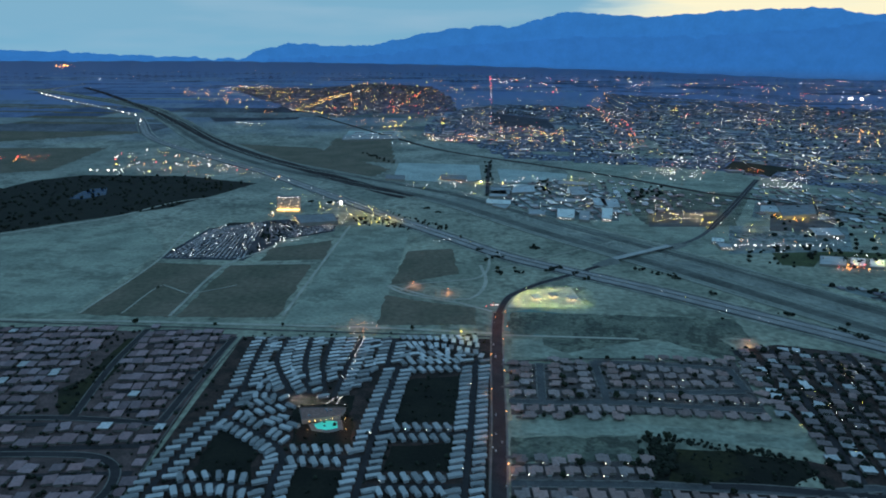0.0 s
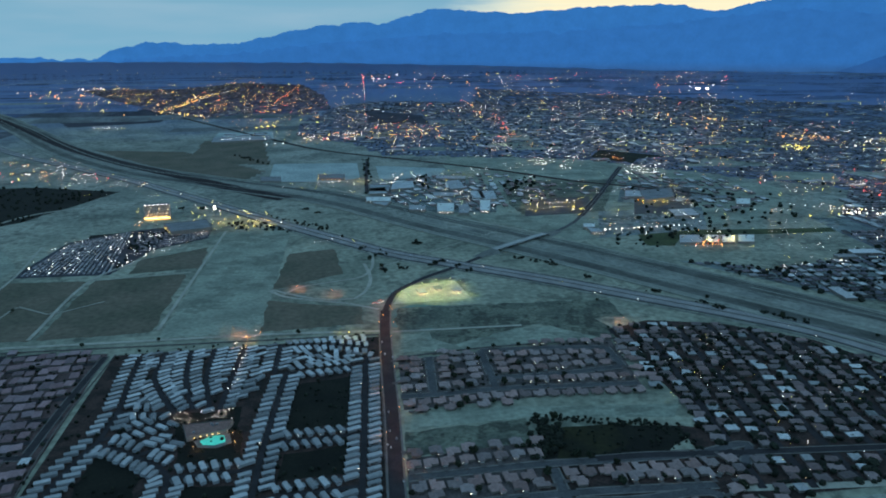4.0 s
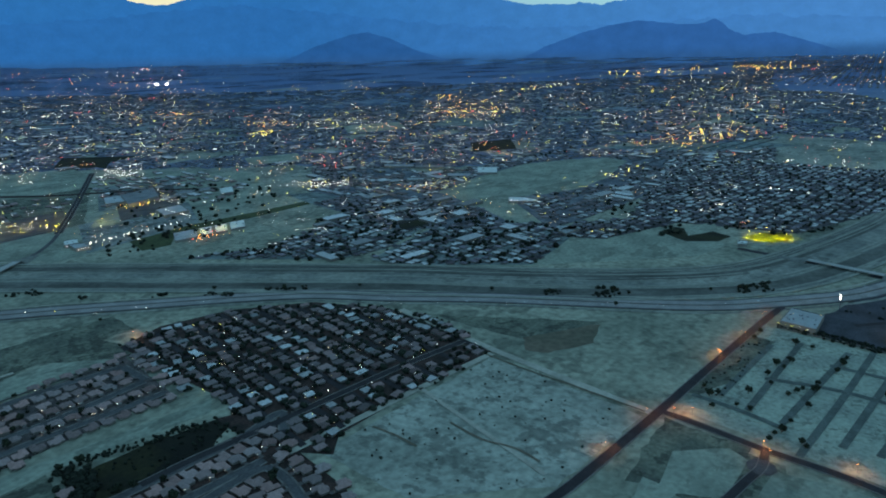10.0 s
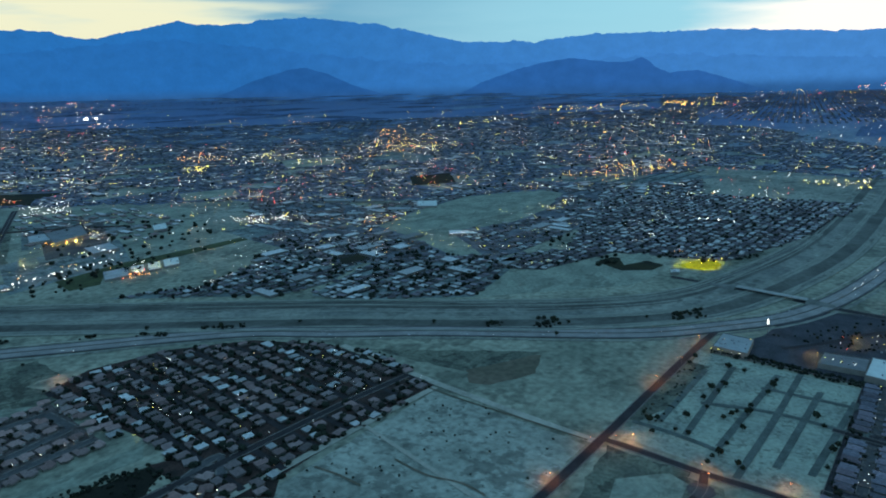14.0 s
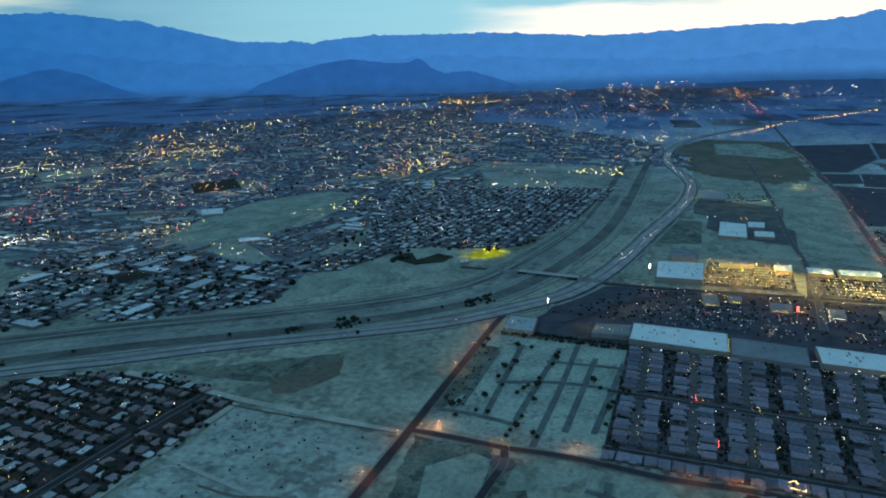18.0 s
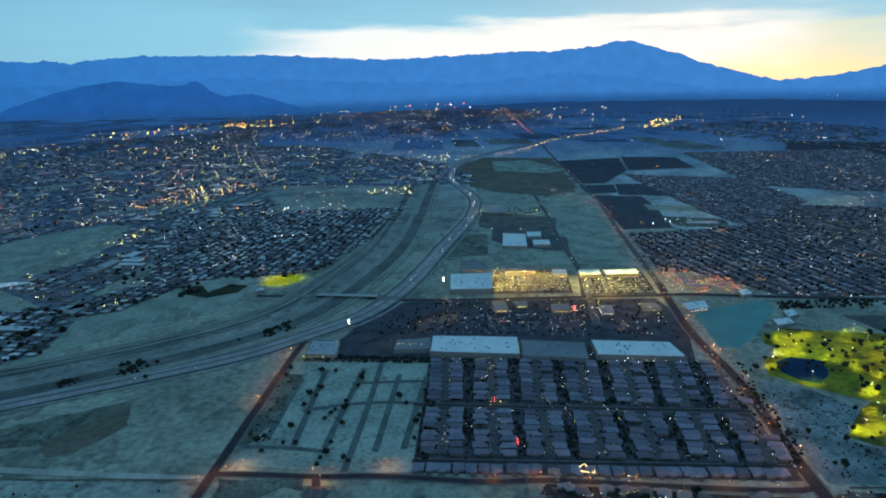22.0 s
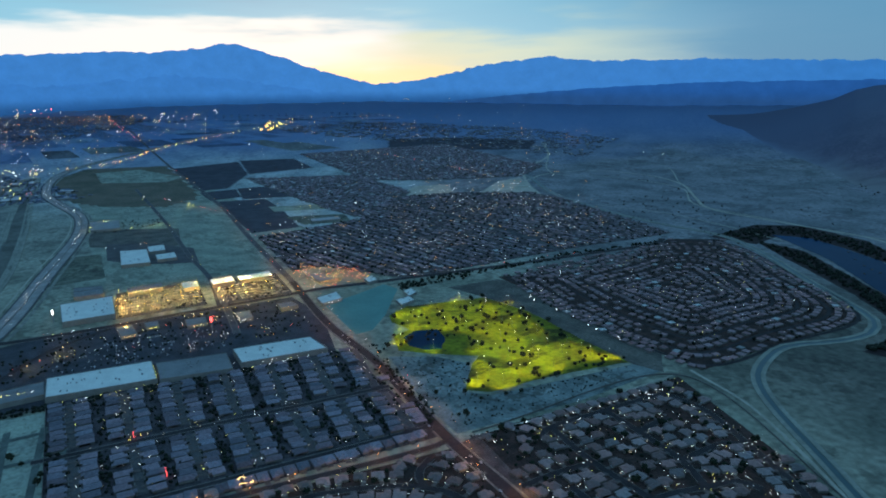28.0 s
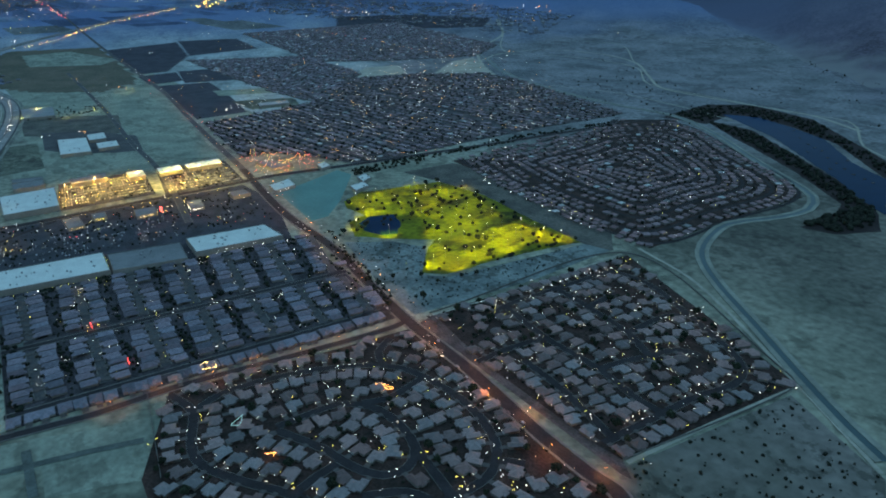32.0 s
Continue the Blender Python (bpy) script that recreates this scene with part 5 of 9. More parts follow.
field("parking_lot", [(-598, 1374), (-573, 1628), (-443, 1721), (-274, 1758), (-266, 1611), (-371, 1529), (-415, 1363)], LOT_ASPHALT, "casino parking lot full of cars", 0.19, "parking lot")
field("forecourt", [(111, 1103), (142, 1190), (238, 1209), (249, 1106)], material("forecourt_concrete", (0.55, 0.55, 0.48), 0.8, size=0.1), "lit concrete fuel-station forecourt", 0.3, "forecourt")
for poly in ([(-50, 832), (30, 843), (23, 720), (-59, 719)], [(-56, 673), (16, 676), (11, 623), (-61, 622)], [(-255, 707), (-205, 666), (-194, 600), (-260, 605)], [(-152, 628), (-100, 625), (-104, 562), (-160, 561)], [(-189, 777), (-113, 787), (-102, 668), (-164, 671)], [(236, 696), (251, 675), (237, 612), (217, 612)], [(321, 662), (395, 650), (386, 619), (351, 596), (269, 603), (323, 623)]):
    field("lawn", poly, LAWN, "dark evening lawn among homes", 0.2, "lawn")

# ---- homes ----
rng = random.Random(7)
TAKEN = {}


def free(x, y, gap):
    cx, cy = int(x // 30), int(y // 30)
    for i in (-1, 0, 1):
        for j in (-1, 0, 1):
            for px, py in TAKEN.get((cx + i, cy + j), ()):
                if (px - x) ** 2 + (py - y) ** 2 < gap * gap:
                    return False
    return True


def take(x, y):
    TAKEN.setdefault((int(x // 30), int(y // 30)), []).append((x, y))


def along(pts, spacing, setback, sides=(1, -1), gap=None, poly=None, clear=None):
    """Lots along a street line: place and heading, the house's front to the street."""
    out = []
    line = curve(pts, 3.0)
    nn = normals(line)
    for s in sides:
        run = spacing * 0.6
        for i in range(1, len(line)):
            run += math.hypot(line[i][0] - line[i - 1][0], line[i][1] - line[i - 1][1])
            if run < spacing:
                continue
            x, y = line[i][0] + nn[i][0] * s * setback, line[i][1] + nn[i][1] * s * setback
            if (poly and not inside(x, y, poly)) or not free(x, y, gap or spacing * 0.86) or blocked(x, y, clear if clear is not None else setback * 0.48):
                continue
            run = 0.0
            take(x, y)
            out.append((x, y, math.degrees(math.atan2(-nn[i][1] * s, -nn[i][0] * s)) + 90))
    return out


def infill(poly, gap, clear, step=6.0):
    """Further lots in what is left of a tract, each facing the nearest street."""
    out = []
    x0, x1 = min(p[0] for p in poly), max(p[0] for p in poly)
    y0, y1 = min(p[1] for p in poly), max(p[1] for p in poly)
    spots = [(x0 + i * step, y0 + j * step) for i in range(int((x1 - x0) / step)) for j in range(int((y1 - y0) / step))]
    rng.shuffle(spots)
    for x, y in spots:
        if inside(x, y, poly) and free(x, y, gap) and not blocked(x, y, clear):
            best = min((((px - x) ** 2 + (py - y) ** 2, px, py) for i in range(-1, 2) for j in range(-1, 2) for px, py, h, t in ROAD_CELLS.get((int(x // 40) + i, int(y // 40) + j), ())), default=None)
            if best is None or best[0] > 45 ** 2:
                continue
            take(x, y)
            out.append((x, y, math.degrees(math.atan2(best[2] - y, best[1] - x)) + 90))
    return out


def tract_house(kind, lit, label, name="house"):
    """A one-storey stucco house, front towards -y: walls, tiled hip roof, garage door, drive."""
    w, d = ((14.5, 17.5), (15, 16.5), (14, 18), (15.5, 16))[kind]
    w, d = (w * 0.93, d * 0.84) if name == "bungalow" else (w * 0.95, d * 0.88)
    top = tagged(new(name), label, "house")
    h = 3.1
    g = 0.44 * w
    x0 = -w / 2 if kind % 2 else w / 2 - g
    main = (-w / 2, -d / 2 + 4.5, w / 2, d / 2)
    wing = (x0, -d / 2, x0 + g, d / 2 - 3)
    porch = (-w * 0.18, d / 2 - 3, w * 0.22, d / 2 + 2.2)
    part("wall", *join(box(*main[:2], 0, *main[2:], h), box(*wing[:2], 0, *wing[2:], h), box(porch[0] + 0.3, porch[1], 0, porch[2] - 0.3, porch[3] - 0.4, h - 0.4)), STUCCO, top)
    part("roof", *join(hip(*main, h, 2.3), hip(*wing, h + 0.03, 1.9), hip(*porch, h - 0.3, 1.2)), ROOF if name == "house" else BUNGALOW_ROOF, top)
    part("garage_door", *box(x0 + 0.8, -d / 2 - 0.08, 0, x0 + g - 0.8, -d / 2 + 0.1, 2.3), GARAGE, top)
    part("driveway", *box(x0 + 0.5, -d / 2 - 7.5, 0.68, x0 + g - 0.5, -d / 2 + 0.2, 0.84), DRIVE, top)
    if lit:
        part("coach_light", *globe(x0 + 0.2, -d / 2 - 0.3, 2.6, 0.42), PORCH_L, top, "lit coach lamp")
    return top


def court_home(kind, lit, label):
    """A narrow attached-looking home on a court."""
    w, d = ((12.4, 18.0), (11.8, 19.5), (12.7, 17.0))[kind]
    top = tagged(new("court_home"), label, "house")
    a, b = (-w / 2, -d / 2 + 3, w / 2, d / 2), (-w / 2 + (kind % 2) * w * 0.45, -d / 2, w * 0.05 + (kind % 2) * w * 0.45, d / 2 - 4)
    part("wall", *join(box(*a[:2], 0, *a[2:], 3), box(*b[:2], 0, *b[2:], 3)), STUCCO, top)
    part("roof", *join(hip(*a, 3, 2.2), hip(*b, 3.03, 1.7)), COURT_ROOF, top)
    part("driveway", *box(b[0] + 0.3, -d / 2 - 6, 0.68, b[2] - 0.3, -d / 2 + 0.1, 0.83), DRIVE, top)
    if lit:
        part("coach_light", *globe(b[0] + 0.2, -d / 2 - 0.3, 2.6, 0.42), PORCH_L, top, "lit coach lamp")
    return top


def mobile_home(kind, lit, label):
    """A single- or double-wide mobile home with a carport awning and a skirt."""
    w, d = ((5.2, 14.5), (5.8, 15.5), (4.7, 13.5))[kind]
    top = tagged(new("mobile_home"), label, "mobile home")
    part("body", *box(-w / 2, -d / 2, 0.1, w / 2, d / 2, 3.4), PANEL, top)
    o, z, r = 0.35, 3.4, 0.9
    v = [(-w / 2 - o, -d / 2 - o, z), (w / 2 + o, -d / 2 - o, z), (w / 2 + o, d / 2 + o, z), (-w / 2 - o, d / 2 + o, z), (0, -d / 2 - o, z + r), (0, d / 2 + o, z + r)]
    part("roof", v, [(0, 3, 2, 1), (0, 1, 4), (2, 3, 5), (1, 2, 5, 4), (3, 0, 4, 5)], METAL_ROOF, top)
    part("carport", *join(box(w / 2 + 0.35, -d / 2 + 1, 2.7, w / 2 + 2.6, d / 2 - 5, 2.85), box(w / 2 + 2.4, -d / 2 + 1.2, 0, w / 2 + 2.55, -d / 2 + 1.35, 2.7), box(w / 2 + 2.4, d / 2 - 5.4, 0, w / 2 + 2.55, d / 2 - 5.25, 2.7)), AWNING, top, "flat metal carport awning")
    if lit:
        part("porch_light", *globe(-w / 2 - 0.2, -d / 2 + 1, 2.6, 0.42), PORCH_L, top, "lit porch lamp")
    return top


def bungalow(kind, lit, label):
    return tract_house(kind, lit, label, "bungalow")


def settle(lots, makers, group, base=0.6, lit_share=0.3, turn=0.0, jitter=3.0):
    """Copies of the made homes, one to a lot; every master stands on a lot itself."""
    pool = {}
    for x, y, heading in lots:
        lit = rng.random() < lit_share
        key = (rng.randrange(len(makers[0])), lit)
        m = pose(x, y, base, 0, 0, heading + turn + rng.uniform(-jitter, jitter))
        if key not in pool:
            ob = makers[1](makers[0][key[0]], lit, makers[2])
            ob["group"] = group
            ob.matrix_basis = m
            pool[key] = ob
        else:
            copy_thing(pool[key], m)


def shrink(x, y):
    far = math.hypot(x, y)
    return 1.0 if far <= FLAT else (FLAT + RISE * (1 - math.exp((FLAT - far) / RISE))) / far


def stuff_house(pile, x, y, heading, w, d, h=3.0, rise=1.8, slot=1, flat=False):
    bx, by, bz = lay(x, y, 0.5)
    s = shrink(x, y)
    c, n = math.cos(radians(heading)) * s, math.sin(radians(heading)) * s
    fv, ff = box(-w / 2, -d / 2, 0, w / 2, d / 2, h)
    place = lambda v: [(bx + p[0] * c - p[1] * n, by + p[0] * n + p[1] * c, bz + p[2] * s) for p in v]
    if flat:
        pile.add(place(fv), ff[2:], 0)
        rv, rf = box(-w / 2 - 0.2, -d / 2 - 0.2, h, w / 2 + 0.2, d / 2 + 0.2, h + 0.5)
        pile.add(place(rv), rf[1:], slot)
        return
    pile.add(place(fv), ff[2:], 0)
    rv, rf = hip(-w / 2, -d / 2, w / 2, d / 2, h, rise)
    pile.add(place(rv), rf[1:], slot)


# tracts with their streets
LOOP = [(666, -132), (641, -292), (619, -416), (283, -380), (252, -297), (433, -62), (559, -83)]
CURVING = [(636, -454), (607, -797), (282, -671), (273, -655), (308, -429), (332, -426), (506, -434)]
SMALL = [(94, 890), (80, 731), (400, 732), (428, 906)]
SOUTH = [(74, 645), (225, 650), (222, 610), (363, 597), (438, 582), (378, 486), (59, 482)]
SOUTH_END = [(215, 606), (395, 599), (411, 549), (392, 434), (359, 366), (163, 473)]
tract_streets = {}
tract_streets["loop"] = ([(666, -132), (621, -141), (573, -124), (540, -120), (497, -139), (448, -170), (400, -188)], [(621, -141), (634, -181), (625, -242), (608, -289), (582, -332), (551, -357), (494, -369), (439, -367), (391, -350), (366, -322), (362, -293), (365, -254)],
             [(545, -199), (544, -229), (540, -265), (514, -290), (476, -296), (435, -288), (417, -266), (422, -245), (445, -230), (488, -219), (540, -196)], [(435, -288), (395, -282), (364, -277)], [(379, -334), (356, -354)], [(527, -285), (518, -313), (526, -359)], [(448, -170), (457, -197), (461, -228)], [(621, -380), (602, -352), (574, -342)], [(411, -216), (392, -249), (357, -265)], [(451, -112), (398, -186), (330, -250)])
tract_streets["curving"] = ([(584, -743), (521, -746), (433, -711), (355, -676), (324, -653), (312, -618), (323, -563), (328, -495), (332, -432)], [(515, -429), (514, -480), (507, -529)], [(598, -545), (507, -529), (420, -526), (357, -514), (327, -514)], [(593, -636), (528, -628), (453, -615), (402, -592)],
                [(485, -474), (413, -464), (336, -446)], [(402, -592), (391, -630), (367, -637)], [(453, -615), (450, -689), (435, -708)], [(588, -514), (598, -545), (593, -636), (584, -743)], [(420, -526), (412, -564), (402, -592)], [(528, -628), (533, -689)])
tract_streets["small"] = ([(84, 774), (140, 772), (211, 773), (293, 765), (394, 755)], [(137, 884), (126, 775)], [(214, 891), (208, 775)], [(214, 891), (308, 883), (397, 869)], [(397, 869), (395, 808)], [(209, 804), (304, 800), (392, 805)])
tract_streets["south"] = ([(71, 603), (143, 603), (217, 602), (294, 596), (383, 591), (447, 598)] + [(424, 565)], [(222, 593), (219, 528)], [(218, 539), (282, 529), (350, 529), (367, 523), (366, 491), (349, 440)], [(66, 552), (223, 550), (374, 536)], [(219, 528), (168, 486)])
for name, lines in tract_streets.items():
    for pts in lines:
        road("street", pts, 9.5, "quiet residential asphalt street with pale kerbs", z=0.72 + 0.01 * rng.random(), mat=OLD_ASPHALT if name in ("small", "south") else None, kerb=1.9 if name in ("small", "south") else 0.35)
house_label = "one-storey stucco house under a muted tile hip roof"
for name, poly, group in (("loop", LOOP, "houses of the looping tract"), ("curving", CURVING, "houses of the curving tract"), ("small", SMALL, "houses of the small tract"), ("south", SOUTH, "houses of the southern tract"), ("south", SOUTH_END, "houses of the southern tract")):
    lots = []
    for pts in tract_streets[name]:
        lots += along(pts, 18.0, 18.5, gap=17.0, poly=poly, clear=9.0)
    lots += infill(poly, 18.2, 9.5)
    lots = lots[:150]
    maker = tract_house if name in ("loop", "curving") else bungalow
    settle(lots, ((0, 1, 2, 3), maker, house_label), group, lit_share=0.72 if name in ("loop", "curving") else 0.66)
lots = along([(672, -133), (643, -293), (629, -406)], 17.5, 19, (1,), 15.5, clear=8) + along([(672, -133), (643, -293), (629, -406)], 17.5, 19, (-1,), 15.5, clear=8)
settle(lots, ((0, 1, 2, 3), bungalow, house_label), "houses beside the lamp-lit street", lit_share=0.3)

# courts: seven pairs of rows off one cross street
upper_a, upper_b = [(1035, -39), (990, -467)]
upper_c, upper_d = [(886, -31), (836, -426)]
lower_a, lower_b = [(859, -28), (811, -427)]
lower_c, lower_d = [(740, -21), (697, -404)]
mix2 = lambda a, b, t: (a[0] + (b[0] - a[0]) * t, a[1] + (b[1] - a[1]) * t)
road("street", [(877, 14), (853, -186), (826, -437)], 9, "cross street through the courts", z=0.74)
road("street", [(728, 14), (712, -156), (687, -421)], 8, "back street of the courts", z=0.735)
court_lots = []
for k in range(7):
    for a, b, c, d in ((upper_a, upper_b, upper_c, upper_d), (lower_a, lower_b, lower_c, lower_d)):
        pts = [mix2(a, b, k / 6.1), mix2(c, d, k / 6.1)]
        road("court", pts, 10, "short residential court", z=0.73 + 0.001 * k, mat=OLD_ASPHALT)
for k in range(7):
    for a, b, c, d in ((upper_a, upper_b, upper_c, upper_d), (lower_a, lower_b, lower_c, lower_d)):
        court_lots += along([mix2(a, b, k / 6.1), mix2(c, d, k / 6.1)], 13.2, 15.4, gap=12.0, clear=6.0)
court_lots += along([(710, 14), (694, -152), (673, -406)], 15, 0.1, (1,), 13, clear=2)
court_lots = [(x + rng.gauss(0, 1.1), y + rng.gauss(0, 1.1), h) for x, y, h in court_lots if rng.random() > 0.05]
settle(court_lots, ((0, 1, 2), court_home, "narrow stucco court home with a grey tile roof"), "homes on the courts", lit_share=0.3, jitter=5)

# mobile-home park
PARK = [(-298, 979), (73, 987), (42, 489), (-306, 485), (-306, 575)]
mobile_streets = ([(49, 893), (40, 789), (32, 683), (23, 579), (19, 516)], [(-60, 860), (-69, 780), (-79, 670), (-84, 578), (-85, 515)], [(-71, 695), (31, 696)], [(-74, 596), (21, 598)], [(-168, 648), (-83, 647)]) + ([(-257, 726), (-213, 694), (-172, 652), (-171, 597), (-166, 537)],
                  [(-260, 735), (-275, 685), (-286, 624), (-291, 560)], [(-265, 952), (-262, 883), (-256, 800), (-260, 735)], [(-233, 967), (-232, 884), (-205, 816), (-186, 778)], [(-198, 964), (-189, 867), (-168, 789)], [(-165, 965), (-164, 867), (-149, 789)], [(-123, 965), (-132, 850), (-137, 779)], [(-71, 966), (-76, 869)], [(-72, 865), (-10, 870), (53, 875)], [(-70, 954), (-11, 951), (56, 924)], [(-271, 594), (-228, 598), (-186, 589)], [(-271, 799), (-202, 785)], [(-258, 735), (-215, 753), (-184, 768)], [(-175, 723), (-197, 704), (-213, 694)], [(-73, 538), (10, 539)])
for pts in mobile_streets:
    road("park_lane", pts, 6.5, "narrow lane of the mobile-home park", z=0.78 + 0.01 * rng.random(), kerb=0)
mobile_lots = []
for pts in mobile_streets:
    mobile_lots += along(pts, 9.6, 11.8, gap=9.0, poly=PARK, clear=5.6)
mobile_lots += infill([(-280, 958), (-71, 966), (-104, 802), (-259, 784)], 9.4, 4.6)
mobile_lots += infill([(-66, 972), (62, 978), (56, 884), (-70, 872)], 8.6, 4.4)
near_first = sorted(mobile_lots, key=lambda p: math.hypot(p[0], p[1]))
settle(near_first[:300], ((0, 1, 2), mobile_home, "pale mobile home with a metal roof and carport"), "homes of the mobile-home park", lit_share=0.08, turn=22, jitter=4)
park_pile = Pile()
for x, y, heading in near_first[300:]:
    stuff_house(park_pile, x, y, heading + 22, rng.uniform(5, 6.2), rng.uniform(14, 16), 3.2, 0.8)
park_pile.make("mobile_homes", [STUCCO_STUFF, PALE_ROOF_STUFF], "rows of pale mobile homes farther off", "mobile home")


# ---- whole districts, drawn as joined homes on parallel streets ----
LIGHTS = {k: [] for k in "wyorgWd"}


def fill(name, poly, angle, block, lot, label, size=(11, 14), share=0.1, pale=0.15, skip=0.06, colours="wwwwydd", streets=True, trees=0.3, flat=0.0, tall=1.0, roof=None, ground=None):
    if ground:
        field("lot", poly, ground, "dusty yards between the town houses", 0.03)
    c, s = math.cos(radians(angle)), math.sin(radians(angle))
    local = [(x * c + y * s, -x * s + y * c) for x, y in poly]
    u0, u1 = min(p[0] for p in local), max(p[0] for p in local)
    v0, v1 = min(p[1] for p in local), max(p[1] for p in local)
    homes, ways, green = Pile(), Pile(), Pile()
    v = v0 + block * 0.5
    while v < v1:
        run = []
        u = u0
        while u < u1 + lot:
            ok = u < u1 and inside(u, v, local)
            x, y = u * c - v * s, u * s + v * c
            if ok:
                run.append((x, y))
            if (not ok) and len(run) > 1 and streets:
                strip(ways, run, 4.5, -4.5, 0.75)
            if not ok:
                run = []
            for side in (1, -1):
                vv = v + side * block * 0.26
                edge = (0.9 * noise.noise((u * 0.006, vv * 0.006, 5.0)) - 0.05) if roof in (TOWN_ROOF, HAZY_ROOF) else 0.0
                if rng.random() < skip + edge or not inside(u, vv, local):
                    continue
                a, b = u + rng.uniform(-2.5, 2.5), vv + rng.uniform(-4, 4)
                hx, hy = a * c - b * s, a * s + b * c
                if blocked(hx, hy, 7) or not free(hx, hy, lot * 0.75) or (ground in (TOWN_GROUND, HAZY_TOWN) and open_lot(hx, hy) and rng.random() < 0.9):
                    continue
                if name in ("town", "far_town") and ground and rng.random() < 0.035:
                    # a store or warehouse with lamps along its front
                    lw, ld = rng.uniform(30, 70), rng.uniform(18, 32)
                    stuff_house(homes, hx, hy, angle + rng.choice((0, 0, 90)), lw, ld, rng.uniform(5, 8), 0, 2, True)
                    hue = rng.choice("wwyyog")
                    for k in range(rng.randrange(0, 6)):
                        LIGHTS[hue].append((hx + (rng.random() - 0.5) * lw, hy - ld * 0.7, 6.0, rng.choice((0.5, 0.7, 0.9))))
                    continue
                wd = rng.uniform(0.8, 1.15)
                stuff_house(homes, hx, hy, angle + (0 if side < 0 else 180) + rng.gauss(0, 7), size[0] * wd * rng.uniform(0.75, 1.15), size[1] * rng.uniform(0.65, 1.15), rng.uniform(2.8, 3.6), rng.uniform(1.2, 2.4), 2 if rng.random() < pale else 1, rng.random() < flat)
                bunch = noise.noise((hx * 0.0025, hy * 0.0025, 3.0)) + 0.5 * noise.noise((hx * 0.009, hy * 0.009, 8.0))
                if rng.random() < 1.5 * share * max(0.15, 0.4 + 2.4 * bunch):
                    LIGHTS[rng.choice(colours)].append((hx + 8 * s * side * 0.5, hy - 8 * c * side * 0.5, 4.0, rng.choice((0.35, 0.4, 0.45, 0.5, 0.6, 0.75, 1.0))))
                if rng.random() < trees:
                    gx, gy = hx + rng.uniform(-9, 9), hy + rng.uniform(6, 12) * rng.choice((1, -1))
                    sc = shrink(gx, gy)
                    k = lay(gx, gy, rng.uniform(2.0, 4.0))
                    green.add(*clump(rng, *k, sc * tall * rng.uniform(1.8, 4.6)))
                    for extra in range(3 if tall > 1 else 0):
                        k = lay(hx + rng.uniform(-12, 12), hy + rng.uniform(-12, 12), rng.uniform(1.5, 3.0))
                        green.add(*clump(rng, *k, rng.uniform(1.5, 4.0)))
            u += lot
        v += block
    if homes.v:
        homes.make("houses", [STUCCO_STUFF, roof or ROOF_STUFF, PALE_ROOF_STUFF], label, "house")
    if ways.v:
        ways.make("district_street", [ASPHALT], "parallel residential streets", "road", kind="structure")
    if green.v:
        green.make("garden_trees", [LEAF_STUFF], "dark garden trees among the houses", "tree")


for pts in ([(-561, 722), (-442, 724), (-329, 713)], [(-316, 968), (-325, 830), (-329, 713)], [(-510, 646), (-402, 648), (-364, 642), (-339, 622), (-330, 590), (-334, 559)], [(-460, 996), (-455, 858), (-437, 724)]):
    road("street", pts, 9, "quiet residential asphalt street with pale kerbs", z=0.735)
fill("left_tract", [(-748, 1001), (-504, 1002), (-486, 731), (-566, 730)], 4, 50, 14.5, "grey-roofed tract houses in long rows", (12.5, 16), 0.45, 0.03, roof=TILE_STUFF)
fill("left_tract", [(-463, 1003), (-311, 979), (-314, 721), (-412, 723)], 4, 50, 14.5, "grey-roofed tract houses in long rows", (12.5, 16), 0.45, 0.03, roof=TILE_STUFF)
fill("left_tract", [(-558, 717), (-316, 708), (-311, 575), (-316, 485), (-401, 484)], 4, 52, 15.5, "grey-roofed tract houses beside a curving street", (13, 15), 0.6, 0.05, roof=TILE_STUFF)
road("street", [(273, 601), (329, 598), (387, 590), (453, 582), (536, 572), (631, 560), (734, 541)], 10, "tract road with pale kerbs and parked cars")
fill("old_tract", [(432, 937), (503, 951), (607, 916), (710, 827), (766, 713), (770, 589), (729, 493), (647, 496), (553, 511), (459, 512), (428, 489), (396, 533), (391, 585), (425, 599), (405, 647), (413, 741), (422, 864)], 80.5, 52, 15.5, "older low houses under mixed pale roofs and trees", (12, 14), 0.95, 0.26, 0.08, "wwwwyyod", trees=1.0, tall=1.5)
for poly, mat, label in (([(1511, 1198), (1770, 1231), (2040, 1228), (2301, 1077), (2277, 958), (1960, 886), (1760, 889), (1638, 939), (1560, 991), (1464, 879), (1377, 779), (1336, 840), (1408, 962), (1472, 1099)], PALE, "wide bare airfield ground in the town"), ([(1197, 1076), (1258, 1038), (1206, 986), (1140, 1016)], OLIVE, "dark school lawn"), ([(2353, 1688), (2529, 1597), (2308, 1430), (2155, 1532)], OLIVE, "dark park in the town"), ([(1578, 2185), (1769, 2105), (1674, 1961), (1489, 2030)], PALE, "bare lot in the town"), ([(2490, 2591), (2778, 2456), (2576, 2240), (2285, 2341)], PALE, "bare lot in the town"), ([(1522, 498), (1607, 456), (1541, 424), (1461, 464)], PALE, "bare lot among the houses")):
    reserve(poly, mat, label)
reserve([(1070, 2609), (1168, 2435), (1241, 2537), (1391, 2586), (1189, 2808)], OLIVE, "dark green field at the town's edge")
reserve([(1240, 1541), (1203, 1382), (1300, 1384), (1316, 1494)], DUST, "pale bare lot in the town")
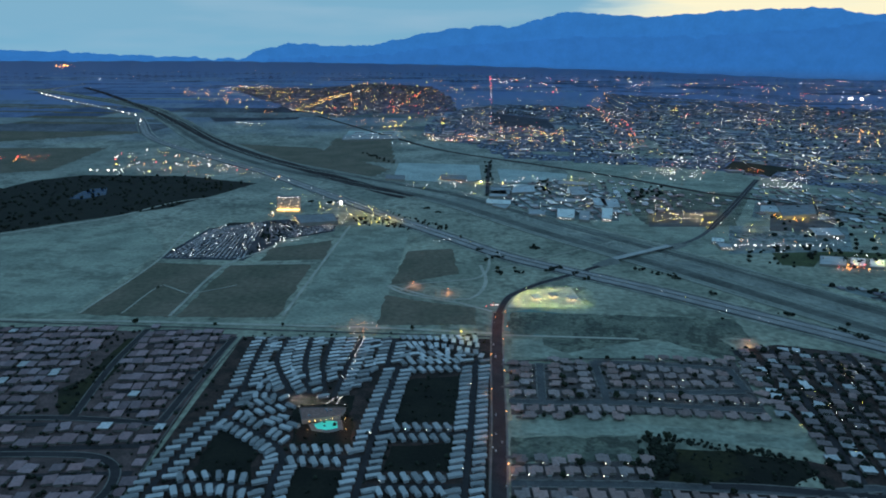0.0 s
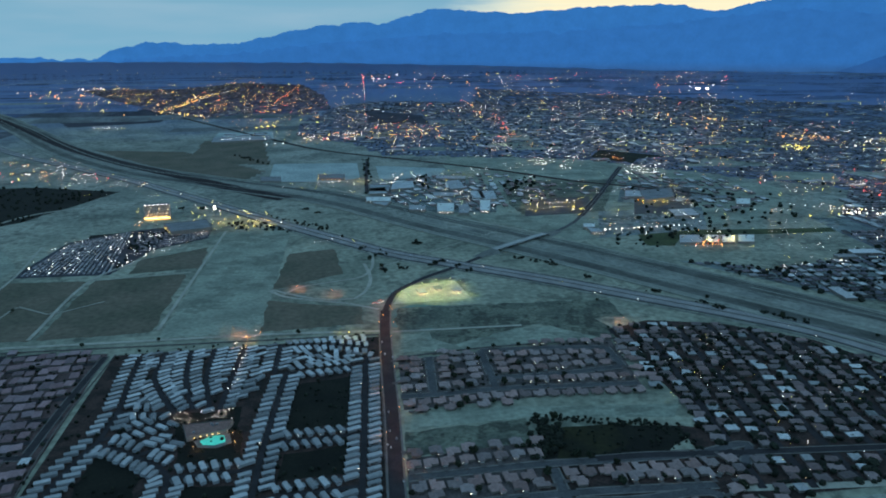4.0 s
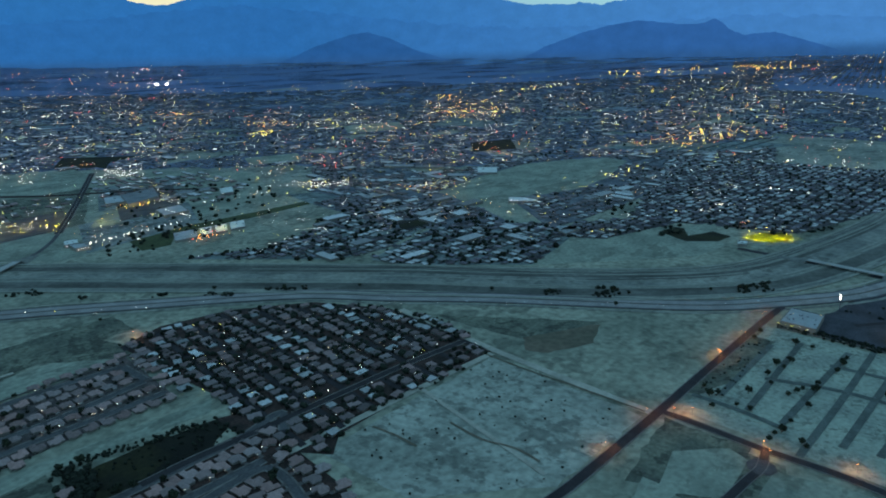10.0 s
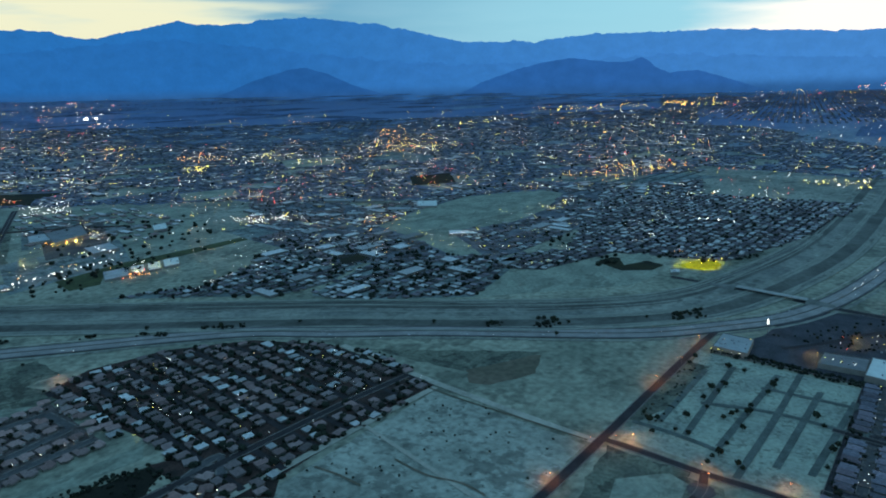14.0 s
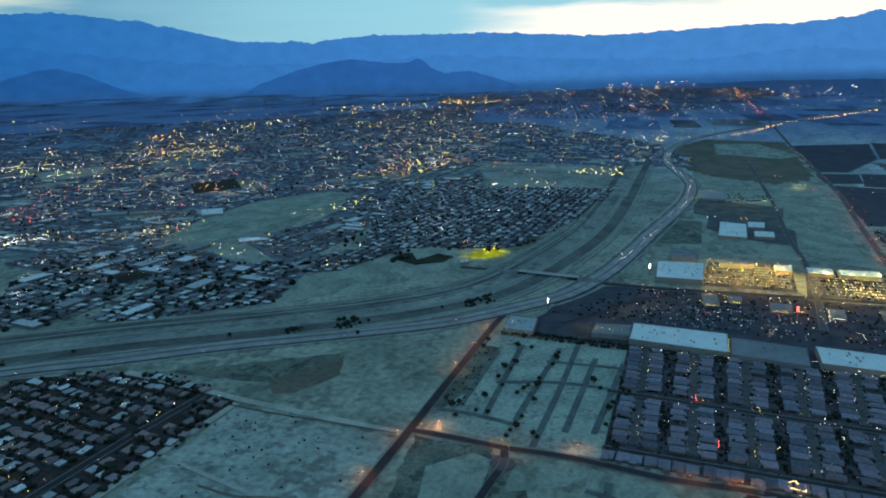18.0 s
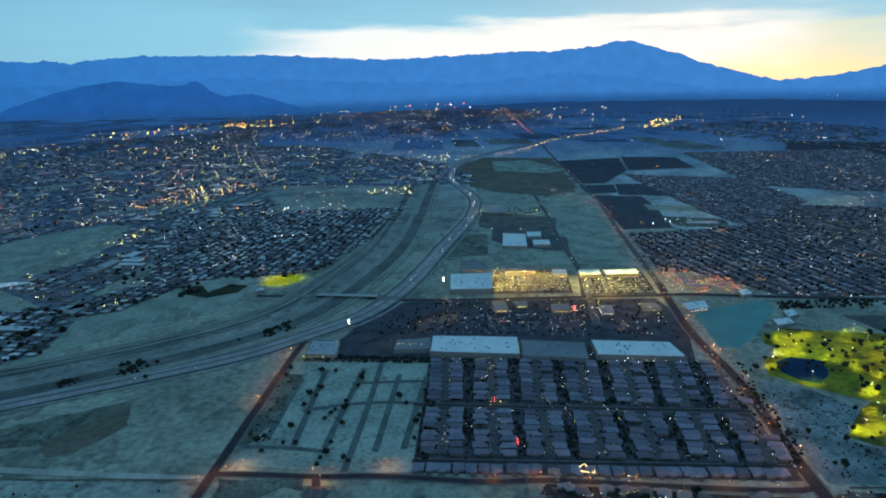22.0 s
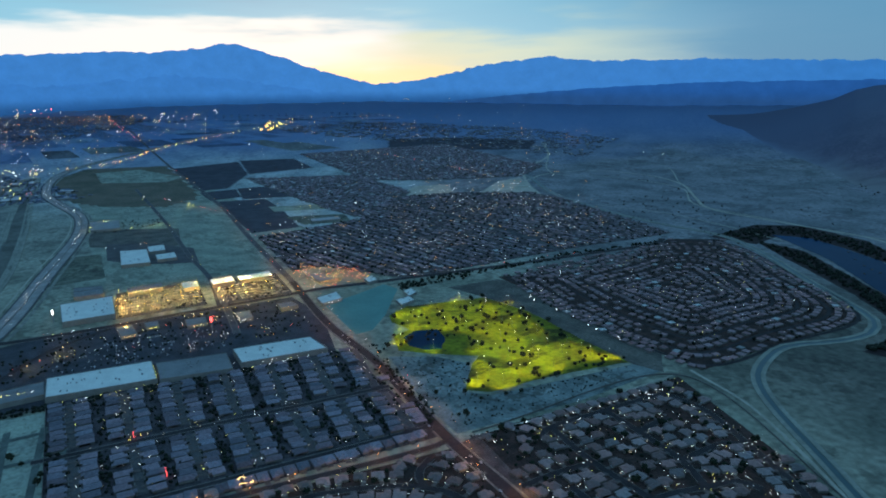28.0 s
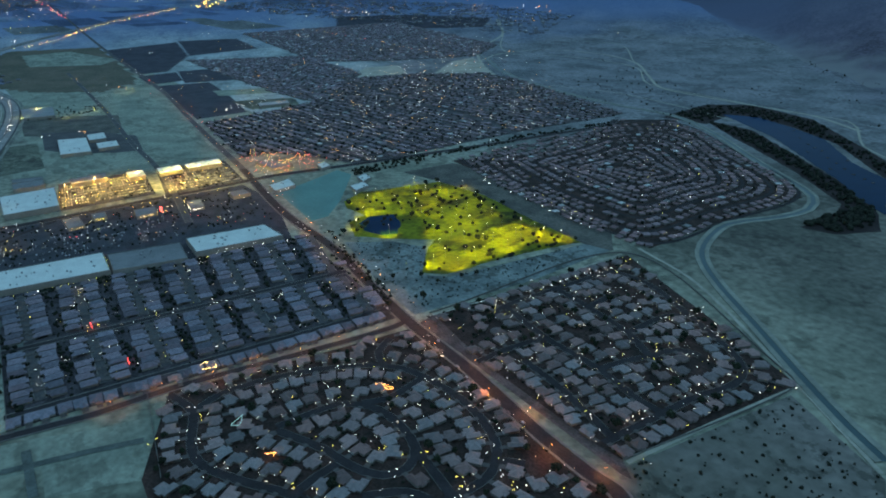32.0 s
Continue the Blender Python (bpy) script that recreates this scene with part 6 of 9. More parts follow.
reserve([(2735, 2217), (2803, 1916), (3028, 1998), (3084, 2336)], DUST, "pale bare lot in the town")
reserve([(2439, 1263), (2616, 815), (2951, 535), (2977, 728), (2618, 1083)], DUST, "long open strip in the town")
fill("workshops", [(1036, 2279), (1210, 2223), (1328, 2010), (1294, 1769), (1069, 1627), (970, 1799), (915, 1987)], -8, 54, 34, "flat-roofed workshops and yards", (18, 28), 0.5, 0.5, 0.5, "wwyg", streets=False, trees=0.6, flat=0.9)
fill("workshops", [(462, 2395), (632, 2283), (748, 2060), (639, 1820), (471, 1800), (350, 1898)], -8, 54, 32, "flat-roofed workshops and yards", (16, 28), 0.5, 0.5, 0.5, "wwyg", streets=False, trees=0.6, flat=0.9)
fill("town", [(2366, 1011), (2674, 1016), (3128, 676), (2565, 543), (2359, 729), (2213, 905)], -8, 54, 19, "low town houses among trees", (12, 15), 0.25, 0.25, 0.1, "wwwyodd", trees=0.7, roof=TOWN_ROOF, ground=TOWN_GROUND)
fill("town", [(712, 1250), (867, 1158), (1068, 1198), (1330, 1322), (1387, 1033), (1013, 943), (901, 979)], -8, 54, 18, "low town houses among trees", (12, 15), 0.5, 0.45, 0.1, "wwwyodd", trees=0.7, roof=OLD_TOWN_ROOF, ground=DUST)
fill("town", [(939, 920), (1171, 966), (1300, 934), (1363, 678), (1195, 651), (1095, 641), (952, 841)], -8, 54, 18, "low town houses among trees", (12, 15), 0.5, 0.45, 0.12, "wwwyodd", trees=0.7, roof=OLD_TOWN_ROOF, ground=DUST)
fill("trailer_district", [(1287, 716), (1434, 706), (1533, 630), (2456, 860), (2543, 46), (1932, 155), (1609, 277), (1580, 412), (1557, 521), (1335, 605)], -8, 42, 14, "dense low houses beside the wash", (9, 14), 0.4, 0.42, 0.06, "wwwwydd", trees=0.6, roof=OLD_TOWN_ROOF, ground=DARK_TOWN)


def rings(poly, core, step, lot, label, share, pale=0.05):
    """Homes on streets that bend one inside the other round a core."""
    reach = sum(math.hypot(x - core[0], y - core[1]) for x, y in poly) / len(poly)
    homes, ways, green = Pile(), Pile(), Pile()
    k, s = 0, 1 - 0.3 * step / reach
    while s > 0.02:
        ring = [(core[0] + (x - core[0]) * s + 26 * noise.noise((x * 0.011, s * 3.0, 1.0)), core[1] + (y - core[1]) * s + 26 * noise.noise((y * 0.011, s * 3.0, 5.0))) for x, y in poly]
        line = curve(ring + ring[:1], 5.0)
        nn = normals(line)
        if k % 3 == 1:
            strip(ways, line, 3.4, -3.4, 0.75)
        else:
            run = 0.0
            for i in range(1, len(line)):
                run += math.dist(line[i], line[i - 1])
                if run < lot:
                    continue
                run = 0.0
                x, y = line[i][0] + rng.uniform(-2, 2), line[i][1] + rng.uniform(-2, 2)
                if rng.random() < 0.12 or not inside(x, y, poly) or not free(x, y, lot * 0.78) or blocked(x, y, 5):
                    continue
                take(x, y)
                heading = math.degrees(math.atan2(nn[i][1], nn[i][0])) + 90 + rng.gauss(0, 5)
                stuff_house(homes, x, y, heading, rng.uniform(9.5, 12.5), rng.uniform(9, 12), rng.uniform(2.8, 3.5), rng.uniform(1.4, 2.3), 2 if rng.random() < pale else 1)
                if rng.random() < share:
                    LIGHTS[rng.choice("wwwwyd")].append((x + rng.uniform(-7, 7), y + rng.uniform(-7, 7), 4.0, rng.choice((0.42, 0.5, 0.55, 0.6, 0.8))))
                if rng.random() < 0.7:
                    green.add(*clump(rng, x + rng.uniform(-9, 9), y + rng.uniform(-9, 9), rng.uniform(1.8, 3.5), rng.uniform(1.8, 4.0)))
        k += 1
        s -= (step * 0.62 if k % 3 else step * 0.8) / reach
    homes.make("houses", [STUCCO_STUFF, TILE_STUFF, PALE_ROOF_STUFF], label, "house")
    ways.make("district_street", [ASPHALT], "streets curving one inside the other", "road", kind="structure")
    green.make("garden_trees", [LEAF_STUFF], "dark garden trees among the houses", "tree")


rings([(1206, -943), (1223, -1293), (1245, -1559), (1149, -1670), (827, -1487), (589, -1308), (591, -1044), (601, -855), (714, -839), (925, -863)], (907, -1190), 25, 15, "close-set tract houses on bending streets by the canal", 0.8)
fill("west_tract", [(1315, -752), (1323, -981), (1323, -1264), (1297, -1640), (1600, -1722), (1980, -1838), (2177, -1855), (2301, -1690), (2365, -1595), (2440, -1330), (2585, -1398), (2077, -1032)] + [(2056, -936), (2005, -768), (1994, -625), (1542, -563), (1545, -636), (1401, -716)], 6, 54, 16, "wide tract of low grey-roofed houses", (11, 14), 0.5, 0.06, 0.06, "wwwdod", trees=0.75, roof=TRACT_ROOF, ground=DARK_TOWN)
fill("far_tract", [(3435, -1043), (3197, -1548), (2521, -1468), (2077, -1032), (2174, -997), (2561, -996)], 6, 46, 16, "distant tract houses", (12, 15), 0.06, 0.1, 0.08, "wwordd", trees=0.2, streets=False, roof=TRACT_ROOF, ground=DARK_TOWN)
fill("far_tract", [(4576, -1782), (4607, -3005), (2918, -2556), (2629, -2160), (2769, -1767), (2969, -1492)], 6, 50, 18, "distant tract houses", (13, 16), 0.08, 0.1, 0.1, "wwwodd", trees=0.2, streets=False, roof=TRACT_ROOF, ground=DARK_TOWN)
fill("far_town", [(1167, 5247), (2033, 4654), (2932, 3360), (4218, 2964), (5604, 2314), (6832, 1551), (3064, 661), (2342, 1040), (1776, 1468), (1605, 1850), (1110, 2456), (642, 3029)], -8, 62, 24, "distant town roofs", (15, 19), 0.2, 0.2, 0.12, "wwwwyyoorddd", trees=0.5, streets=False, roof=HAZY_ROOF, ground=HAZY_TOWN)
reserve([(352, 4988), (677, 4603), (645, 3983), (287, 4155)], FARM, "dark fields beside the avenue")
fill("far_town", EAST_TOWN, -8, 130, 46, "roofs of a lamp-lit town down the valley", (24, 30), 0.18, 0.2, 0.25, "ooyyrdd", streets=False, trees=0.3, roof=HAZY_ROOF, ground=EAST_GROUND)
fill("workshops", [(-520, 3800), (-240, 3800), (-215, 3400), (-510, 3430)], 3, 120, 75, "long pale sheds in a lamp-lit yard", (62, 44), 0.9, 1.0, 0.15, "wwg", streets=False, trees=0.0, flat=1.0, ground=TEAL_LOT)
fill("far_town", [(98, 5253), (400, 5901), (1211, 5678), (3383, 5348), (1702, 2627), (998, 2592), (269, 2841), (149, 3231), (-109, 3603), (-99, 4327), (4, 4679)], -8, 66, 26, "distant town roofs", (15, 19), 0.18, 0.2, 0.15, "wwwwyodd", trees=0.4, streets=False, roof=HAZY_ROOF, ground=HAZY_TOWN)
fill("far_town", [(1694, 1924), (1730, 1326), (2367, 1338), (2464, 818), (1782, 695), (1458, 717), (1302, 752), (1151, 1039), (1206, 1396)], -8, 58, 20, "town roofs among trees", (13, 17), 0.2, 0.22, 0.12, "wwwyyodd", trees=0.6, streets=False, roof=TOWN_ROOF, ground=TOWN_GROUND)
fill("far_town", [(6208, 1753), (5780, 878), (4454, -18), (3192, -355), (3180, 92), (3265, 738), (3463, 1004)], -8, 62, 22, "distant town roofs", (14, 18), 0.12, 0.2, 0.12, "wwwyodd", trees=0.5, streets=False, roof=HAZY_ROOF, ground=HAZY_TOWN)

fill("far_town", [(1734, 7644), (4153, 4749), (8749, 2004), (6832, 1551), (5604, 2314), (4218, 2964), (2957, 3388), (1178, 5292)], -8, 150, 80, "roofs at the far edge of the town", (32, 40), 0.3, 0.3, 0.35, "wyyodd", streets=False, trees=0.8, tall=1.0, roof=HAZY_ROOF, ground=HAZY_TOWN)
fill("far_town", [(13476, 3738), (16626, 1289), (16367, -2440), (12516, -2270), (7517, -512), (6195, 506), (6774, 1908)], 6, 110, 48, "roofs of a far town by the freeway", (22, 28), 0.10, 0.25, 0.72, "wyoodd", streets=False, trees=0.06, roof=HAZY_ROOF)
fill("far_town", [(8295, -2789), (9045, -4576), (6021, -4988), (4140, -4468), (3123, -3064), (4527, -2999), (6029, -2759)], 6, 100, 44, "roofs of a far tract under the hills", (20, 26), 0.08, 0.25, 0.70, "wood", streets=False, trees=0.06, roof=HAZY_ROOF)
fill("workshops", [(162, 2233), (413, 2306), (543, 2072), (456, 1752), (265, 1791), (143, 1950)], 12, 46, 34, "workshop sheds and depots", (18, 26), 0.5, 0.6, 0.45, "wwg", streets=False, trees=0.3, flat=0.9)
fill("workshops", [(967, 2081), (1224, 2057), (1018, 1734), (834, 1804)], 12, 60, 40, "flat-roofed public buildings", (20, 30), 0.4, 0.5, 0.5, "woy", streets=False, trees=0.4, flat=0.9)
fill("workshops", [(1197, 1533), (1567, 1530), (1895, 1322), (1710, 1111), (1470, 1214), (1299, 1358)], -8, 52, 30, "flat-roofed warehouses beside the tracks", (16, 28), 0.4, 0.5, 0.35, "wyo", streets=False, trees=0.4, flat=0.8)
fill("workshops", [(593, 2183), (907, 2105), (814, 1915), (570, 1967)], 12, 60, 40, "scattered sheds by the railway", (16, 24), 0.2, 0.4, 0.75, "w", streets=False, trees=0.6, flat=0.8)

# ---- stores, casino, fuel station ----
def store(quad, h, label, roof=None, units=8, name="store", signs=()):
    """A flat-roofed building on a four-cornered plan: walls, parapet, roof, rooftop units, lit signs along a side."""
    cx, cy = sum(p[0] for p in quad) / 4, sum(p[1] for p in quad) / 4
    top = tagged(new(name), label, "building")
    top.location = (cx, cy, 0.4)
    q = [(x - cx, y - cy) for x, y in quad]
    if sum(q[i - 1][0] * q[i][1] - q[i][0] * q[i - 1][1] for i in range(4)) < 0:
        q.reverse()
    ring = lambda k, z: [(x * k, y * k, z) for x, y in q]
    side = [(i, (i + 1) % 4, (i + 1) % 4 + 4, i + 4) for i in range(4)]
    shell = part("wall", ring(1, 0) + ring(1, h + 0.9), side, TILT_WALL, top)
    part("parapet", ring(1, h + 0.9) + ring(0.985, h + 0.9) + ring(0.985, h), side + [tuple(i + 4 for i in f) for f in side], CONCRETE, top)
    cover = part("roof", ring(0.986, h), [(0, 1, 2, 3)], roof or FLAT_ROOF, top)
    at = lambda u, v: [q[0][c] * (1 - u) * (1 - v) + q[1][c] * u * (1 - v) + q[2][c] * u * v + q[3][c] * (1 - u) * v for c in (0, 1)]
    for k in range(units):
        x, y = at(rng.uniform(0.08, 0.92), rng.uniform(0.15, 0.85))
        w = rng.uniform(0.9, 1.8)
        part("rooftop_unit", *box(x - w, y - w * 0.7, h, x + w, y + w * 0.7, h + 1.7), STEEL, cover)
    for edge, mat in signs:
        a, b = q[edge], q[(edge + 1) % 4]
        for t in (0.2, 0.35, 0.5, 0.65, 0.8):
            x, y = a[0] + (b[0] - a[0]) * t, a[1] + (b[1] - a[1]) * t
            part("wall_lamp", *globe(x * 1.01, y * 1.01, h * 0.6, 0.6), mat, shell, "lit wall lamp")
    return top


def building_at(quad, h, label, roof, units, signs):
    store(quad, h, label, roof, units, signs=signs)


building_at([(1126, -19), (1109, -164), (1028, -157), (1050, -12)], 9, "long white-roofed store with rooftop units", FLAT_ROOF, 16, ((1, YELLOW_L), (2, WHITE_L)))
building_at([(1085, -285), (1066, -413), (999, -416), (1017, -279)], 9, "long low white-roofed store", FLAT_ROOF, 14, ((1, WHITE_L), (2, WHITE_L)))
building_at([(1532, -69), (1536, -166), (1400, -153), (1402, -62)], 10, "large white-roofed home-supply store", FLAT_ROOF, 20, ())
building_at([(1629, -101), (1625, -159), (1576, -154), (1580, -98)], 7, "long dark garden-centre shed", GREY_ROOF, 2, ())
building_at([(1119, 187), (1114, 140), (1049, 139), (1054, 189)], 8, "square grey-roofed cinema with corner lamps", SHED_ROOF, 10, ((2, YELLOW_L),))
building_at([(1100, -168), (1079, -273), (1007, -263), (1028, -160)], 7, "long low grey-roofed store", GREY_ROOF, 8, ())
building_at([(1116, 42), (1121, -16), (1068, -13), (1067, 47)], 7, "low grey-roofed shop row", GREY_ROOF, 5, ((2, YELLOW_L),))
building_at([(1293, -435), (1289, -466), (1258, -467), (1256, -431)], 6, "small shop with a lit front", GREY_ROOF, 3, ((2, WHITE_L),))
building_at([(1284, -350), (1283, -376), (1236, -368), (1237, -344)], 6, "restaurant edged with lamps", GREY_ROOF, 3, ((0, WHITE_L), (2, WARM_L), (3, WHITE_L)))
building_at([(1298, -258), (1293, -294), (1256, -288), (1255, -252)], 6, "small restaurant with lamps", GREY_ROOF, 2, ((0, WARM_L),))
building_at([(1328, -191), (1324, -214), (1294, -211), (1294, -189)], 5, "small drive-in kiosk with lamps", GREY_ROOF, 2, ((0, YELLOW_L),))
building_at([(1328, -143), (1327, -170), (1271, -170), (1268, -143)], 5, "small fuel kiosk with lamps", GREY_ROOF, 2, ((0, WARM_L), (2, YELLOW_L)))
building_at([(2014, -321), (2015, -365), (1940, -354), (1939, -312)], 7, "plain white-roofed workshop hall", FLAT_ROOF, 3, ())
building_at([(1898, -320), (1897, -368), (1830, -360), (1831, -312)], 7, "plain white-roofed workshop hall", FLAT_ROOF, 3, ())
building_at([(1562, -310), (1562, -344), (1510, -337), (1510, -305)], 8, "white-roofed row of shops", FLAT_ROOF, 4, ((2, YELLOW_L),))
building_at([(1552, -371), (1554, -421), (1507, -414), (1505, -365)], 8, "white-roofed row of shops", FLAT_ROOF, 4, ((2, YELLOW_L),))
building_at([(1547, -430), (1550, -509), (1503, -500), (1505, -426)], 8, "white-roofed row of shops", FLAT_ROOF, 5, ((2, YELLOW_L),))
building_at([(1586, -202), (1590, -274), (1547, -269), (1543, -199)], 8, "shop row with glowing fronts", GREY_ROOF, 5, ((2, YELLOW_L),))
building_at([(1075, -380), (1072, -408), (1020, -421), (1027, -383)], 6, "garden shop with lit stripes on its roof", FLAT_ROOF, 3, ((2, WARM_L),))
building_at([(1283, -516), (1300, -568), (1250, -559), (1238, -510)], 6, "fuel station canopy by the avenue", FLAT_ROOF, 2, ((0, WHITE_L), (2, GREEN_L)))
building_at([(1225, -688), (1234, -713), (1201, -708), (1186, -680)], 5, "small white-roofed club hall", FLAT_ROOF, 2, ())
building_at([(1178, -644), (1186, -680), (1155, -675), (1142, -637)], 5, "low white-roofed golf clubhouse", FLAT_ROOF, 2, ((2, WHITE_L),))
building_at([(1362, -664), (1373, -690), (1334, -685), (1324, -658)], 6, "small white-roofed corner shop", FLAT_ROOF, 2, ())
building_at([(1472, -566), (1445, -609), (1397, -624), (1394, -574)], 6, "restaurant row with orange lamps", GREY_ROOF, 3, ((0, ORANGE_L), (1, WARM_L), (2, WARM_L)))
building_at([(1997, -248), (1978, -313), (1809, -292), (1820, -225)], 8, "white hall with yard lamps along its front", FLAT_ROOF, 6, ((2, WHITE_L),))
building_at([(2549, -234), (2526, -323), (2361, -303), (2373, -220)], 6, "low pale depot hall ringed by trees", SHED_ROOF, 3, ())
building_at([(1668, -105), (1651, -161), (1585, -157), (1604, -101)], 6, "long dark metal shed by the freeway", GREY_ROOF, 2, ())
building_at([(2152, -858), (2137, -957), (2083, -941), (2099, -844)], 5, "long white shed with lamps", SHED_ROOF, 2, ((2, WHITE_L),))
building_at([(463, 1994), (514, 1996), (494, 1872), (452, 1870)], 7, "blue-white roofed workshop hall", SHED_ROOF, 4, ((2, WHITE_L),))
building_at([(401, 2187), (447, 2189), (438, 2051), (388, 2040)], 7, "wide white-roofed workshop hall", SHED_ROOF, 4, ())
building_at([(224, 2179), (294, 2201), (285, 2088), (208, 2068)], 7, "plain white-roofed depot hall", SHED_ROOF, 3, ((2, WHITE_L),))
building_at([(146, 2106), (195, 2117), (192, 2020), (137, 2018)], 6, "white-roofed depot with yard lamps", SHED_ROOF, 3, ((2, WHITE_L),))
building_at([(156, 1943), (194, 1914), (172, 1855), (136, 1897)], 5, "row of small white sheds", SHED_ROOF, 0, ())
building_at([(625, 1524), (650, 1505), (648, 1468), (619, 1476)], 6, "small white-roofed office building", SHED_ROOF, 2, ((0, WHITE_L),))
building_at([(946, 1907), (1064, 1934), (1004, 1803), (898, 1773)], 8, "wide grey-roofed school hall", GREY_ROOF, 5, ((2, WARM_L),))
building_at([(-519, 3613), (-262, 3739), (-224, 3390), (-492, 3327)], 9, "wide white packing sheds", SHED_ROOF, 5, ())
building_at([(1320, 708), (1386, 704), (1368, 674), (1308, 682)], 6, "long low white-roofed hall", SHED_ROOF, 2, ())
building_at([(440, 2007), (477, 2001), (463, 1892), (427, 1899)], 7, "wide white-roofed workshop hall", SHED_ROOF, 3, ())
building_at([(909, 1659), (980, 1661), (957, 1582), (889, 1582)], 7, "pale flat-roofed public building", SHED_ROOF, 3, ((2, WHITE_L),))
building_at([(142, 2061), (201, 2048), (212, 2155), (151, 2169)], 6, "white-roofed workshop beside the depots", SHED_ROOF, 3, ())
building_at([(226, 2162), (289, 2148), (297, 2205), (232, 2220)], 6, "low row of shops under white roofs", FLAT_ROOF, 3, ((0, WHITE_L),))
building_at([(376, 2229), (472, 2207), (485, 2269), (387, 2291)], 6, "low depot shed with yellow lamps", SHED_ROOF, 3, ((0, YELLOW_L),))
building_at([(379, 2071), (416, 2063), (438, 2174), (400, 2182)], 6, "white-roofed hall in an industrial yard", FLAT_ROOF, 3, ((0, WHITE_L),))
building_at([(321, 1954), (381, 1941), (392, 1997), (330, 2011)], 6, "long workshop shed with a pale roof", SHED_ROOF, 3, ())
building_at([(298, 1752), (342, 1743), (363, 1851), (316, 1861)], 6, "white-roofed storage hall by the yard", FLAT_ROOF, 3, ((0, WHITE_L),))
building_at([(351, 1727), (377, 1721), (402, 1835), (374, 1841)], 6, "pale metal-roofed storage shed", SHED_ROOF, 3, ())
building_at([(412, 1740), (438, 1735), (473, 1872), (444, 1878)], 6, "storage hall under a bright white roof", FLAT_ROOF, 3, ((0, WHITE_L),))
building_at([(227, 1788), (271, 1778), (281, 1840), (235, 1850)], 6, "row of low storage sheds", SHED_ROOF, 3, ())
building_at([(122, 1919), (191, 1904), (197, 1965), (126, 1981)], 6, "long row of white-roofed storage units", FLAT_ROOF, 3, ((0, WHITE_L),))
building_at([(-197, 2296), (-130, 2281), (-134, 2365), (-203, 2380)], 6, "dark low barn by the tracks", GREY_ROOF, 3, ())
building_at([(-11, 2305), (77, 2286), (81, 2371), (-10, 2392)], 6, "low plant building lit by orange lamps", GREY_ROOF, 3, ((0, ORANGE_L), (3, WARM_L)))
building_at([(617, 1523), (644, 1517), (659, 1554), (632, 1560)], 6, "small clinic under a white roof", FLAT_ROOF, 3, ((0, WHITE_L),))
building_at([(1057, 1790), (1150, 1769), (1173, 1805), (1078, 1826)], 4.5, "low school wing under a pale roof", SHED_ROOF, 3, ())
building_at([(1128, 1688), (1165, 1680), (1210, 1748), (1171, 1756)], 6, "white-roofed school gymnasium by the lawn", FLAT_ROOF, 3, ((0, WHITE_L),))
building_at([(868, 1840), (991, 1813), (1035, 1897), (907, 1925)], 6, "wide public hall under a pale roof", SHED_ROOF, 3, ())
building_at([(779, 1357), (828, 1346), (864, 1409), (813, 1420)], 4.5, "school building under a blue-white roof", SHED_ROOF, 3, ())
building_at([(838, 1349), (865, 1343), (900, 1401), (872, 1407)], 4.5, "white-roofed wing of a school", FLAT_ROOF, 3, ())
building_at([(873, 1342), (900, 1336), (937, 1393), (908, 1399)], 4.5, "white-roofed wing of a school", FLAT_ROOF, 3, ())
building_at([(910, 1338), (945, 1331), (983, 1388), (947, 1396)], 4.5, "white-roofed wing of a school", FLAT_ROOF, 3, ())
building_at([(1757, 1490), (1810, 1407), (1844, 1434), (1790, 1518)], 6, "long grey warehouse by the railway", GREY_ROOF, 3, ())
building_at([(1708, 1587), (1762, 1502), (1796, 1530), (1741, 1617)], 6, "long pale warehouse by the railway", SHED_ROOF, 3, ())
building_at([(1789, 1255), (1823, 1202), (1906, 1257), (1870, 1313)], 6, "white-roofed aircraft hangar by the airfield", FLAT_ROOF, 3, ())
building_at([(1573, 1370), (1602, 1325), (1629, 1348), (1600, 1393)], 6, "row of white storage sheds", SHED_ROOF, 3, ())
building_at([(1634, 1341), (1665, 1293), (1701, 1321), (1670, 1370)], 6, "row of white storage sheds", SHED_ROOF, 3, ())
building_at([(1691, 1302), (1730, 1242), (1768, 1269), (1729, 1331)], 6, "row of white storage sheds", SHED_ROOF, 3, ())
building_at([(1326, 714), (1350, 678), (1381, 693), (1355, 730)], 6, "long pale hall among the houses", SHED_ROOF, 3, ())
building_at([(1504, 955), (1546, 891), (1587, 914), (1543, 980)], 6, "white-roofed store with a lit front", FLAT_ROOF, 3, ((0, WHITE_L),))
building_at([(1435, 355), (1446, 339), (1471, 346), (1460, 362)], 6, "small white-roofed field house", FLAT_ROOF, 3, ())
building_at([(-388, 1736), (-290, 1765), (-265, 1678), (-356, 1651)], 9, "low casino hall with an orange-lit front", GREY_ROOF, 6, ((2, ORANGE_L), (3, WARM_L)))


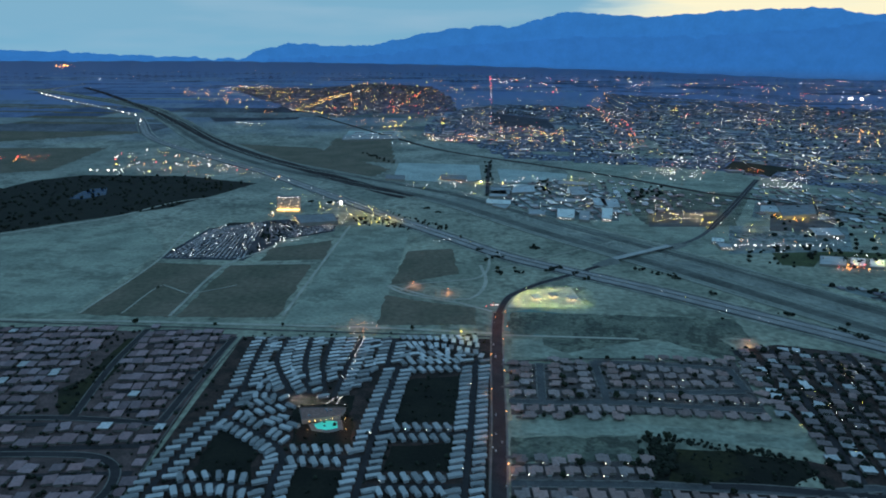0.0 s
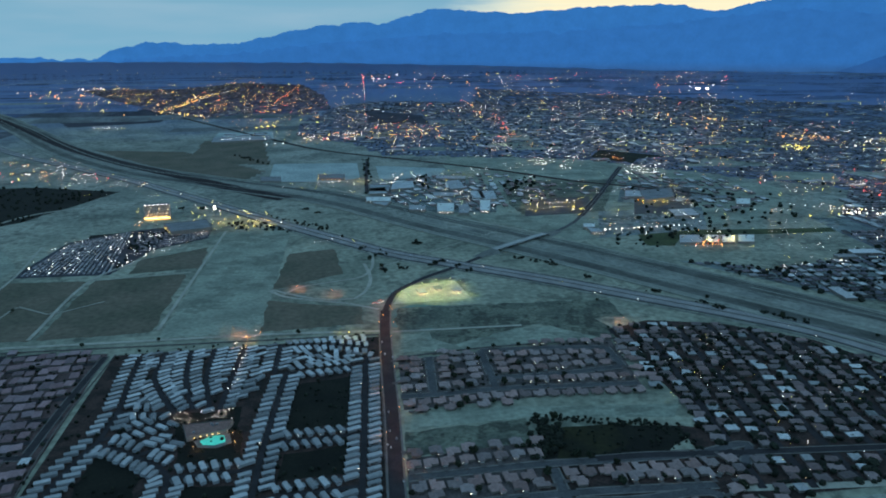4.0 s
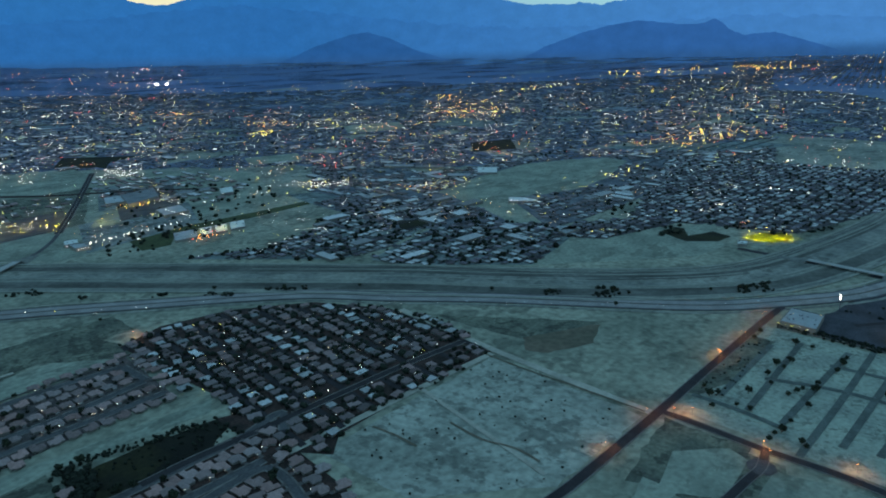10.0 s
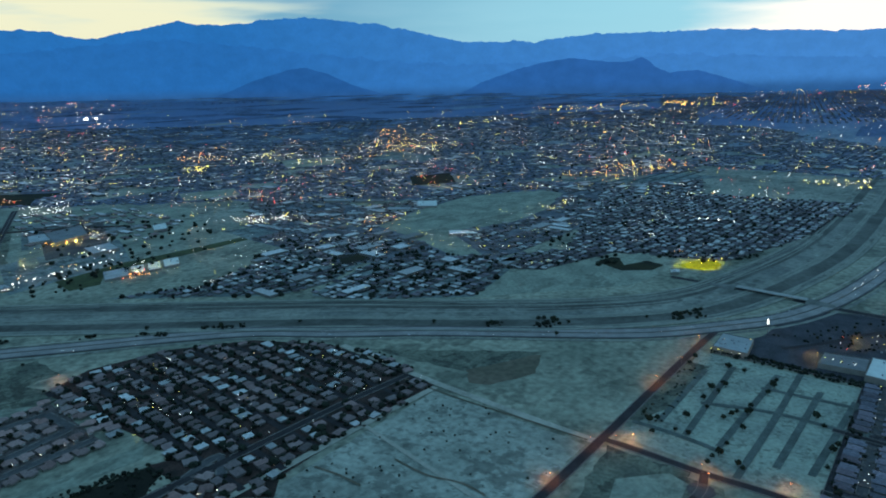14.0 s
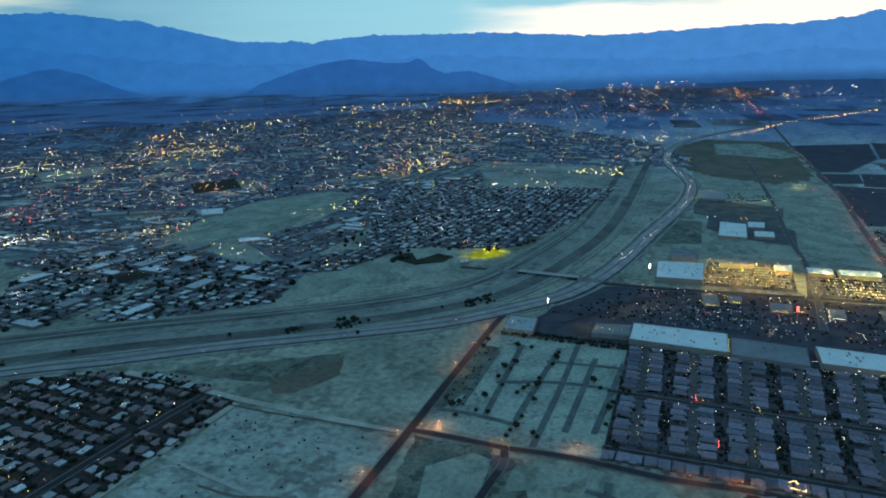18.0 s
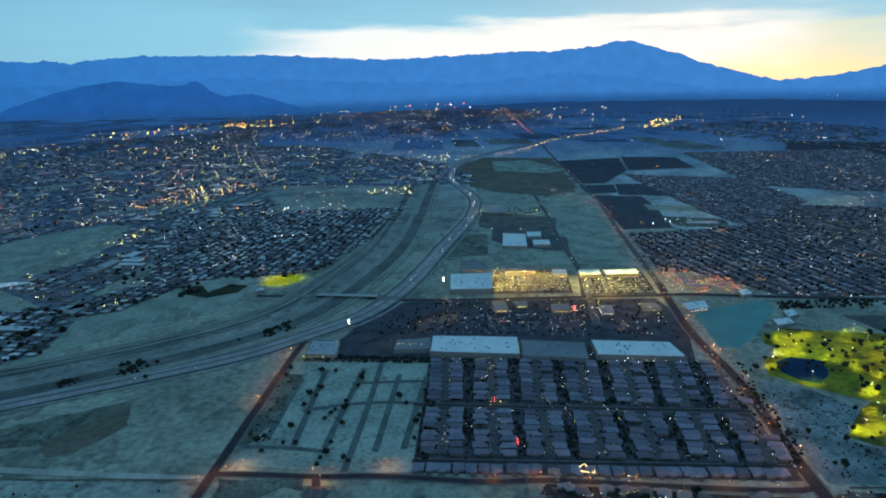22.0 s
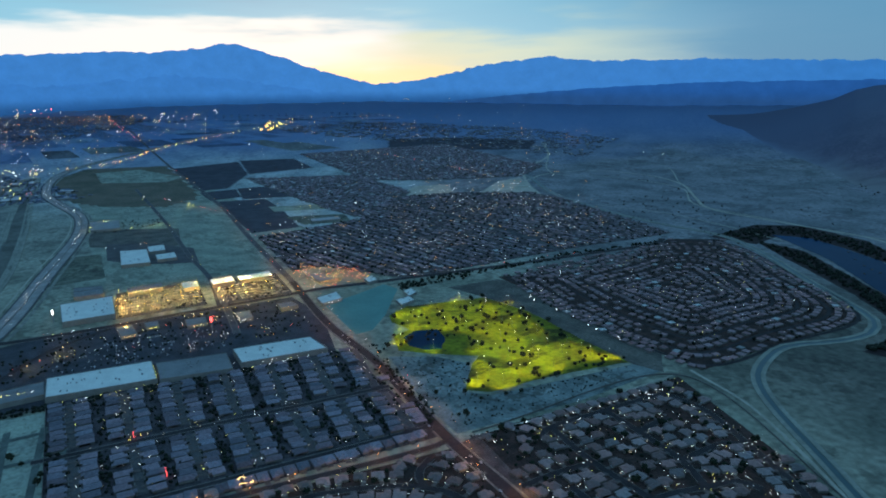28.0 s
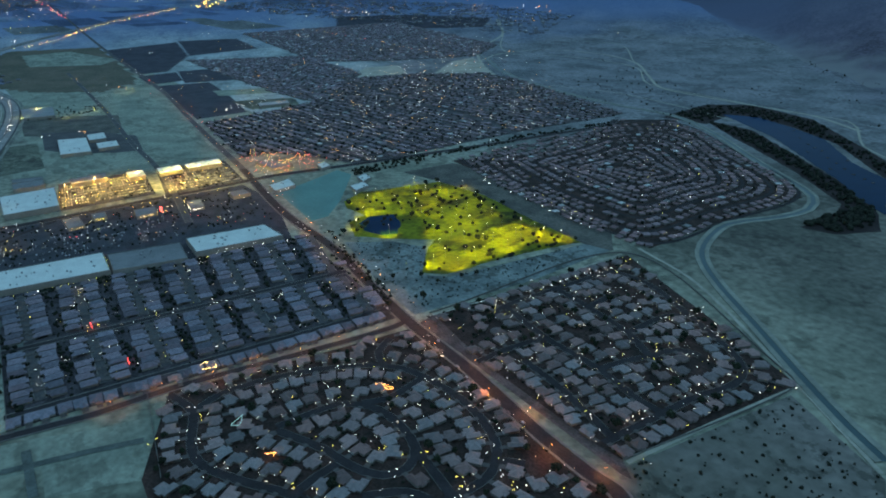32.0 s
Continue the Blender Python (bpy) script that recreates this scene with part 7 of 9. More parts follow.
def hotel(a, b, depth, storeys, label):
    """A slab tower with a window band on every storey and a lit crown."""
    (x0, y0), (x1, y1) = a, b
    w = math.hypot(x1 - x0, y1 - y0)
    top = tagged(new("hotel"), label, "building")
    top.matrix_basis = pose(x0, y0, 0.4, 0, 0, math.degrees(math.atan2(y1 - y0, x1 - x0)))
    h = storeys * 3.4
    slab = part("wall", *box(0, 0, 0, w, depth, h), material("cream_render", (0.62, 0.54, 0.46), 0.85, vary=0.1, size=0.2), top)
    part("roof", *box(-0.5, -0.5, h, w + 0.5, depth + 0.5, h + 1), GREY_ROOF, top)
    dark = material("window_glass", (0.05, 0.06, 0.08), 0.15)
    for s in range(1, storeys):
        for k in range(12):
            u = w * (k + 0.5) / 12
            part("window", *box(u - w / 50, -0.12, s * 3.4 + 0.9, u + w / 50, 0.05, s * 3.4 + 2.3), DIM_L if (s * 7 + k * 5) % 13 == 0 else dark, slab)
    for k in range(6):
        part("crown_light", *globe(w * (k + 0.5) / 6, -0.8, h + 1.5, 1.1), WHITE_L, top, "lit roof-edge lamp")
    part("entrance_canopy", *box(0, -5, 4, w, 0, 4.6), WARM_L, top, "glowing yellow entrance canopy")
    return top


hotel((-452, 1825), (-391, 1828), 20, 11, "slab casino hotel tower with a lit crown and canopy")


def canopy(x, y, turn, w, d, label):
    top = tagged(new("fuel_canopy"), label, "canopy")
    top.matrix_basis = pose(x, y, 0.5, 0, 0, turn)
    part("roof", *box(-w / 2, -d / 2, 5.0, w / 2, d / 2, 5.9), SHED_ROOF, top)
    part("soffit", *box(-w / 2 + 0.4, -d / 2 + 0.4, 4.9, w / 2 - 0.4, d / 2 - 0.4, 4.99), DIM_L, top, "glowing canopy soffit")
    for sx in (-1, 1):
        for sy in (-1, 1):
            part("post", *box(sx * w * 0.32 - 0.25, sy * d * 0.3 - 0.25, 0, sx * w * 0.32 + 0.25, sy * d * 0.3 + 0.25, 5), STEEL, top)
    for k in range(3):
        part("pump", *box((k - 1) * w * 0.25 - 0.4, -0.6, 0, (k - 1) * w * 0.25 + 0.4, 0.6, 1.8), PANEL, top)
    return top


for (x, y), w in zip([(166, 1146), (197, 1158), (228, 1142)], (22, 18, 16)):
    canopy(x, y, 100, w, 14, "white fuel-station canopy glowing over its pumps")

# clubhouse and pool in the mobile-home park
store([(-172, 745), (-116, 746), (-121, 725), (-163, 715)], 5, "low clubhouse with a brown roof and terrace lamps", material("brown_roof", (0.34, 0.20, 0.17), 0.9, size=0.2), 4, "clubhouse", ((0, WARM_L),))
field("pool_deck", [(-156, 715), (-139, 728), (-118, 724), (-113, 703), (-130, 695), (-149, 700)], CONCRETE, "pale concrete pool deck", 0.62, "terrace")
field("swimming_pool", [(-149, 713), (-136, 723), (-123, 720), (-120, 706), (-132, 701), (-144, 704)], POOL, "glowing turquoise swimming pool", 0.75, "pool")


# ---- lamps ----
def lamp_data(name, colour, power, size=0.5, cone=0):
    d = bpy.data.lights.new(name, "SPOT" if cone else "POINT")
    if cone:
        d.spot_size, d.spot_blend = radians(cone), 0.6
    d.color, d.energy, d.shadow_soft_size = colour, power, size
    return d


def street_lamp(h, colour, power, head, label, arm=2.2, name="street_lamp", globe_size=0.5, cone=0):
    top = tagged(new(name), label, "lamp")
    part("pole", *box(-0.09, -0.09, 0, 0.09, 0.09, h), STEEL, top)
    if arm:
        part("arm", *box(0, -0.06, h - 0.15, arm, 0.06, h), STEEL, top)
    part("lamp_head", *globe(arm, 0, h, globe_size), head, top, "glowing lamp head")
    light = new("lamp_light", lamp_data("lamp", colour, power, cone=cone))
    light.parent = top
    light.location = (arm, 0, h - 0.7)
    return top


def spread(pts, count, side=0.0, jitter=0.0):
    line = curve(pts, 6.0)
    nn = normals(line)
    out = []
    for k in range(count):
        i = min(int((k + 0.5) / count * len(line)), len(line) - 1)
        s = 1 if k % 2 else -1
        out.append((line[i][0] + nn[i][0] * side * s + rng.uniform(-jitter, jitter), line[i][1] + nn[i][1] * side * s + rng.uniform(-jitter, jitter), math.degrees(math.atan2(-nn[i][1] * s, -nn[i][0] * s))))
    return out


def plant_lamps(spots, master, group):
    master["group"] = group
    for k, (x, y, turn) in enumerate(spots):
        m = pose(x, y, 0.6, 0, 0, turn)
        if k == 0:
            master.matrix_basis = m
        else:
            copy_thing(master, m)


orange = (1.0, 0.38, 0.12)
plant_lamps(spread([(1133, -476), (918, -464), (797, -445), (646, -422), (509, -412), (383, -395), (314, -390), (275, -389)], 16, 11) + spread([(2656, -699), (1993, -602), (1452, -528), (1133, -476)], 8, 11), street_lamp(9.5, orange, 8500, ORANGE_L, "tall sodium street lamp on a steel pole"), "lamps along the avenue")
plant_lamps(spread([(59, 600), (67, 708), (77, 872), (86, 1003), (97, 1094)], 9, 11) + spread([(88, 981), (94, 1102)], 4, 12, 8), street_lamp(9.5, orange, 2000, ORANGE_L, "tall sodium street lamp on a steel pole"), "lamps along the parkway")
plant_lamps(spread([(684, -52), (677, -135), (669, -194), (653, -297), (642, -393)], 7, 5) + [(*p, 30.0) for p in [(1083, 216), (983, 218), (897, 228)]] + [(*p, 30.0) for p in [(693, 249), (601, 257), (713, 225), (726, 208), (1064, 215), (981, 223), (900, 231), (702, 125), (688, 115), (712, 40)]] + [(*p, 0.0) for p in [(458, 952), (-147, 1021), (-125, 987), (-56, 1208), (7, 1172)]], street_lamp(8, orange, 5000, ORANGE_L, "sodium lamp glowing orange by the roadside"), "roadside sodium lamps")
gold = (1.0, 0.61, 0.13)
lot_spots = []
for quad in ([(1577, -179), (1571, -346), (1398, -323), (1405, -151)], [(1545, -372), (1542, -517), (1366, -493), (1374, -339)]):
    for i in range(6):
        for j in range(3):
            u, v = (i + 0.5) / 6, (j + 0.5) / 3
            lot_spots.append((*[quad[0][c] * (1 - u) * (1 - v) + quad[1][c] * u * (1 - v) + quad[2][c] * u * v + quad[3][c] * (1 - u) * v for c in (0, 1)], rng.uniform(0, 360)))
plant_lamps(lot_spots, street_lamp(10, gold, 37000, YELLOW_L, "parking-lot lamp with a golden head", 0.6, "parking_lamp"), "lamps of the parking lots")
plant_lamps([(*p, rng.uniform(0, 360)) for p in [(1319, -158), (1300, -276), (1275, -311), (1268, -355), (1254, -443), (1426, -547), (1466, -595), (1415, -614), (1263, -52), (1205, 3), (1111, 51), (1092, 180), (1112, 145), (1419, -643), (1384, -660), (1375, -572)]], street_lamp(8, gold, 6000, WARM_L, "shop lamp with a warm head", 0.6, "parking_lamp"), "lamps among the shops")
lime = (0.97, 0.83, 0.03)
GOLF = [(1112, -591), (1142, -649), (1119, -736), (1100, -812), (969, -825), (810, -802), (690, -792), (704, -732), (722, -634), (726, -546), (753, -520), (815, -573), (847, -612), (893, -561), (941, -517), (1006, -543), (1022, -585), (1072, -578)]
golf_spots = [(*p, 0.0) for p in [(1094, -611), (1097, -654), (1042, -663), (1074, -719), (973, -540), (1022, -583), (1000, -648), (1049, -739), (1053, -779), (941, -733), (963, -669), (927, -689), (1037, -823), (964, -797), (875, -760), (870, -628), (841, -643), (868, -705), (811, -728), (800, -761), (745, -761), (719, -776), (742, -679), (787, -667), (764, -611), (775, -581), (765, -551), (737, -577), (746, -635), (750, -715), (915, -569), (1073, -623), (1105, -683), (1003, -684), (1007, -764), (990, -722), (923, -742), (887, -688), (914, -769), (1115, -758), (782, -683), (777, -729), (766, -761), (811, -597), (815, -649), (820, -704), (751, -620), (1029, -609)]]
plant_lamps(golf_spots, street_lamp(15, lime, 58000, WHITE_L, "tall golf-course floodlight on a pole", 0.8, "floodlight", 0.5, 116), "floodlights of the golf course")
plant_lamps([(*p, 0.0) for p in [(1522, 357), (1516, 335), (1513, 311), (1541, 287), (1577, 282), (1594, 307), (1572, 334), (1549, 348), (1545, 322), (1557, 304)]], street_lamp(13, lime, 24000, YELLOW_L, "tall ball-field floodlight on a pole", 0.8, "floodlight", 0.6, 125), "floodlights of the ball field")
plant_lamps([(*p, 0.0) for p in [(129, 1145), (151, 1181), (172, 1182), (199, 1195), (226, 1196), (243, 1178), (139, 1117), (168, 1112), (197, 1113), (226, 1114), (248, 1125), (182, 1146)]], street_lamp(8, (0.95, 0.93, 0.25), 17000, GREEN_L, "slim fuel-station yard lamp pole", 0.5, "yard_lamp", 0.5, 120), "lamps of the fuel station")
plant_lamps([(*p, 0.0) for p in [(-245, 1760), (-217, 1780), (-183, 1743), (-137, 1719), (567, 1788), (612, 1837), (674, 1792), (738, 1841), (890, 1767), (944, 1757), (774, 1673), (10, 2397), (123, 2261), (440, 2350), (490, 2309), (28, 975), (854, 1366), (914, 1368)]], street_lamp(9, (1.0, 0.85, 0.25), 22000, YELLOW_L, "yard lamp with a yellow head", 0.5, "yard_lamp", 0.8), "yard lamps of the depots")
plant_lamps([(*p, 0.0) for p in [(2403, -930), (2355, -945), (2343, -332), (2526, -276), (2392, -420), (2420, -224), (2692, -590)]], street_lamp(9, (1.0, 0.9, 0.3), 22000, YELLOW_L, "depot yard lamp with a yellow head", 0.5, "yard_lamp", 0.8), "lamps of the western depots")


plant_lamps([(*p, 0.0) for p in [(2027, 2679), (2212, 2803), (2287, 2625), (2616, 2722), (3547, 2797), (3962, 2926), (3456, 2425), (2734, 1128), (2997, 1052), (3162, 951), (1772, 1440), (1369, 1581), (1603, 1238), (1219, 1508), (1576, 909)] + [(-764, 6486), (-307, 3935), (-866, 5759), (1123, 2114), (1461, 2615)] if math.hypot(*p) < 3080], street_lamp(12, (1.0, 0.72, 0.22), 90000, YELLOW_L, "tall yard lamp over a lit lot in town", 0.5, "yard_lamp", 1.4), "lamps of lit lots in town")


plant_lamps([(*p, 0.0) for p in [(-161, 723), (-142, 730), (-114, 720), (-110, 699), (-153, 698)]], street_lamp(4, (1.0, 0.62, 0.38), 1500, WARM_L, "low terrace lamp beside the pool", 0.3, "terrace_lamp", 0.35), "lamps of the pool terrace")


# ---- town lights, too many to count ----
def sow(poly, count, colours, z=6.0, size=1.0):
    x0, x1 = min(p[0] for p in poly), max(p[0] for p in poly)
    y0, y1 = min(p[1] for p in poly), max(p[1] for p in poly)
    near = min(math.hypot(*p) for p in poly)
    count = int(count * 1.5)
    n = tries = 0
    while n < count and tries < count * 200:
        tries += 1
        x, y = rng.uniform(x0, x1), rng.uniform(y0, y1)
        if inside(x, y, poly) and (near < 1500 or rng.random() < (near / max(math.hypot(x, y), 1)) ** 2.2):
            LIGHTS[rng.choice(colours)].append((x, y, z, size * min(0.42 * rng.paretovariate(2.0), 1.9)))
            n += 1


def swarm(poly, groups, colours, reach=90.0, size=0.8, z=6.0):
    """Lights in knots and short runs, as streets, yards and shop fronts are lit."""
    x0, x1 = min(p[0] for p in poly), max(p[0] for p in poly)
    y0, y1 = min(p[1] for p in poly), max(p[1] for p in poly)
    near = min(math.hypot(*p) for p in poly)
    groups = int(groups * 1.45)
    n = tries = 0
    while n < groups and tries < groups * 300:
        tries += 1
        x, y = rng.uniform(x0, x1), rng.uniform(y0, y1)
        if not inside(x, y, poly) or (near > 1500 and rng.random() > (near / max(math.hypot(x, y), 1)) ** 2.2):
            continue
        n += 1
        turn = radians(-8 + 90 * rng.randrange(2))
        hue = rng.choice(colours)
        long_run = reach * rng.uniform(0.5, 2.0) if rng.random() < 0.6 else reach * 0.35
        for k in range(rng.choice((2, 3, 4, 5, 7, 9) if reach > 28 else (1, 1, 2, 3))):
            u, v = rng.uniform(-long_run, long_run), rng.gauss(0, reach * 0.16)
            LIGHTS[hue if rng.random() < 0.6 else rng.choice(colours)].append((x + u * math.cos(turn) - v * math.sin(turn), y + u * math.sin(turn) + v * math.cos(turn), z, size * min(0.36 * rng.paretovariate(1.8), 1.7)))


def string(pts, count, colours, z=8.0, size=1.0, jitter=6.0):
    line = curve(pts, 8.0)
    for k in range(count):
        x, y = line[int((k + rng.random() * 0.8) / count * (len(line) - 1))]
        LIGHTS[rng.choice(colours)].append((x + rng.uniform(-jitter, jitter), y + rng.uniform(-jitter, jitter), z, size * rng.choice((0.7, 1.0, 1.3))))


string([(796, 12227), (336, 5054), (209, 3152)], 46, "orrwd", size=0.8)
string([(-863, 8187), (-1005, 6704), (-1039, 5327)], 50, "oyywd", size=0.8)
string([(-208, 8291), (-329, 6159), (-381, 4892)], 30, "oor")
string([(1189, 5798), (1145, 4488), (917, 3196)], 30, "orro")
sow([(-2919, 7625), (-1101, 7350), (-1029, 5169), (-1677, 5371)], 60, "ooyd", size=0.8)
sow([(-995, 5444), (-868, 7383), (-158, 7485), (-178, 4776), (-713, 4727)], 70, "ooyrd", size=0.7)
sow([(-2575, 8303), (-2196, 8794), (-2063, 8254), (-2392, 7706)], 25, "yw")
sow([(-10361, 18896), (-10329, 19760), (-9028, 17258), (-9106, 16594)], 14, "or", size=1.4)
string([(-5693, 11514), (-4389, 9028)], 10, "w", size=0.45, jitter=30)
sow([(-1404, 2911), (-1081, 3018), (-640, 2366), (-1140, 2343)], 60, "wwoyr", size=1.1)
sow([(-1789, 2758), (-1624, 2831), (-1526, 2653), (-1683, 2589)], 22, "or", size=1.2)
string([(-1256, 2418), (-1191, 2410), (-1134, 2461)], 10, "w", size=1.4)
sow([(-512, 2004), (-318, 2054), (-69, 1645), (-261, 1667), (-432, 1673)], 60, "wyyg", size=0.9)
sow([(-596, 1374), (-573, 1628), (-274, 1758), (-266, 1611), (-417, 1371)], 150, "wwwd", size=1.1)
string([(-1226, 4115), (-1045, 4064)], 16, "wwy", size=0.7, jitter=30)
string([(-342, 3962), (-218, 4065)], 14, "y", size=1.3)
string([(4052, 7005), (4188, 6855)], 30, "W", size=2.2, jitter=12)
string([(819, 10381), (1116, 10439)], 10, "w")
sow([(-190, 2411), (126, 2335), (541, 2047), (445, 1784), (153, 1913), (-156, 2199)], 80, "wwyg", size=0.9)
string([(657, 1489), (894, 1491)], 22, "W", size=1.5, jitter=2)
string([(927, 1639), (921, 1506)], 10, "W", size=1.3, jitter=2)
sow([(565, 1835), (759, 1856), (697, 1711), (536, 1706)], 30, "wyy", size=1.0)
sow([(1098, 2380), (1280, 2388), (1189, 2209), (1029, 2202)], 46, "w", size=1.0)
sow([(823, 2583), (1000, 2659), (889, 2349), (753, 2289)], 30, "wwg", size=1.2)
sow([(922, 1905), (1089, 1948), (979, 1739), (860, 1735)], 22, "yow", size=1.0)
sow([(818, 1365), (924, 1368), (895, 1322), (793, 1319)], 20, "oor", size=1.2)
string([(79, 1094), (103, 1103)], 10, "owr", size=0.9)
string([(-123, 965), (-129, 802)], 30, "ww", size=0.55, z=4)
sow([(-190, 778), (-119, 779), (-118, 751), (-180, 750)], 26, "ww", size=0.55, z=4)
sow([(-156, 1021), (-102, 1022), (-100, 955), (-138, 955)], 18, "ow", size=0.7)
sow([(3051, 2610), (4185, 3301), (4742, 3505), (3892, 2428), (3129, 2157)], 110, "yyoo", size=1.3)
sow([(2650, 1137), (3186, 1097), (3451, 813), (3192, 747), (2684, 916)], 90, "ooyy", size=1.2)
sow([(7913, 3888), (9527, 3108), (10510, 2420), (9550, 2193), (8422, 2741), (7217, 3110)], 60, "yyo", size=1.2)
sow([(4732, 3165), (6098, 3211), (5814, 3060), (4564, 2901)], 26, "yw", size=1.2)
sow([(2082, 2821), (2152, 2728), (2042, 2591), (1975, 2679)], 20, "y", size=1.6)
sow([(2296, 3159), (2467, 2925), (2298, 2726), (2182, 3004)], 24, "o", size=1.2)
sow([(2600, 2982), (2898, 2824), (2426, 2366), (2183, 2508)], 40, "wwyy", size=1.3)
sow([(1865, 2449), (2435, 2014), (2476, 1406), (2158, 1266), (1688, 1944)], 110, "oyywwr", size=0.9)
sow([(2222, 4382), (2655, 3961), (2200, 3291), (1878, 3589)], 40, "ooy", size=1.1)
sow([(1376, 1671), (1543, 1558), (1440, 1431), (1307, 1562)], 36, "wyw", size=1.2)
sow([(1538, 1314), (1738, 1211), (1635, 1138), (1470, 1214)], 36, "yyw", size=1.1)
sow([(1429, 1444), (1531, 1142), (1339, 929), (1387, 1311)], 30, "yo", size=1.1)
sow([(1988, 912), (2256, 886), (2172, 834), (1930, 850)], 26, "yyw", size=1.1)
string([(1495, 1366), (1531, 1142)], 10, "o", size=1.2)
string([(1371, 935), (1465, 745)], 12, "yw", size=1.1)
sow([(1371, 669), (1441, 624), (1398, 605), (1331, 648)], 8, "yy", size=1.0)
sow([(1772, 2008), (1795, 1893), (1610, 1707), (1589, 1810)], 20, "rro", size=1.2)
string([(1336, 1537), (1472, 1492)], 14, "w", size=1.2)
sow([(2496, 648), (2780, 274), (2422, 237), (2399, 354)], 40, "wwyr", size=1.1)
sow([(2940, 290), (3165, 38), (2870, 32), (2854, 121)], 40, "yyw", size=1.2)
string([(4042, 628), (4844, 404), (10450, -87), (21708, -703)], 40, "wwdyd", size=0.6)
string([(16174, -2047), (8765, -1297), (6754, -1133)], 22, "rrod", size=0.75)
sow([(13597, -1373), (14243, -3060), (11177, -2398), (11548, -1162)], 20, "oyw", size=1.0)
sow([(23709, 1147), (26856, -2107), (17974, -1402), (16691, 818)], 24, "owr", size=1.0)
sow([(10169, 2707), (10597, 1857), (9551, 1678), (8950, 2390)], 40, "yo", size=1.1)
sow([(7976, -2538), (10303, -3558), (11227, -4287), (9688, -3699), (7507, -2591)], 34, "yyo", size=1.3)
string([(22725, -9307), (22757, -11494), (34221, -20711), (33022, -22574)], 16, "oyd", size=0.6)
string([(4365, -2215), (3175, -2111), (2169, -1954)], 40, "oor", size=0.8)
string([(2485, -1339), (2237, -1300), (1788, -1270), (1464, -1257), (1300, -1215)], 46, "ooood", size=0.55)
string([(4529, -19), (4619, -524), (5893, -1158), (7682, -2308)], 60, "yyoo", size=1.1)
sow([(4770, -22), (4719, -311), (4262, -279), (4228, -48)], 24, "yw", size=1.0)
string([(3983, -223), (3401, -164), (3025, -194), (2725, -223), (2358, -184), (1835, -59), (1472, 30)], 84, "W", size=0.62, z=2.5, jitter=9)
string([(1519, -552), (1424, -586), (1443, -681), (1384, -696)], 46, "oyor", size=0.9, jitter=12)
string([(1597, -588), (1500, -603), (1388, -613)], 20, "oy", size=0.8, jitter=14)
string([(1053, -779), (1041, -864), (969, -855), (928, -856), (852, -843), (806, -837), (724, -833)], 9, "W", size=1.5, z=12, jitter=3)
string([(2116, -631), (1536, -587), (1148, -508), (918, -485), (665, -447)], 34, "rwwo", size=0.8, z=2, jitter=8)
string([(1332, -698), (1293, -949), (1255, -1230)], 16, "wwr", size=0.9)
string([(2028, 437), (2035, 318)], 4, "w", size=1.5)
sow([(2179, -751), (2230, -927), (2127, -884), (2107, -736)], 14, "w", size=1.2)
sow([(34219, -20713), (31754, -24324), (11336, -11402), (9775, -8072)], 10, "w", size=1.0)
sow([(3356, -1705), (3421, -3056), (1620, -1786), (1603, -1358), (2075, -1166)], 120, "wwo", size=0.7)
string([(-3922, 6850), (-3090, 5832), (-2095, 4685), (-1705, 3917)], 26, "W", size=1.3, z=2.5, jitter=8)
string([(-1260, 3159), (-637, 2436), (-309, 1996), (21, 1557), (285, 1284), (448, 1147), (541, 1024)], 34, "wwy", size=0.8, z=2.5, jitter=9)
string([(428, 1124), (555, 1026), (730, 854), (821, 675), (996, 419), (1147, 209)], 12, "w", size=0.8, z=2.5, jitter=9)
string([(534, -688), (504, -725), (460, -726), (390, -695), (351, -681), (326, -674)], 22, "ww", size=0.45, z=2.5, jitter=10)
string([(639, -183), (619, -252), (590, -337), (555, -344)], 16, "w", size=0.45, z=2.5, jitter=10)
sow([(1060, -250), (1009, -389), (986, -379), (1031, -267)], 14, "wwy", size=0.6)
sow([(-9588, 15287), (-5187, 16838), (827, 14115), (8331, 13353), (4116, 6534), (390, 6550), (-1669, 9200), (-4652, 7358)], 130, "dddoy", size=0.5)
sow([(-561, 4741), (289, 4820), (201, 3293), (-66, 3136), (-606, 4003)], 80, "dddyor", size=0.6)
sow([(2678, 11629), (5425, 6197), (12133, 2803), (6154, 1391), (3062, 3507), (1348, 6014)], 260, "ddoyw", size=0.6)
sow([(8313, 2879), (9836, 922), (13053, -1671), (14308, -3744), (7290, -1932), (4983, -483), (3959, 363), (3257, 1442)], 220, "ddwwoy", size=0.6)
sow([(14443, 4002), (18226, 1409), (17442, -2602), (18438, -5225), (8361, -1932), (4679, 49), (6208, 1753)], 160, "ddwoy", size=0.6)
sow([(8128, -2299), (11698, -5914), (9775, -8072), (3421, -3056), (3356, -1705), (4231, -1344)], 150, "ddwo", size=0.6)
sow([(1356, -45), (1326, -479), (1104, -453), (1153, 53)], 26, "ywrodd", size=0.5)
sow([(1588, -177), (1581, -349), (1390, -321), (1401, -148)], 40, "yyw", size=0.5, z=9)
swarm([(1222, 5480), (2130, 4870), (3008, 3447), (4343, 3052), (5724, 2364), (6985, 1587), (3145, 680), (2342, 1040), (1776, 1468), (1567, 1807), (1099, 2432), (642, 3029)], 380, "yywwwwdddoor", 110, 0.8)
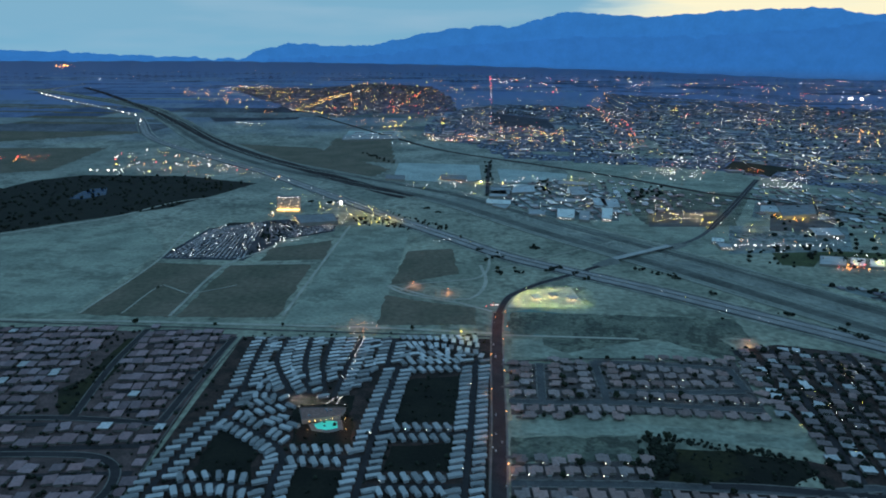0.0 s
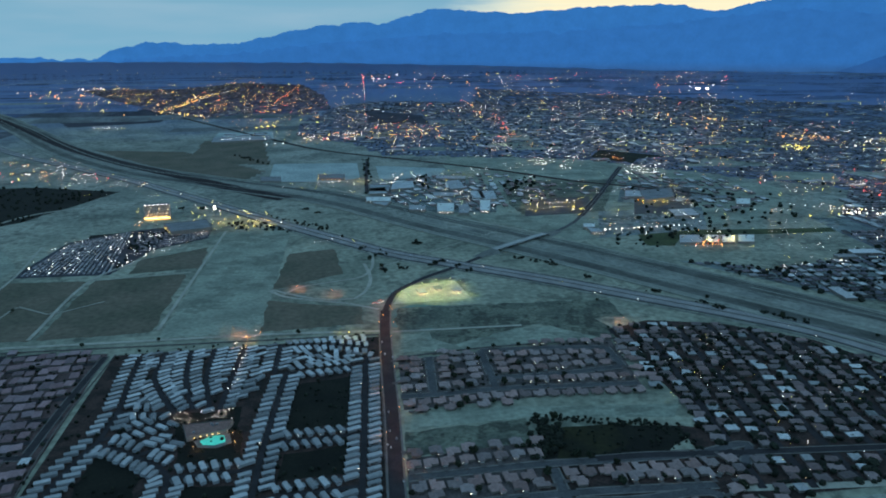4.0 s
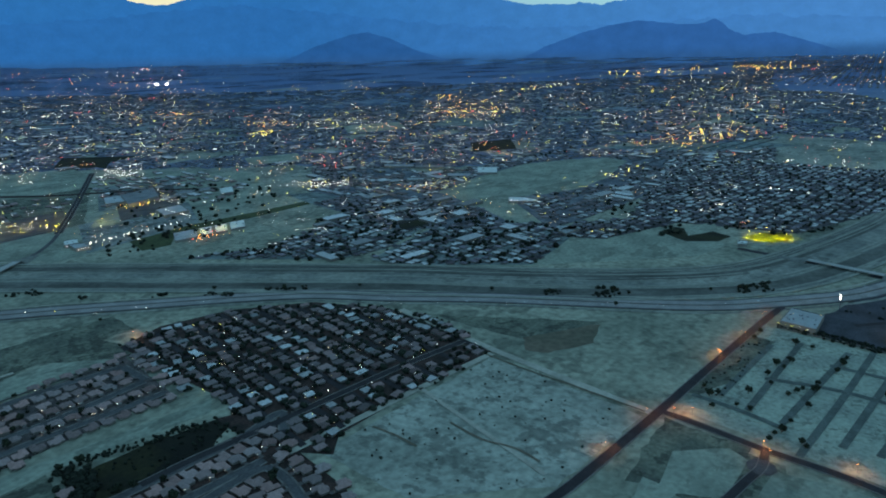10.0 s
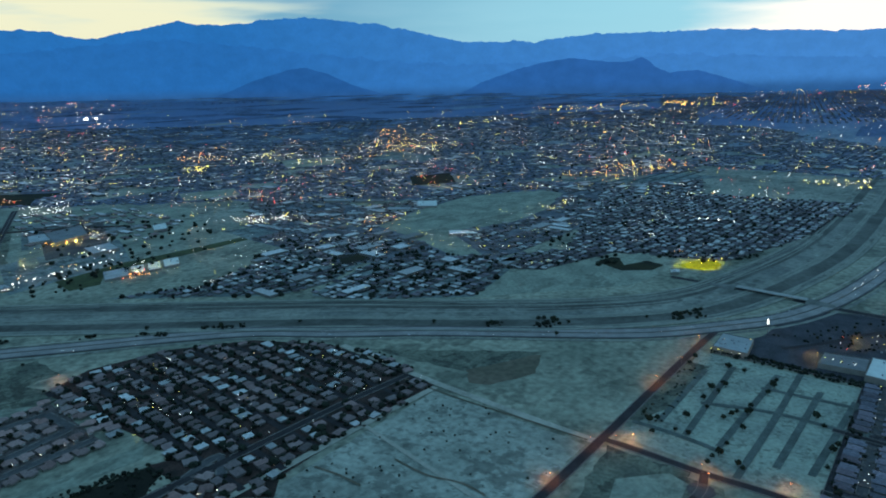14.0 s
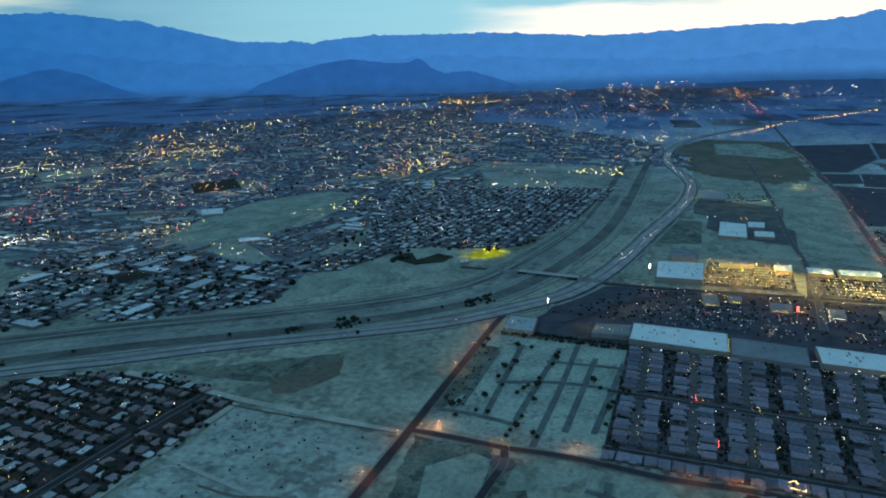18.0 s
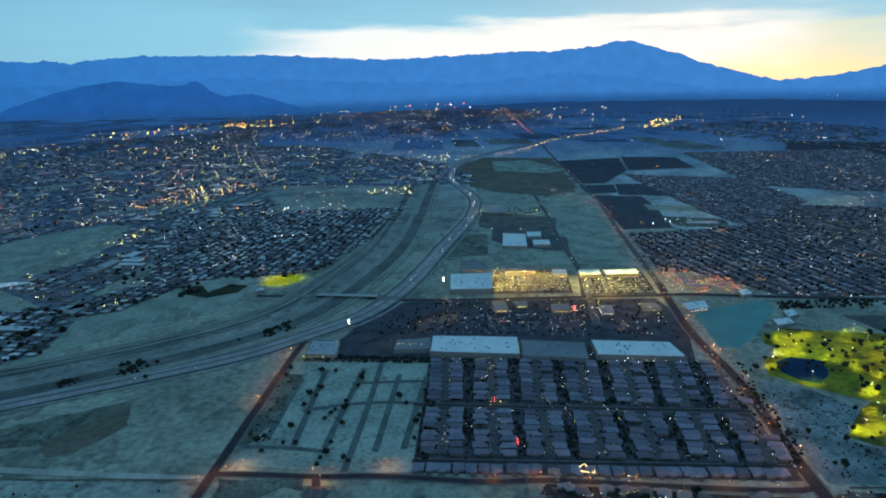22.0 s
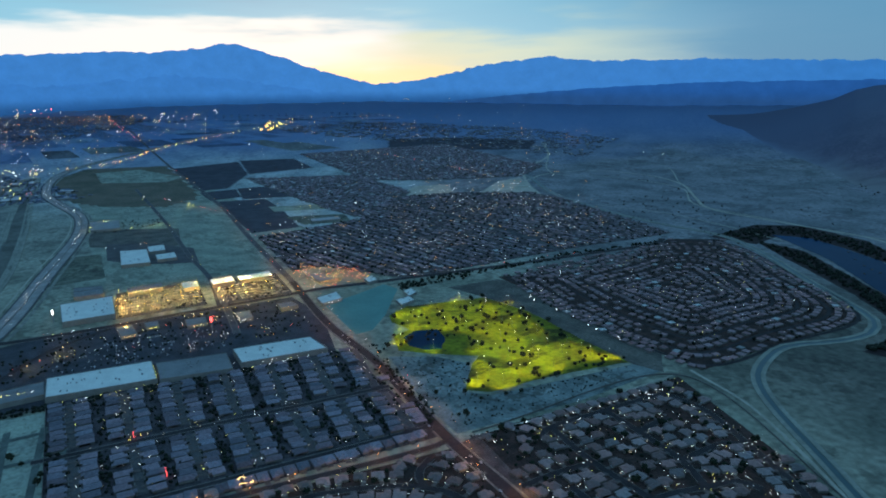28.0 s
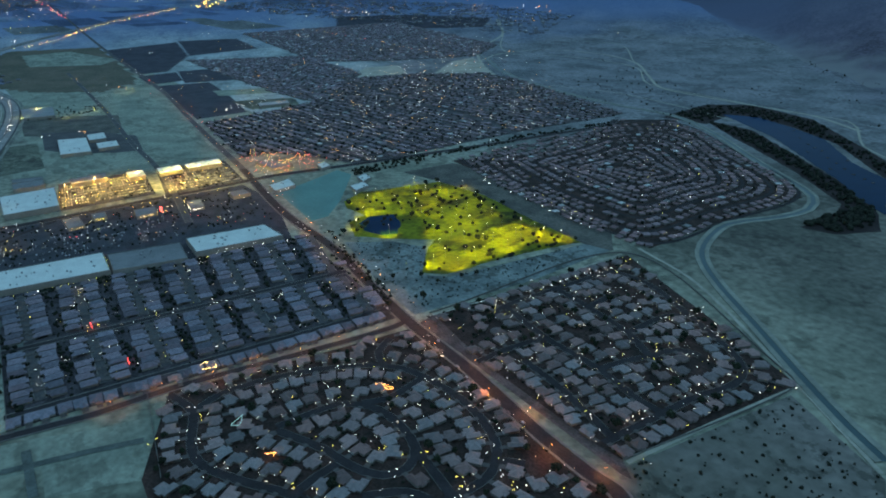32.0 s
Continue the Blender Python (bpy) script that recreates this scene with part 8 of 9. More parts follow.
swarm([(2501, 3380), (3211, 2659), (4778, 3090), (3886, 2302), (2047, 1310), (1715, 1541), (1501, 1978)], 80, "yywwwwoor", 80, 0.85)
swarm([(576, 2751), (773, 2682), (967, 2281), (809, 1821), (621, 1668), (355, 1818)], 40, "wwwygd", 50, 0.9)
swarm([(947, 2153), (1251, 2103), (1455, 1856), (1088, 1396), (907, 1342), (637, 1430)], 46, "wwyygod", 45, 0.9)
swarm([(1174, 1504), (1340, 1310), (1372, 1022), (1013, 943), (797, 1186)], 40, "wwwyd", 40, 0.7)
swarm([(1543, 1073), (2095, 926), (2656, 565), (1772, 356), (1551, 608), (1298, 751)], 50, "wwydd", 50, 0.65)
swarm([(-3003, 7848), (-1181, 7892), (644, 9618), (222, 3192), (-69, 3276), (-864, 4713), (-1645, 5264)], 80, "yyoodd", 100, 0.8)
swarm([(-28, 5665), (1447, 5704), (3383, 5348), (1621, 2497), (974, 2527), (262, 2764)], 150, "wwwwwyodr", 70, 0.75)
swarm([(145, 2315), (426, 2383), (551, 2090), (453, 1721), (261, 1758), (136, 1935)], 30, "wwwgd", 40, 0.8)
swarm([(-1420, 2998), (-1100, 3072), (-637, 2436), (-394, 2095), (-512, 2004), (-891, 2355), (-1140, 2343)], 34, "wwyog", 40, 0.8)
swarm([(-522, 2046), (-318, 2054), (-62, 1645), (-116, 1616), (-262, 1679), (-435, 1685)], 24, "yywgo", 30, 0.8)
swarm([(2584, 2887), (2726, 2058), (4099, 1809), (5074, 882), (4955, -227), (3072, 36), (2456, 860), (2012, 1312), (1556, 1775)], 120, "wwyyodr", 90, 0.75)
swarm([(14443, 4002), (18226, 1409), (17442, -2602), (18438, -5225), (8361, -1932), (4679, 49), (6208, 1753)], 60, "wwyod", 110, 0.6)
swarm([(4147, -877), (3821, -1612), (3004, -1755), (3853, -2510), (2918, -2556), (1615, -1721), (1332, -988), (1445, -767), (2055, -648)], 70, "wwood", 60, 0.55)
swarm([(1374, -58), (1326, -479), (1103, -463), (1150, 33)], 8, "yywowr", 30, 0.5)
swarm([(2247, 9807), (5041, 5759), (10510, 2420), (6832, 1551), (4218, 2964), (1178, 5292)], 90, "wyyoodd", 160, 0.7)
swarm([(432, 937), (503, 951), (607, 916), (710, 827), (766, 713), (770, 589), (729, 493), (647, 496), (553, 511), (459, 512), (391, 585), (413, 741)], 60, "wwwyyd", 26, 0.6, 4)
for pts, n in (([(1325, -263), (1324, -292), (1286, -291)], 9), ([(1254, -264), (1255, -300), (1271, -314)], 9), ([(1347, -153), (1326, -184), (1271, -180)], 9), ([(1267, -341), (1310, -357), (1315, -377)], 7), ([(1283, -431), (1277, -464), (1247, -463)], 8), ([(1241, -342), (1238, -362)], 5), ([(1351, -329), (1249, -318)], 6), ([(1094, 40), (1086, -13)], 8), ([(1030, -280), (1012, -403)], 9), ([(1062, -16), (1046, -124)], 8)):
    string(pts, n, "yyww", size=0.42, z=6, jitter=1.0)
swarm(LOOP, 170, "wwwyd", 16, 0.5, 3.0)
swarm(CURVING, 210, "wwwyd", 16, 0.5, 3.0)
swarm([(1035, -39), (990, -467), (697, -404), (740, -21)], 130, "wwwyd", 16, 0.48, 3.0)

def open_ground(poly, n, hues):
    sow(poly, n, hues, size=0.9)


open_ground([(2873, 2371), (3508, 2721), (3752, 2634), (3611, 2322), (3115, 2041), (2817, 2111)], 90, "yyyowo")
open_ground([(2668, 1116), (3072, 1010), (3385, 807), (3185, 756), (2846, 891), (2583, 1042)], 80, "yyoorw")
open_ground([(2224, 4058), (2430, 4017), (2659, 3954), (2524, 3755), (2271, 3758), (2137, 3889)], 36, "oory")
open_ground([(2388, 3224), (2472, 2873), (2368, 2754), (2283, 3085)], 26, "oyo")
open_ground([(2034, 2775), (2126, 2727), (2005, 2574), (1922, 2617)], 30, "yyy")
open_ground([(1156, 5203), (1069, 4163), (973, 3253), (938, 3145), (1008, 3941), (1078, 4873)], 44, "rooo")
open_ground([(949, 2966), (1136, 2825), (949, 2384), (797, 2501)], 50, "wwwwyr")
open_ground([(780, 3153), (881, 3074), (796, 2801), (704, 2857)], 22, "gwg")
open_ground([(1132, 2392), (1239, 2298), (1156, 2151), (1058, 2236)], 40, "wwww")
open_ground([(2702, 3098), (3015, 2937), (2526, 2233), (2148, 2388)], 44, "wgwyr")
open_ground([(1364, 1656), (1555, 1544), (1451, 1418), (1291, 1543)], 36, "ywwy")
open_ground([(1458, 2126), (1705, 1964), (1555, 1735), (1347, 1904)], 40, "wyrod")
open_ground([(1617, 1382), (1895, 1322), (1771, 1171), (1470, 1214)], 24, "yoyr")
open_ground([(-2977, 7616), (-2235, 9098), (-1169, 7044), (-1229, 5719), (-2314, 6291)], 50, "yooy")
swarm([(1315, -752), (1323, -981), (1323, -1264), (1297, -1599), (1579, -1683), (2009, -1821), (2620, -2017), (2736, -1746), (2077, -1032), (2016, -634), (1604, -618), (1463, -745)], 240, "wwwood", 30, 0.55, 4)
string([(4112, -841), (2656, -699), (1993, -602), (1452, -528), (1133, -476)], 64, "wwoord", size=0.45, z=3, jitter=6)
string([(3375, -517), (2393, -448), (1862, -398), (1574, -380), (1343, -348), (1182, -321)], 40, "wwyo", size=0.4, z=3, jitter=6)
string([(3059, -3538), (3031, -3515)], 1, "W", size=1.3)
string([(2879, -3502), (2823, -3533)], 5, "W", size=0.8)
string([(2937, -550), (2749, -603), (2490, -647)], 12, "ywor", size=0.8)
string([(2061, -222), (2054, -262)], 5, "W", size=0.8, jitter=1)
string([(2062, -306), (2044, -339)], 4, "rwo", size=0.8)
sow([(1567, -573), (1500, -676), (1383, -707), (1343, -657), (1359, -531), (1461, -546)], 120, "ooorryw", size=0.8)
swarm([(13476, 3738), (16626, 1289), (15934, -2895), (12516, -2270), (7517, -512), (6195, 506), (6774, 1908)], 70, "wyoodr", 90, 0.6)
swarm([(12382, -2867), (11698, -5914), (7332, -6066), (4457, -4805), (3123, -3064), (4527, -2999), (6579, -2697)], 70, "woodd", 90, 0.45)
string([(6291, 952), (8854, 516), (14430, -349)], 40, "wwyo", size=0.5)
string([(17216, -2181), (11243, -1579), (6943, -1148)], 30, "rroo", size=0.55)
swarm([(750, 12785), (4106, 12429), (7268, 11633), (3559, 5633), (1478, 5829), (413, 6105)], 110, "oorywwd", 130, 0.65)
swarm([(-3262, 8912), (-1382, 9252), (687, 11682), (372, 6243), (-1216, 6676)], 40, "ooydd", 120, 0.55)
string([(1548, -567), (1499, -644), (1356, -680)], 50, "ooorry", size=0.75, jitter=7)
string([(1500, -557), (1421, -617), (1370, -662)], 40, "oorrw", size=0.7, jitter=9)
string([(1614, 396), (1640, 372)], 8, "oro", size=0.8, jitter=5)
sow([(1370, -30), (1249, -459), (1110, -440), (1190, -11)], 60, "wwwwyr", size=0.5)
string([(1095, 40), (1087, -10)], 9, "yyw", size=0.6, jitter=2)
string([(1024, -33), (1012, -162)], 12, "yw", size=0.5, jitter=3)
string([(995, -279), (988, -409)], 12, "wwy", size=0.55, jitter=3)
string([(1046, 190), (1043, 140)], 10, "yyw", size=0.6, jitter=2)
swarm(EAST_TOWN, 80, "ooooyyrwd", 90, 0.65)
string([(-1020, 7000), (-1060, 5900), (-1090, 5180)], 60, "ooyy", size=0.8, jitter=40)
string([(-1107, 5165), (-900, 4900), (-699, 4653)], 30, "oyyw", size=0.9, jitter=40)
swarm([(280, 4062), (686, 4030), (608, 3360), (226, 3377)], 46, "ooyywr", 60, 0.8)
swarm([(-120, 3620), (200, 3640), (200, 3330), (-60, 3400)], 26, "wwwyor", 50, 0.8)
string([(-493, 3464), (-360, 3450), (-230, 3424)], 14, "W", size=0.8)
string([(-236, 3230), (-130, 3240)], 8, "W", size=0.8, jitter=2)
string([(592, 1800), (697, 1791)], 9, "wwy", size=0.7, jitter=3)
string([(574, 1746), (677, 1737)], 9, "wwy", size=0.7, jitter=3)
string([(-22, 1504), (28, 1527)], 6, "W", size=1.0, jitter=1)
string([(1282, 2544), (1444, 2523)], 12, "ggw", size=0.6, jitter=3)
string([(775, 1321), (922, 1293)], 14, "oow", size=0.7, jitter=4)
string([(1278, 1640), (1404, 1555)], 8, "W", size=0.9, jitter=3)
string([(1461, 1418), (1487, 1362), (1515, 1192), (1515, 1111), (1422, 920)], 16, "yyo", size=0.9, jitter=3)
string([(1508, 949), (1583, 907)], 12, "W", size=0.9, jitter=2)
light_mats = {"w": (WHITE_L, "small white town lights"), "y": (YELLOW_L, "small yellow town lights"), "o": (ORANGE_L, "small sodium-orange town lights"), "r": (RED_L, "small red traffic and sign lights"), "g": (GREEN_L, "small greenish yard lights"), "W": (WHITE_L, "bright white floodlights and headlamps"), "d": (DIM_L, "dim warm window and porch lights")}
for key, (mat, label) in light_mats.items():
    pile = Pile()
    for x, y, z, size in LIGHTS[key]:
        px, py, pz = lay(x, y, z)
        r = math.dist((px, py, pz), (0, 0, EYE)) / 1215 * (0.43 if key in "yo" else 0.46) * size
        pile.add(*globe(px, py, pz, max(r, 0.36)))
    if pile.v:
        pile.make("town_lights", [mat], label, "lights")

# ---- trees and scrub ----
tree_pool = []
for k, (size, label) in enumerate(((8, "dark rounded shade tree"), (6, "small dark round street tree"), (10, "tall spreading dark tree"), (7, "ragged dark mesquite tree"))):
    t = tagged(new("tree"), label, "tree", "scattered trees")
    part("trunk", *trunk_mesh(size), BARK, t)
    part("crown", *crown_mesh(random.Random(40 + k), size, 26), LEAF, t)
    tree_pool.append(t)
tree_spots = []


def plant(poly, count, clear=5.0, gap=9.0):
    x0, x1 = min(p[0] for p in poly), max(p[0] for p in poly)
    y0, y1 = min(p[1] for p in poly), max(p[1] for p in poly)
    n = tries = 0
    while n < count and tries < count * 80:
        tries += 1
        x, y = rng.uniform(x0, x1), rng.uniform(y0, y1)
        if inside(x, y, poly) and free(x, y, gap) and not blocked(x, y, clear):
            tree_spots.append((x, y))
            n += 1


plant(GOLF, 70, 2, 5)
plant(LOOP, 60, 1.5, 8.0)
plant(CURVING, 64, 1.5, 8.0)
plant(SMALL, 26, 2, 9)
plant(SOUTH, 30, 2, 9)
tree_spots += [p for p in [(962, -508), (955, -530), (762, -477), (689, -466), (683, -474), (705, -557), (697, -578), (712, -519), (710, -657), (703, -736), (741, -512), (941, -89), (1248, -866), (1273, -862), (1231, -848)]]
tree_spots += [(775, 173), (815, 170), (774, 158), (877, 163), (855, 154), (913, 161), (938, 151), (933, 146), (910, 151), (996, 155), (995, 133), (936, 94), (985, 90), (963, 91), (836, 130), (849, 123), (861, 119), (864, 106), (886, 107), (820, 105), (773, 114), (781, 206), (755, 195), (790, 199), (736, 122), (746, 117), (721, 124), (734, 95), (728, 89), (896, 33), (875, 23), (834, 6), (777, 12), (818, 10), (985, 207), (1011, 205)]
tree_spots += [p for p in [(459, 1052), (724, 924), (813, 826), (932, 624), (981, 539), (1048, 453), (1050, 425), (989, 420), (1147, 319), (1184, 271), (1201, 259), (1200, 243), (799, 218)]]
tree_spots += [p for p in [(109, 1308), (144, 1316), (204, 1485), (118, 1428), (90, 1365), (578, 1074), (651, 1026), (-519, 1183), (-487, 1014), (-360, 1010), (-47, 1000), (-253, 1012), (255, 687), (237, 692)]]
for k, (x, y) in enumerate(tree_spots):
    m = pose(x, y, 0.5, 0, 0, rng.uniform(0, 360))
    src = tree_pool[k % 4]
    if k < 4:
        src.matrix_basis = m
    else:
        copy_thing(src, m)

bush = Pile()


def scatter(poly, count, low, high, z=0.4):
    x0, x1 = min(p[0] for p in poly), max(p[0] for p in poly)
    y0, y1 = min(p[1] for p in poly), max(p[1] for p in poly)
    n = tries = 0
    while n < count and tries < count * 40:
        tries += 1
        x, y = rng.uniform(x0, x1), rng.uniform(y0, y1)
        if inside(x, y, poly) and not blocked(x, y, 1):
            r = rng.uniform(low, high)
            bush.add(*clump(rng, *lay(x, y, z + r * 0.5), r))
            n += 1


for k in range(7):
    for a, b, c, d in ((upper_a, upper_b, upper_c, upper_d), (lower_a, lower_b, lower_c, lower_d)):
        p, q = mix2(a, b, (k + 0.5) / 6.1), mix2(c, d, (k + 0.5) / 6.1)
        for i in range(44):
            x, y = mix2(p, q, rng.random())
            r = rng.uniform(1.2, 3.6) * rng.uniform(0.7, 1.1)
            bush.add(*clump(rng, x + rng.gauss(0, 4.5), y + rng.gauss(0, 5.5), r * 0.8, r))
        p, q = mix2(a, b, k / 6.1), mix2(c, d, k / 6.1)
        for i in range(16):
            x, y = mix2(p, q, rng.random())
            r = rng.uniform(1.2, 2.8)
            bush.add(*clump(rng, x + rng.uniform(-2, 2), y + rng.choice((-1, 1)) * rng.uniform(5, 8), r * 0.8, r))

def thicket(poly, n, lo, hi):
    scatter(poly, n, lo, hi)


thicket([(-1390, 2010), (-1357, 2246), (-1246, 2360), (-891, 2355), (-613, 2228), (-758, 1856), (-1052, 1574), (-1137, 1582)], 420, 2, 6)
thicket([(1202, -1710), (1212, -1920), (1114, -2006), (897, -1952), (586, -1649), (549, -1558), (738, -1744), (911, -1858), (1110, -1880), (1085, -1730)], 330, 2.5, 6)
thicket([(1085, -1730), (932, -1699), (752, -1560), (554, -1400), (475, -1313), (448, -1230), (543, -1331), (704, -1470), (942, -1637)], 330, 2.5, 6)
thicket([(510, -1141), (497, -1276), (472, -1317), (433, -1227), (457, -1148)], 160, 3, 6)
thicket([(235, 692), (257, 675), (250, 632), (223, 612)], 60, 2, 5)
thicket([(260, 664), (341, 665), (395, 650), (386, 619), (351, 596), (231, 612)], 60, 1, 2.5)
thicket([(297, -408), (265, -645), (150, -587), (135, -552), (259, -391)], 130, 0.8, 2.2)
thicket([(718, 480), (691, 252), (517, 270), (416, 375), (419, 500)], 70, 0.6, 1.8)
thicket([(929, -491), (883, -555), (827, -583), (748, -517), (716, -544), (681, -788), (646, -641), (665, -447)], 240, 0.6, 1.6)
thicket([(-415, 1363), (-436, 1691), (-322, 1695), (-397, 1529)], 60, 2, 4.5)
thicket([(786, 224), (1036, 207), (1033, 185), (781, 190)], 40, 0.8, 2)
thicket([(-298, 979), (73, 987), (42, 489), (-306, 485), (-306, 575)], 420, 1.2, 3.2)
thicket([(-750, 1004), (-315, 979), (-311, 575), (-325, 484), (-401, 484)], 500, 1.5, 3.4)
thicket([(666, -132), (641, -292), (619, -416), (283, -380), (252, -297), (433, -62)], 260, 1.0, 2.4)
thicket([(636, -454), (607, -797), (282, -671), (308, -429)], 320, 1.0, 2.6)
thicket([(-146, 1830), (8, 1676), (8, 1620), (-141, 1763)], 30, 2, 5)
thicket([(704, 956), (761, 906), (742, 883), (691, 939)], 22, 2, 4)
thicket([(1190, 290), (1253, 240), (1198, 227), (1151, 278)], 30, 2, 5)
thicket([(1046, 489), (1068, 445), (1023, 427), (1007, 472)], 24, 2, 5)
thicket([(986, 551), (1000, 527), (971, 512), (960, 538)], 14, 2, 4)
thicket([(97, 883), (424, 896), (386, 739), (83, 734)], 160, 1.0, 2.8)
thicket([(638, -451), (632, -483), (610, -794), (595, -789), (618, -472)], 110, 1, 2.6)
thicket([(921, -409), (918, -485), (697, -443), (731, -438)], 40, 1, 3)
thicket([(2337, -2475), (1031, -2729), (728, -1991), (1311, -2070)], 30, 1.5, 4)
thicket([(1747, -3427), (1208, -3160), (982, -2610), (1309, -2818)], 60, 2, 5)
thicket([(1291, -709), (1297, -962), (1285, -1229), (1242, -1534), (1214, -1500), (1249, -1195), (1259, -934), (1245, -697)], 220, 2, 5)
thicket([(1356, -45), (1326, -479), (1104, -453), (1171, 132)], 340, 1.2, 3.0)
thicket([(1069, 190), (994, -438), (980, -437), (1046, 191)], 520, 1.4, 3.4)
thicket([(711, 9), (823, 0), (928, -3), (930, -17), (809, -12), (713, -5)], 90, 1.4, 3.6)
thicket([(220, 680), (237, 704), (317, 677), (393, 655), (394, 598), (387, 596), (375, 645), (254, 684)], 120, 1.2, 3.2)
thicket([(201, 615), (233, 704), (247, 693), (221, 609)], 50, 2.0, 4.0)

def copse(poly, n, lo, hi):
    scatter(poly, n, lo, hi)


copse([(307, 2333), (365, 2336), (331, 2081), (270, 2079)], 22, 4, 8)
copse([(582, 2136), (724, 2257), (660, 2035), (554, 1998)], 26, 4, 8)
copse([(163, 2714), (194, 2745), (148, 2023), (128, 2022)], 24, 4, 7)
copse([(648, 1466), (1005, 1499), (895, 1322), (628, 1360)], 40, 3, 6)
copse([(-356, 2972), (-193, 2739), (-188, 2667), (-344, 2871)], 16, 4, 7)
copse([(1167, 5247), (2932, 3360), (5604, 2314), (6832, 1551), (3064, 661), (1776, 1468), (642, 3029)], 620, 3.5, 8)
copse([(712, 1250), (867, 1158), (1330, 1322), (1387, 1033), (1363, 678), (1095, 641)], 260, 4, 8)
copse([(1287, 716), (2456, 860), (2543, 46), (1609, 277), (1335, 605)], 260, 3.5, 7)
copse([(-27, 5547), (3383, 5348), (1702, 2627), (269, 2841)], 260, 3.5, 7.5)
copse([(929, 2036), (1389, 1774), (1088, 1396), (705, 1354)], 90, 4, 8)
copse([(1113, -609), (1088, -803), (810, -802), (696, -783), (732, -550), (816, -581), (942, -528)], 60, 2.0, 4.5)
copse([(1577, -179), (1571, -346), (1398, -323), (1405, -151)], 70, 1.6, 3)
copse([(1545, -372), (1542, -517), (1366, -493), (1374, -339)], 60, 1.6, 3)
copse([(-245, 1760), (-65, 1722), (-54, 1618), (-204, 1669)], 50, 2, 4.5)
copse([(1793, -1832), (1888, -2407), (1055, -1781), (1111, -1598)], 60, 2, 4)
for poly, n, lo, hi in (([(2559, -332), (2503, -463), (2369, -440), (2380, -312)], 46, 1.6, 3.4), ([(2470, -202), (2397, -347), (2317, -334), (2381, -202)], 24, 1.5, 3), ([(2112, -637), (1948, -668), (1612, -605), (1567, -573), (1857, -603)], 40, 1.5, 3.2)):
    scatter(poly, n, lo, hi)
for x, y in [(202, 1479), (206, 1468), (114, 1288), (109, 1297), (152, 1299), (83, 1458), (113, 1399), (221, 1322), (236, 1327), (213, 1312), (401, 1323), (424, 1298), (449, 1280), (454, 1267), (576, 1080), (631, 1014), (649, 990), (650, 982), (42, 1563), (-330, 1754), (-330, 1932), (-383, 1944), (-44, 1869), (-14, 1821), (836, 1131), (493, 1177), (262, 1294), (278, 1260), (1476, 518), (1465, 501), (1603, 402), (1585, 384), (1627, 384), (1692, 227), (1636, 251), (1666, 240)]:
    for k in range(6):
        r = rng.uniform(2.0, 4.2)
        bush.add(*clump(rng, x + rng.gauss(0, 5), y + rng.gauss(0, 4), 0.4 + r * 0.7, r))
bush.make("bushes", [LEAF_STUFF], "dark bushes, hedges and tree belts", "bush")
for x, y in [(872, -1799), (822, -1733), (778, -1687), (751, -1667), (725, -1649), (741, -1614), (688, -1599), (654, -1567), (641, -1513), (622, -1536), (591, -1507), (562, -1491), (540, -1476), (649, -1609)]:
    raft = tagged(new("raft"), "small dark floating raft on the lake", "raft", "rafts on the lake")
    raft.location = (x, y, 0.62)
    part("deck", *box(-3, -3, 0, 3, 3, 0.5), BARK, raft)
    part("post", *box(-0.2, -0.2, 0.5, 0.2, 0.2, 2.5), STEEL, raft)

# ---- parked cars, hundreds ----
cars = Pile()


def car(x, y, turn):
    c, s = math.cos(turn), math.sin(turn)
    low, high = box(-2.2, -0.9, 0.9, 2.2, 0.9, 1.6), box(-1.2, -0.8, 1.6, 1.3, 0.8, 2.15)
    for v, f in (low, high):
        cars.add([lay(x + p[0] * c - p[1] * s, y + p[0] * s + p[1] * c, p[2]) for p in v], f[1:])


def park(quad, rows, per_row, share=0.7):
    for j in range(rows):
        v = (j + 0.5) / rows
        a, b = mix2(quad[0], quad[3], v), mix2(quad[1], quad[2], v)
        turn = math.atan2(b[1] - a[1], b[0] - a[0]) + math.pi / 2
        for i in range(per_row):
            if rng.random() < share:
                car(*mix2(a, b, (i + 0.5) / per_row), turn)


park([(-585, 1383), (-565, 1612), (-455, 1708), (-415, 1371)], 18, 52, 0.85)
park([(-435, 1685), (-271, 1740), (-268, 1622), (-404, 1504)], 9, 46, 0.8)
park([(1566, -181), (1561, -342), (1407, -322), (1412, -157)], 8, 34, 0.8)
park([(1534, -372), (1532, -513), (1375, -494), (1382, -346)], 8, 30, 0.75)
park([(1266, -30), (1251, -305), (1124, -285), (1160, -17)], 8, 60, 0.25)
park([(673, 1630), (963, 1629), (907, 1515), (661, 1498)], 3, 60, 0.4)
for pts, n in (([(-637, 2436), (-125, 1745), (140, 1407), (392, 1197)], 24), ([(807, 749), (985, 452), (1170, 200), (1472, 30), (2358, -184)], 26), ([(1133, -476), (646, -422), (383, -395)], 18), ([(59, 600), (85, 970)], 9)):
    line = curve(pts, 6.0)
    nn = normals(line)
    for k in range(n):
        i = rng.randrange(len(line))
        off = rng.choice((-12, -8, 8, 12)) if len(pts) > 3 else rng.choice((-7, -3.5, 3.5, 7))
        car(line[i][0] + nn[i][0] * off, line[i][1] + nn[i][1] * off, math.atan2(-nn[i][0], nn[i][1]))
cars.make("cars", [CAR_PAINT], "parked and passing cars in mixed paint", "car")

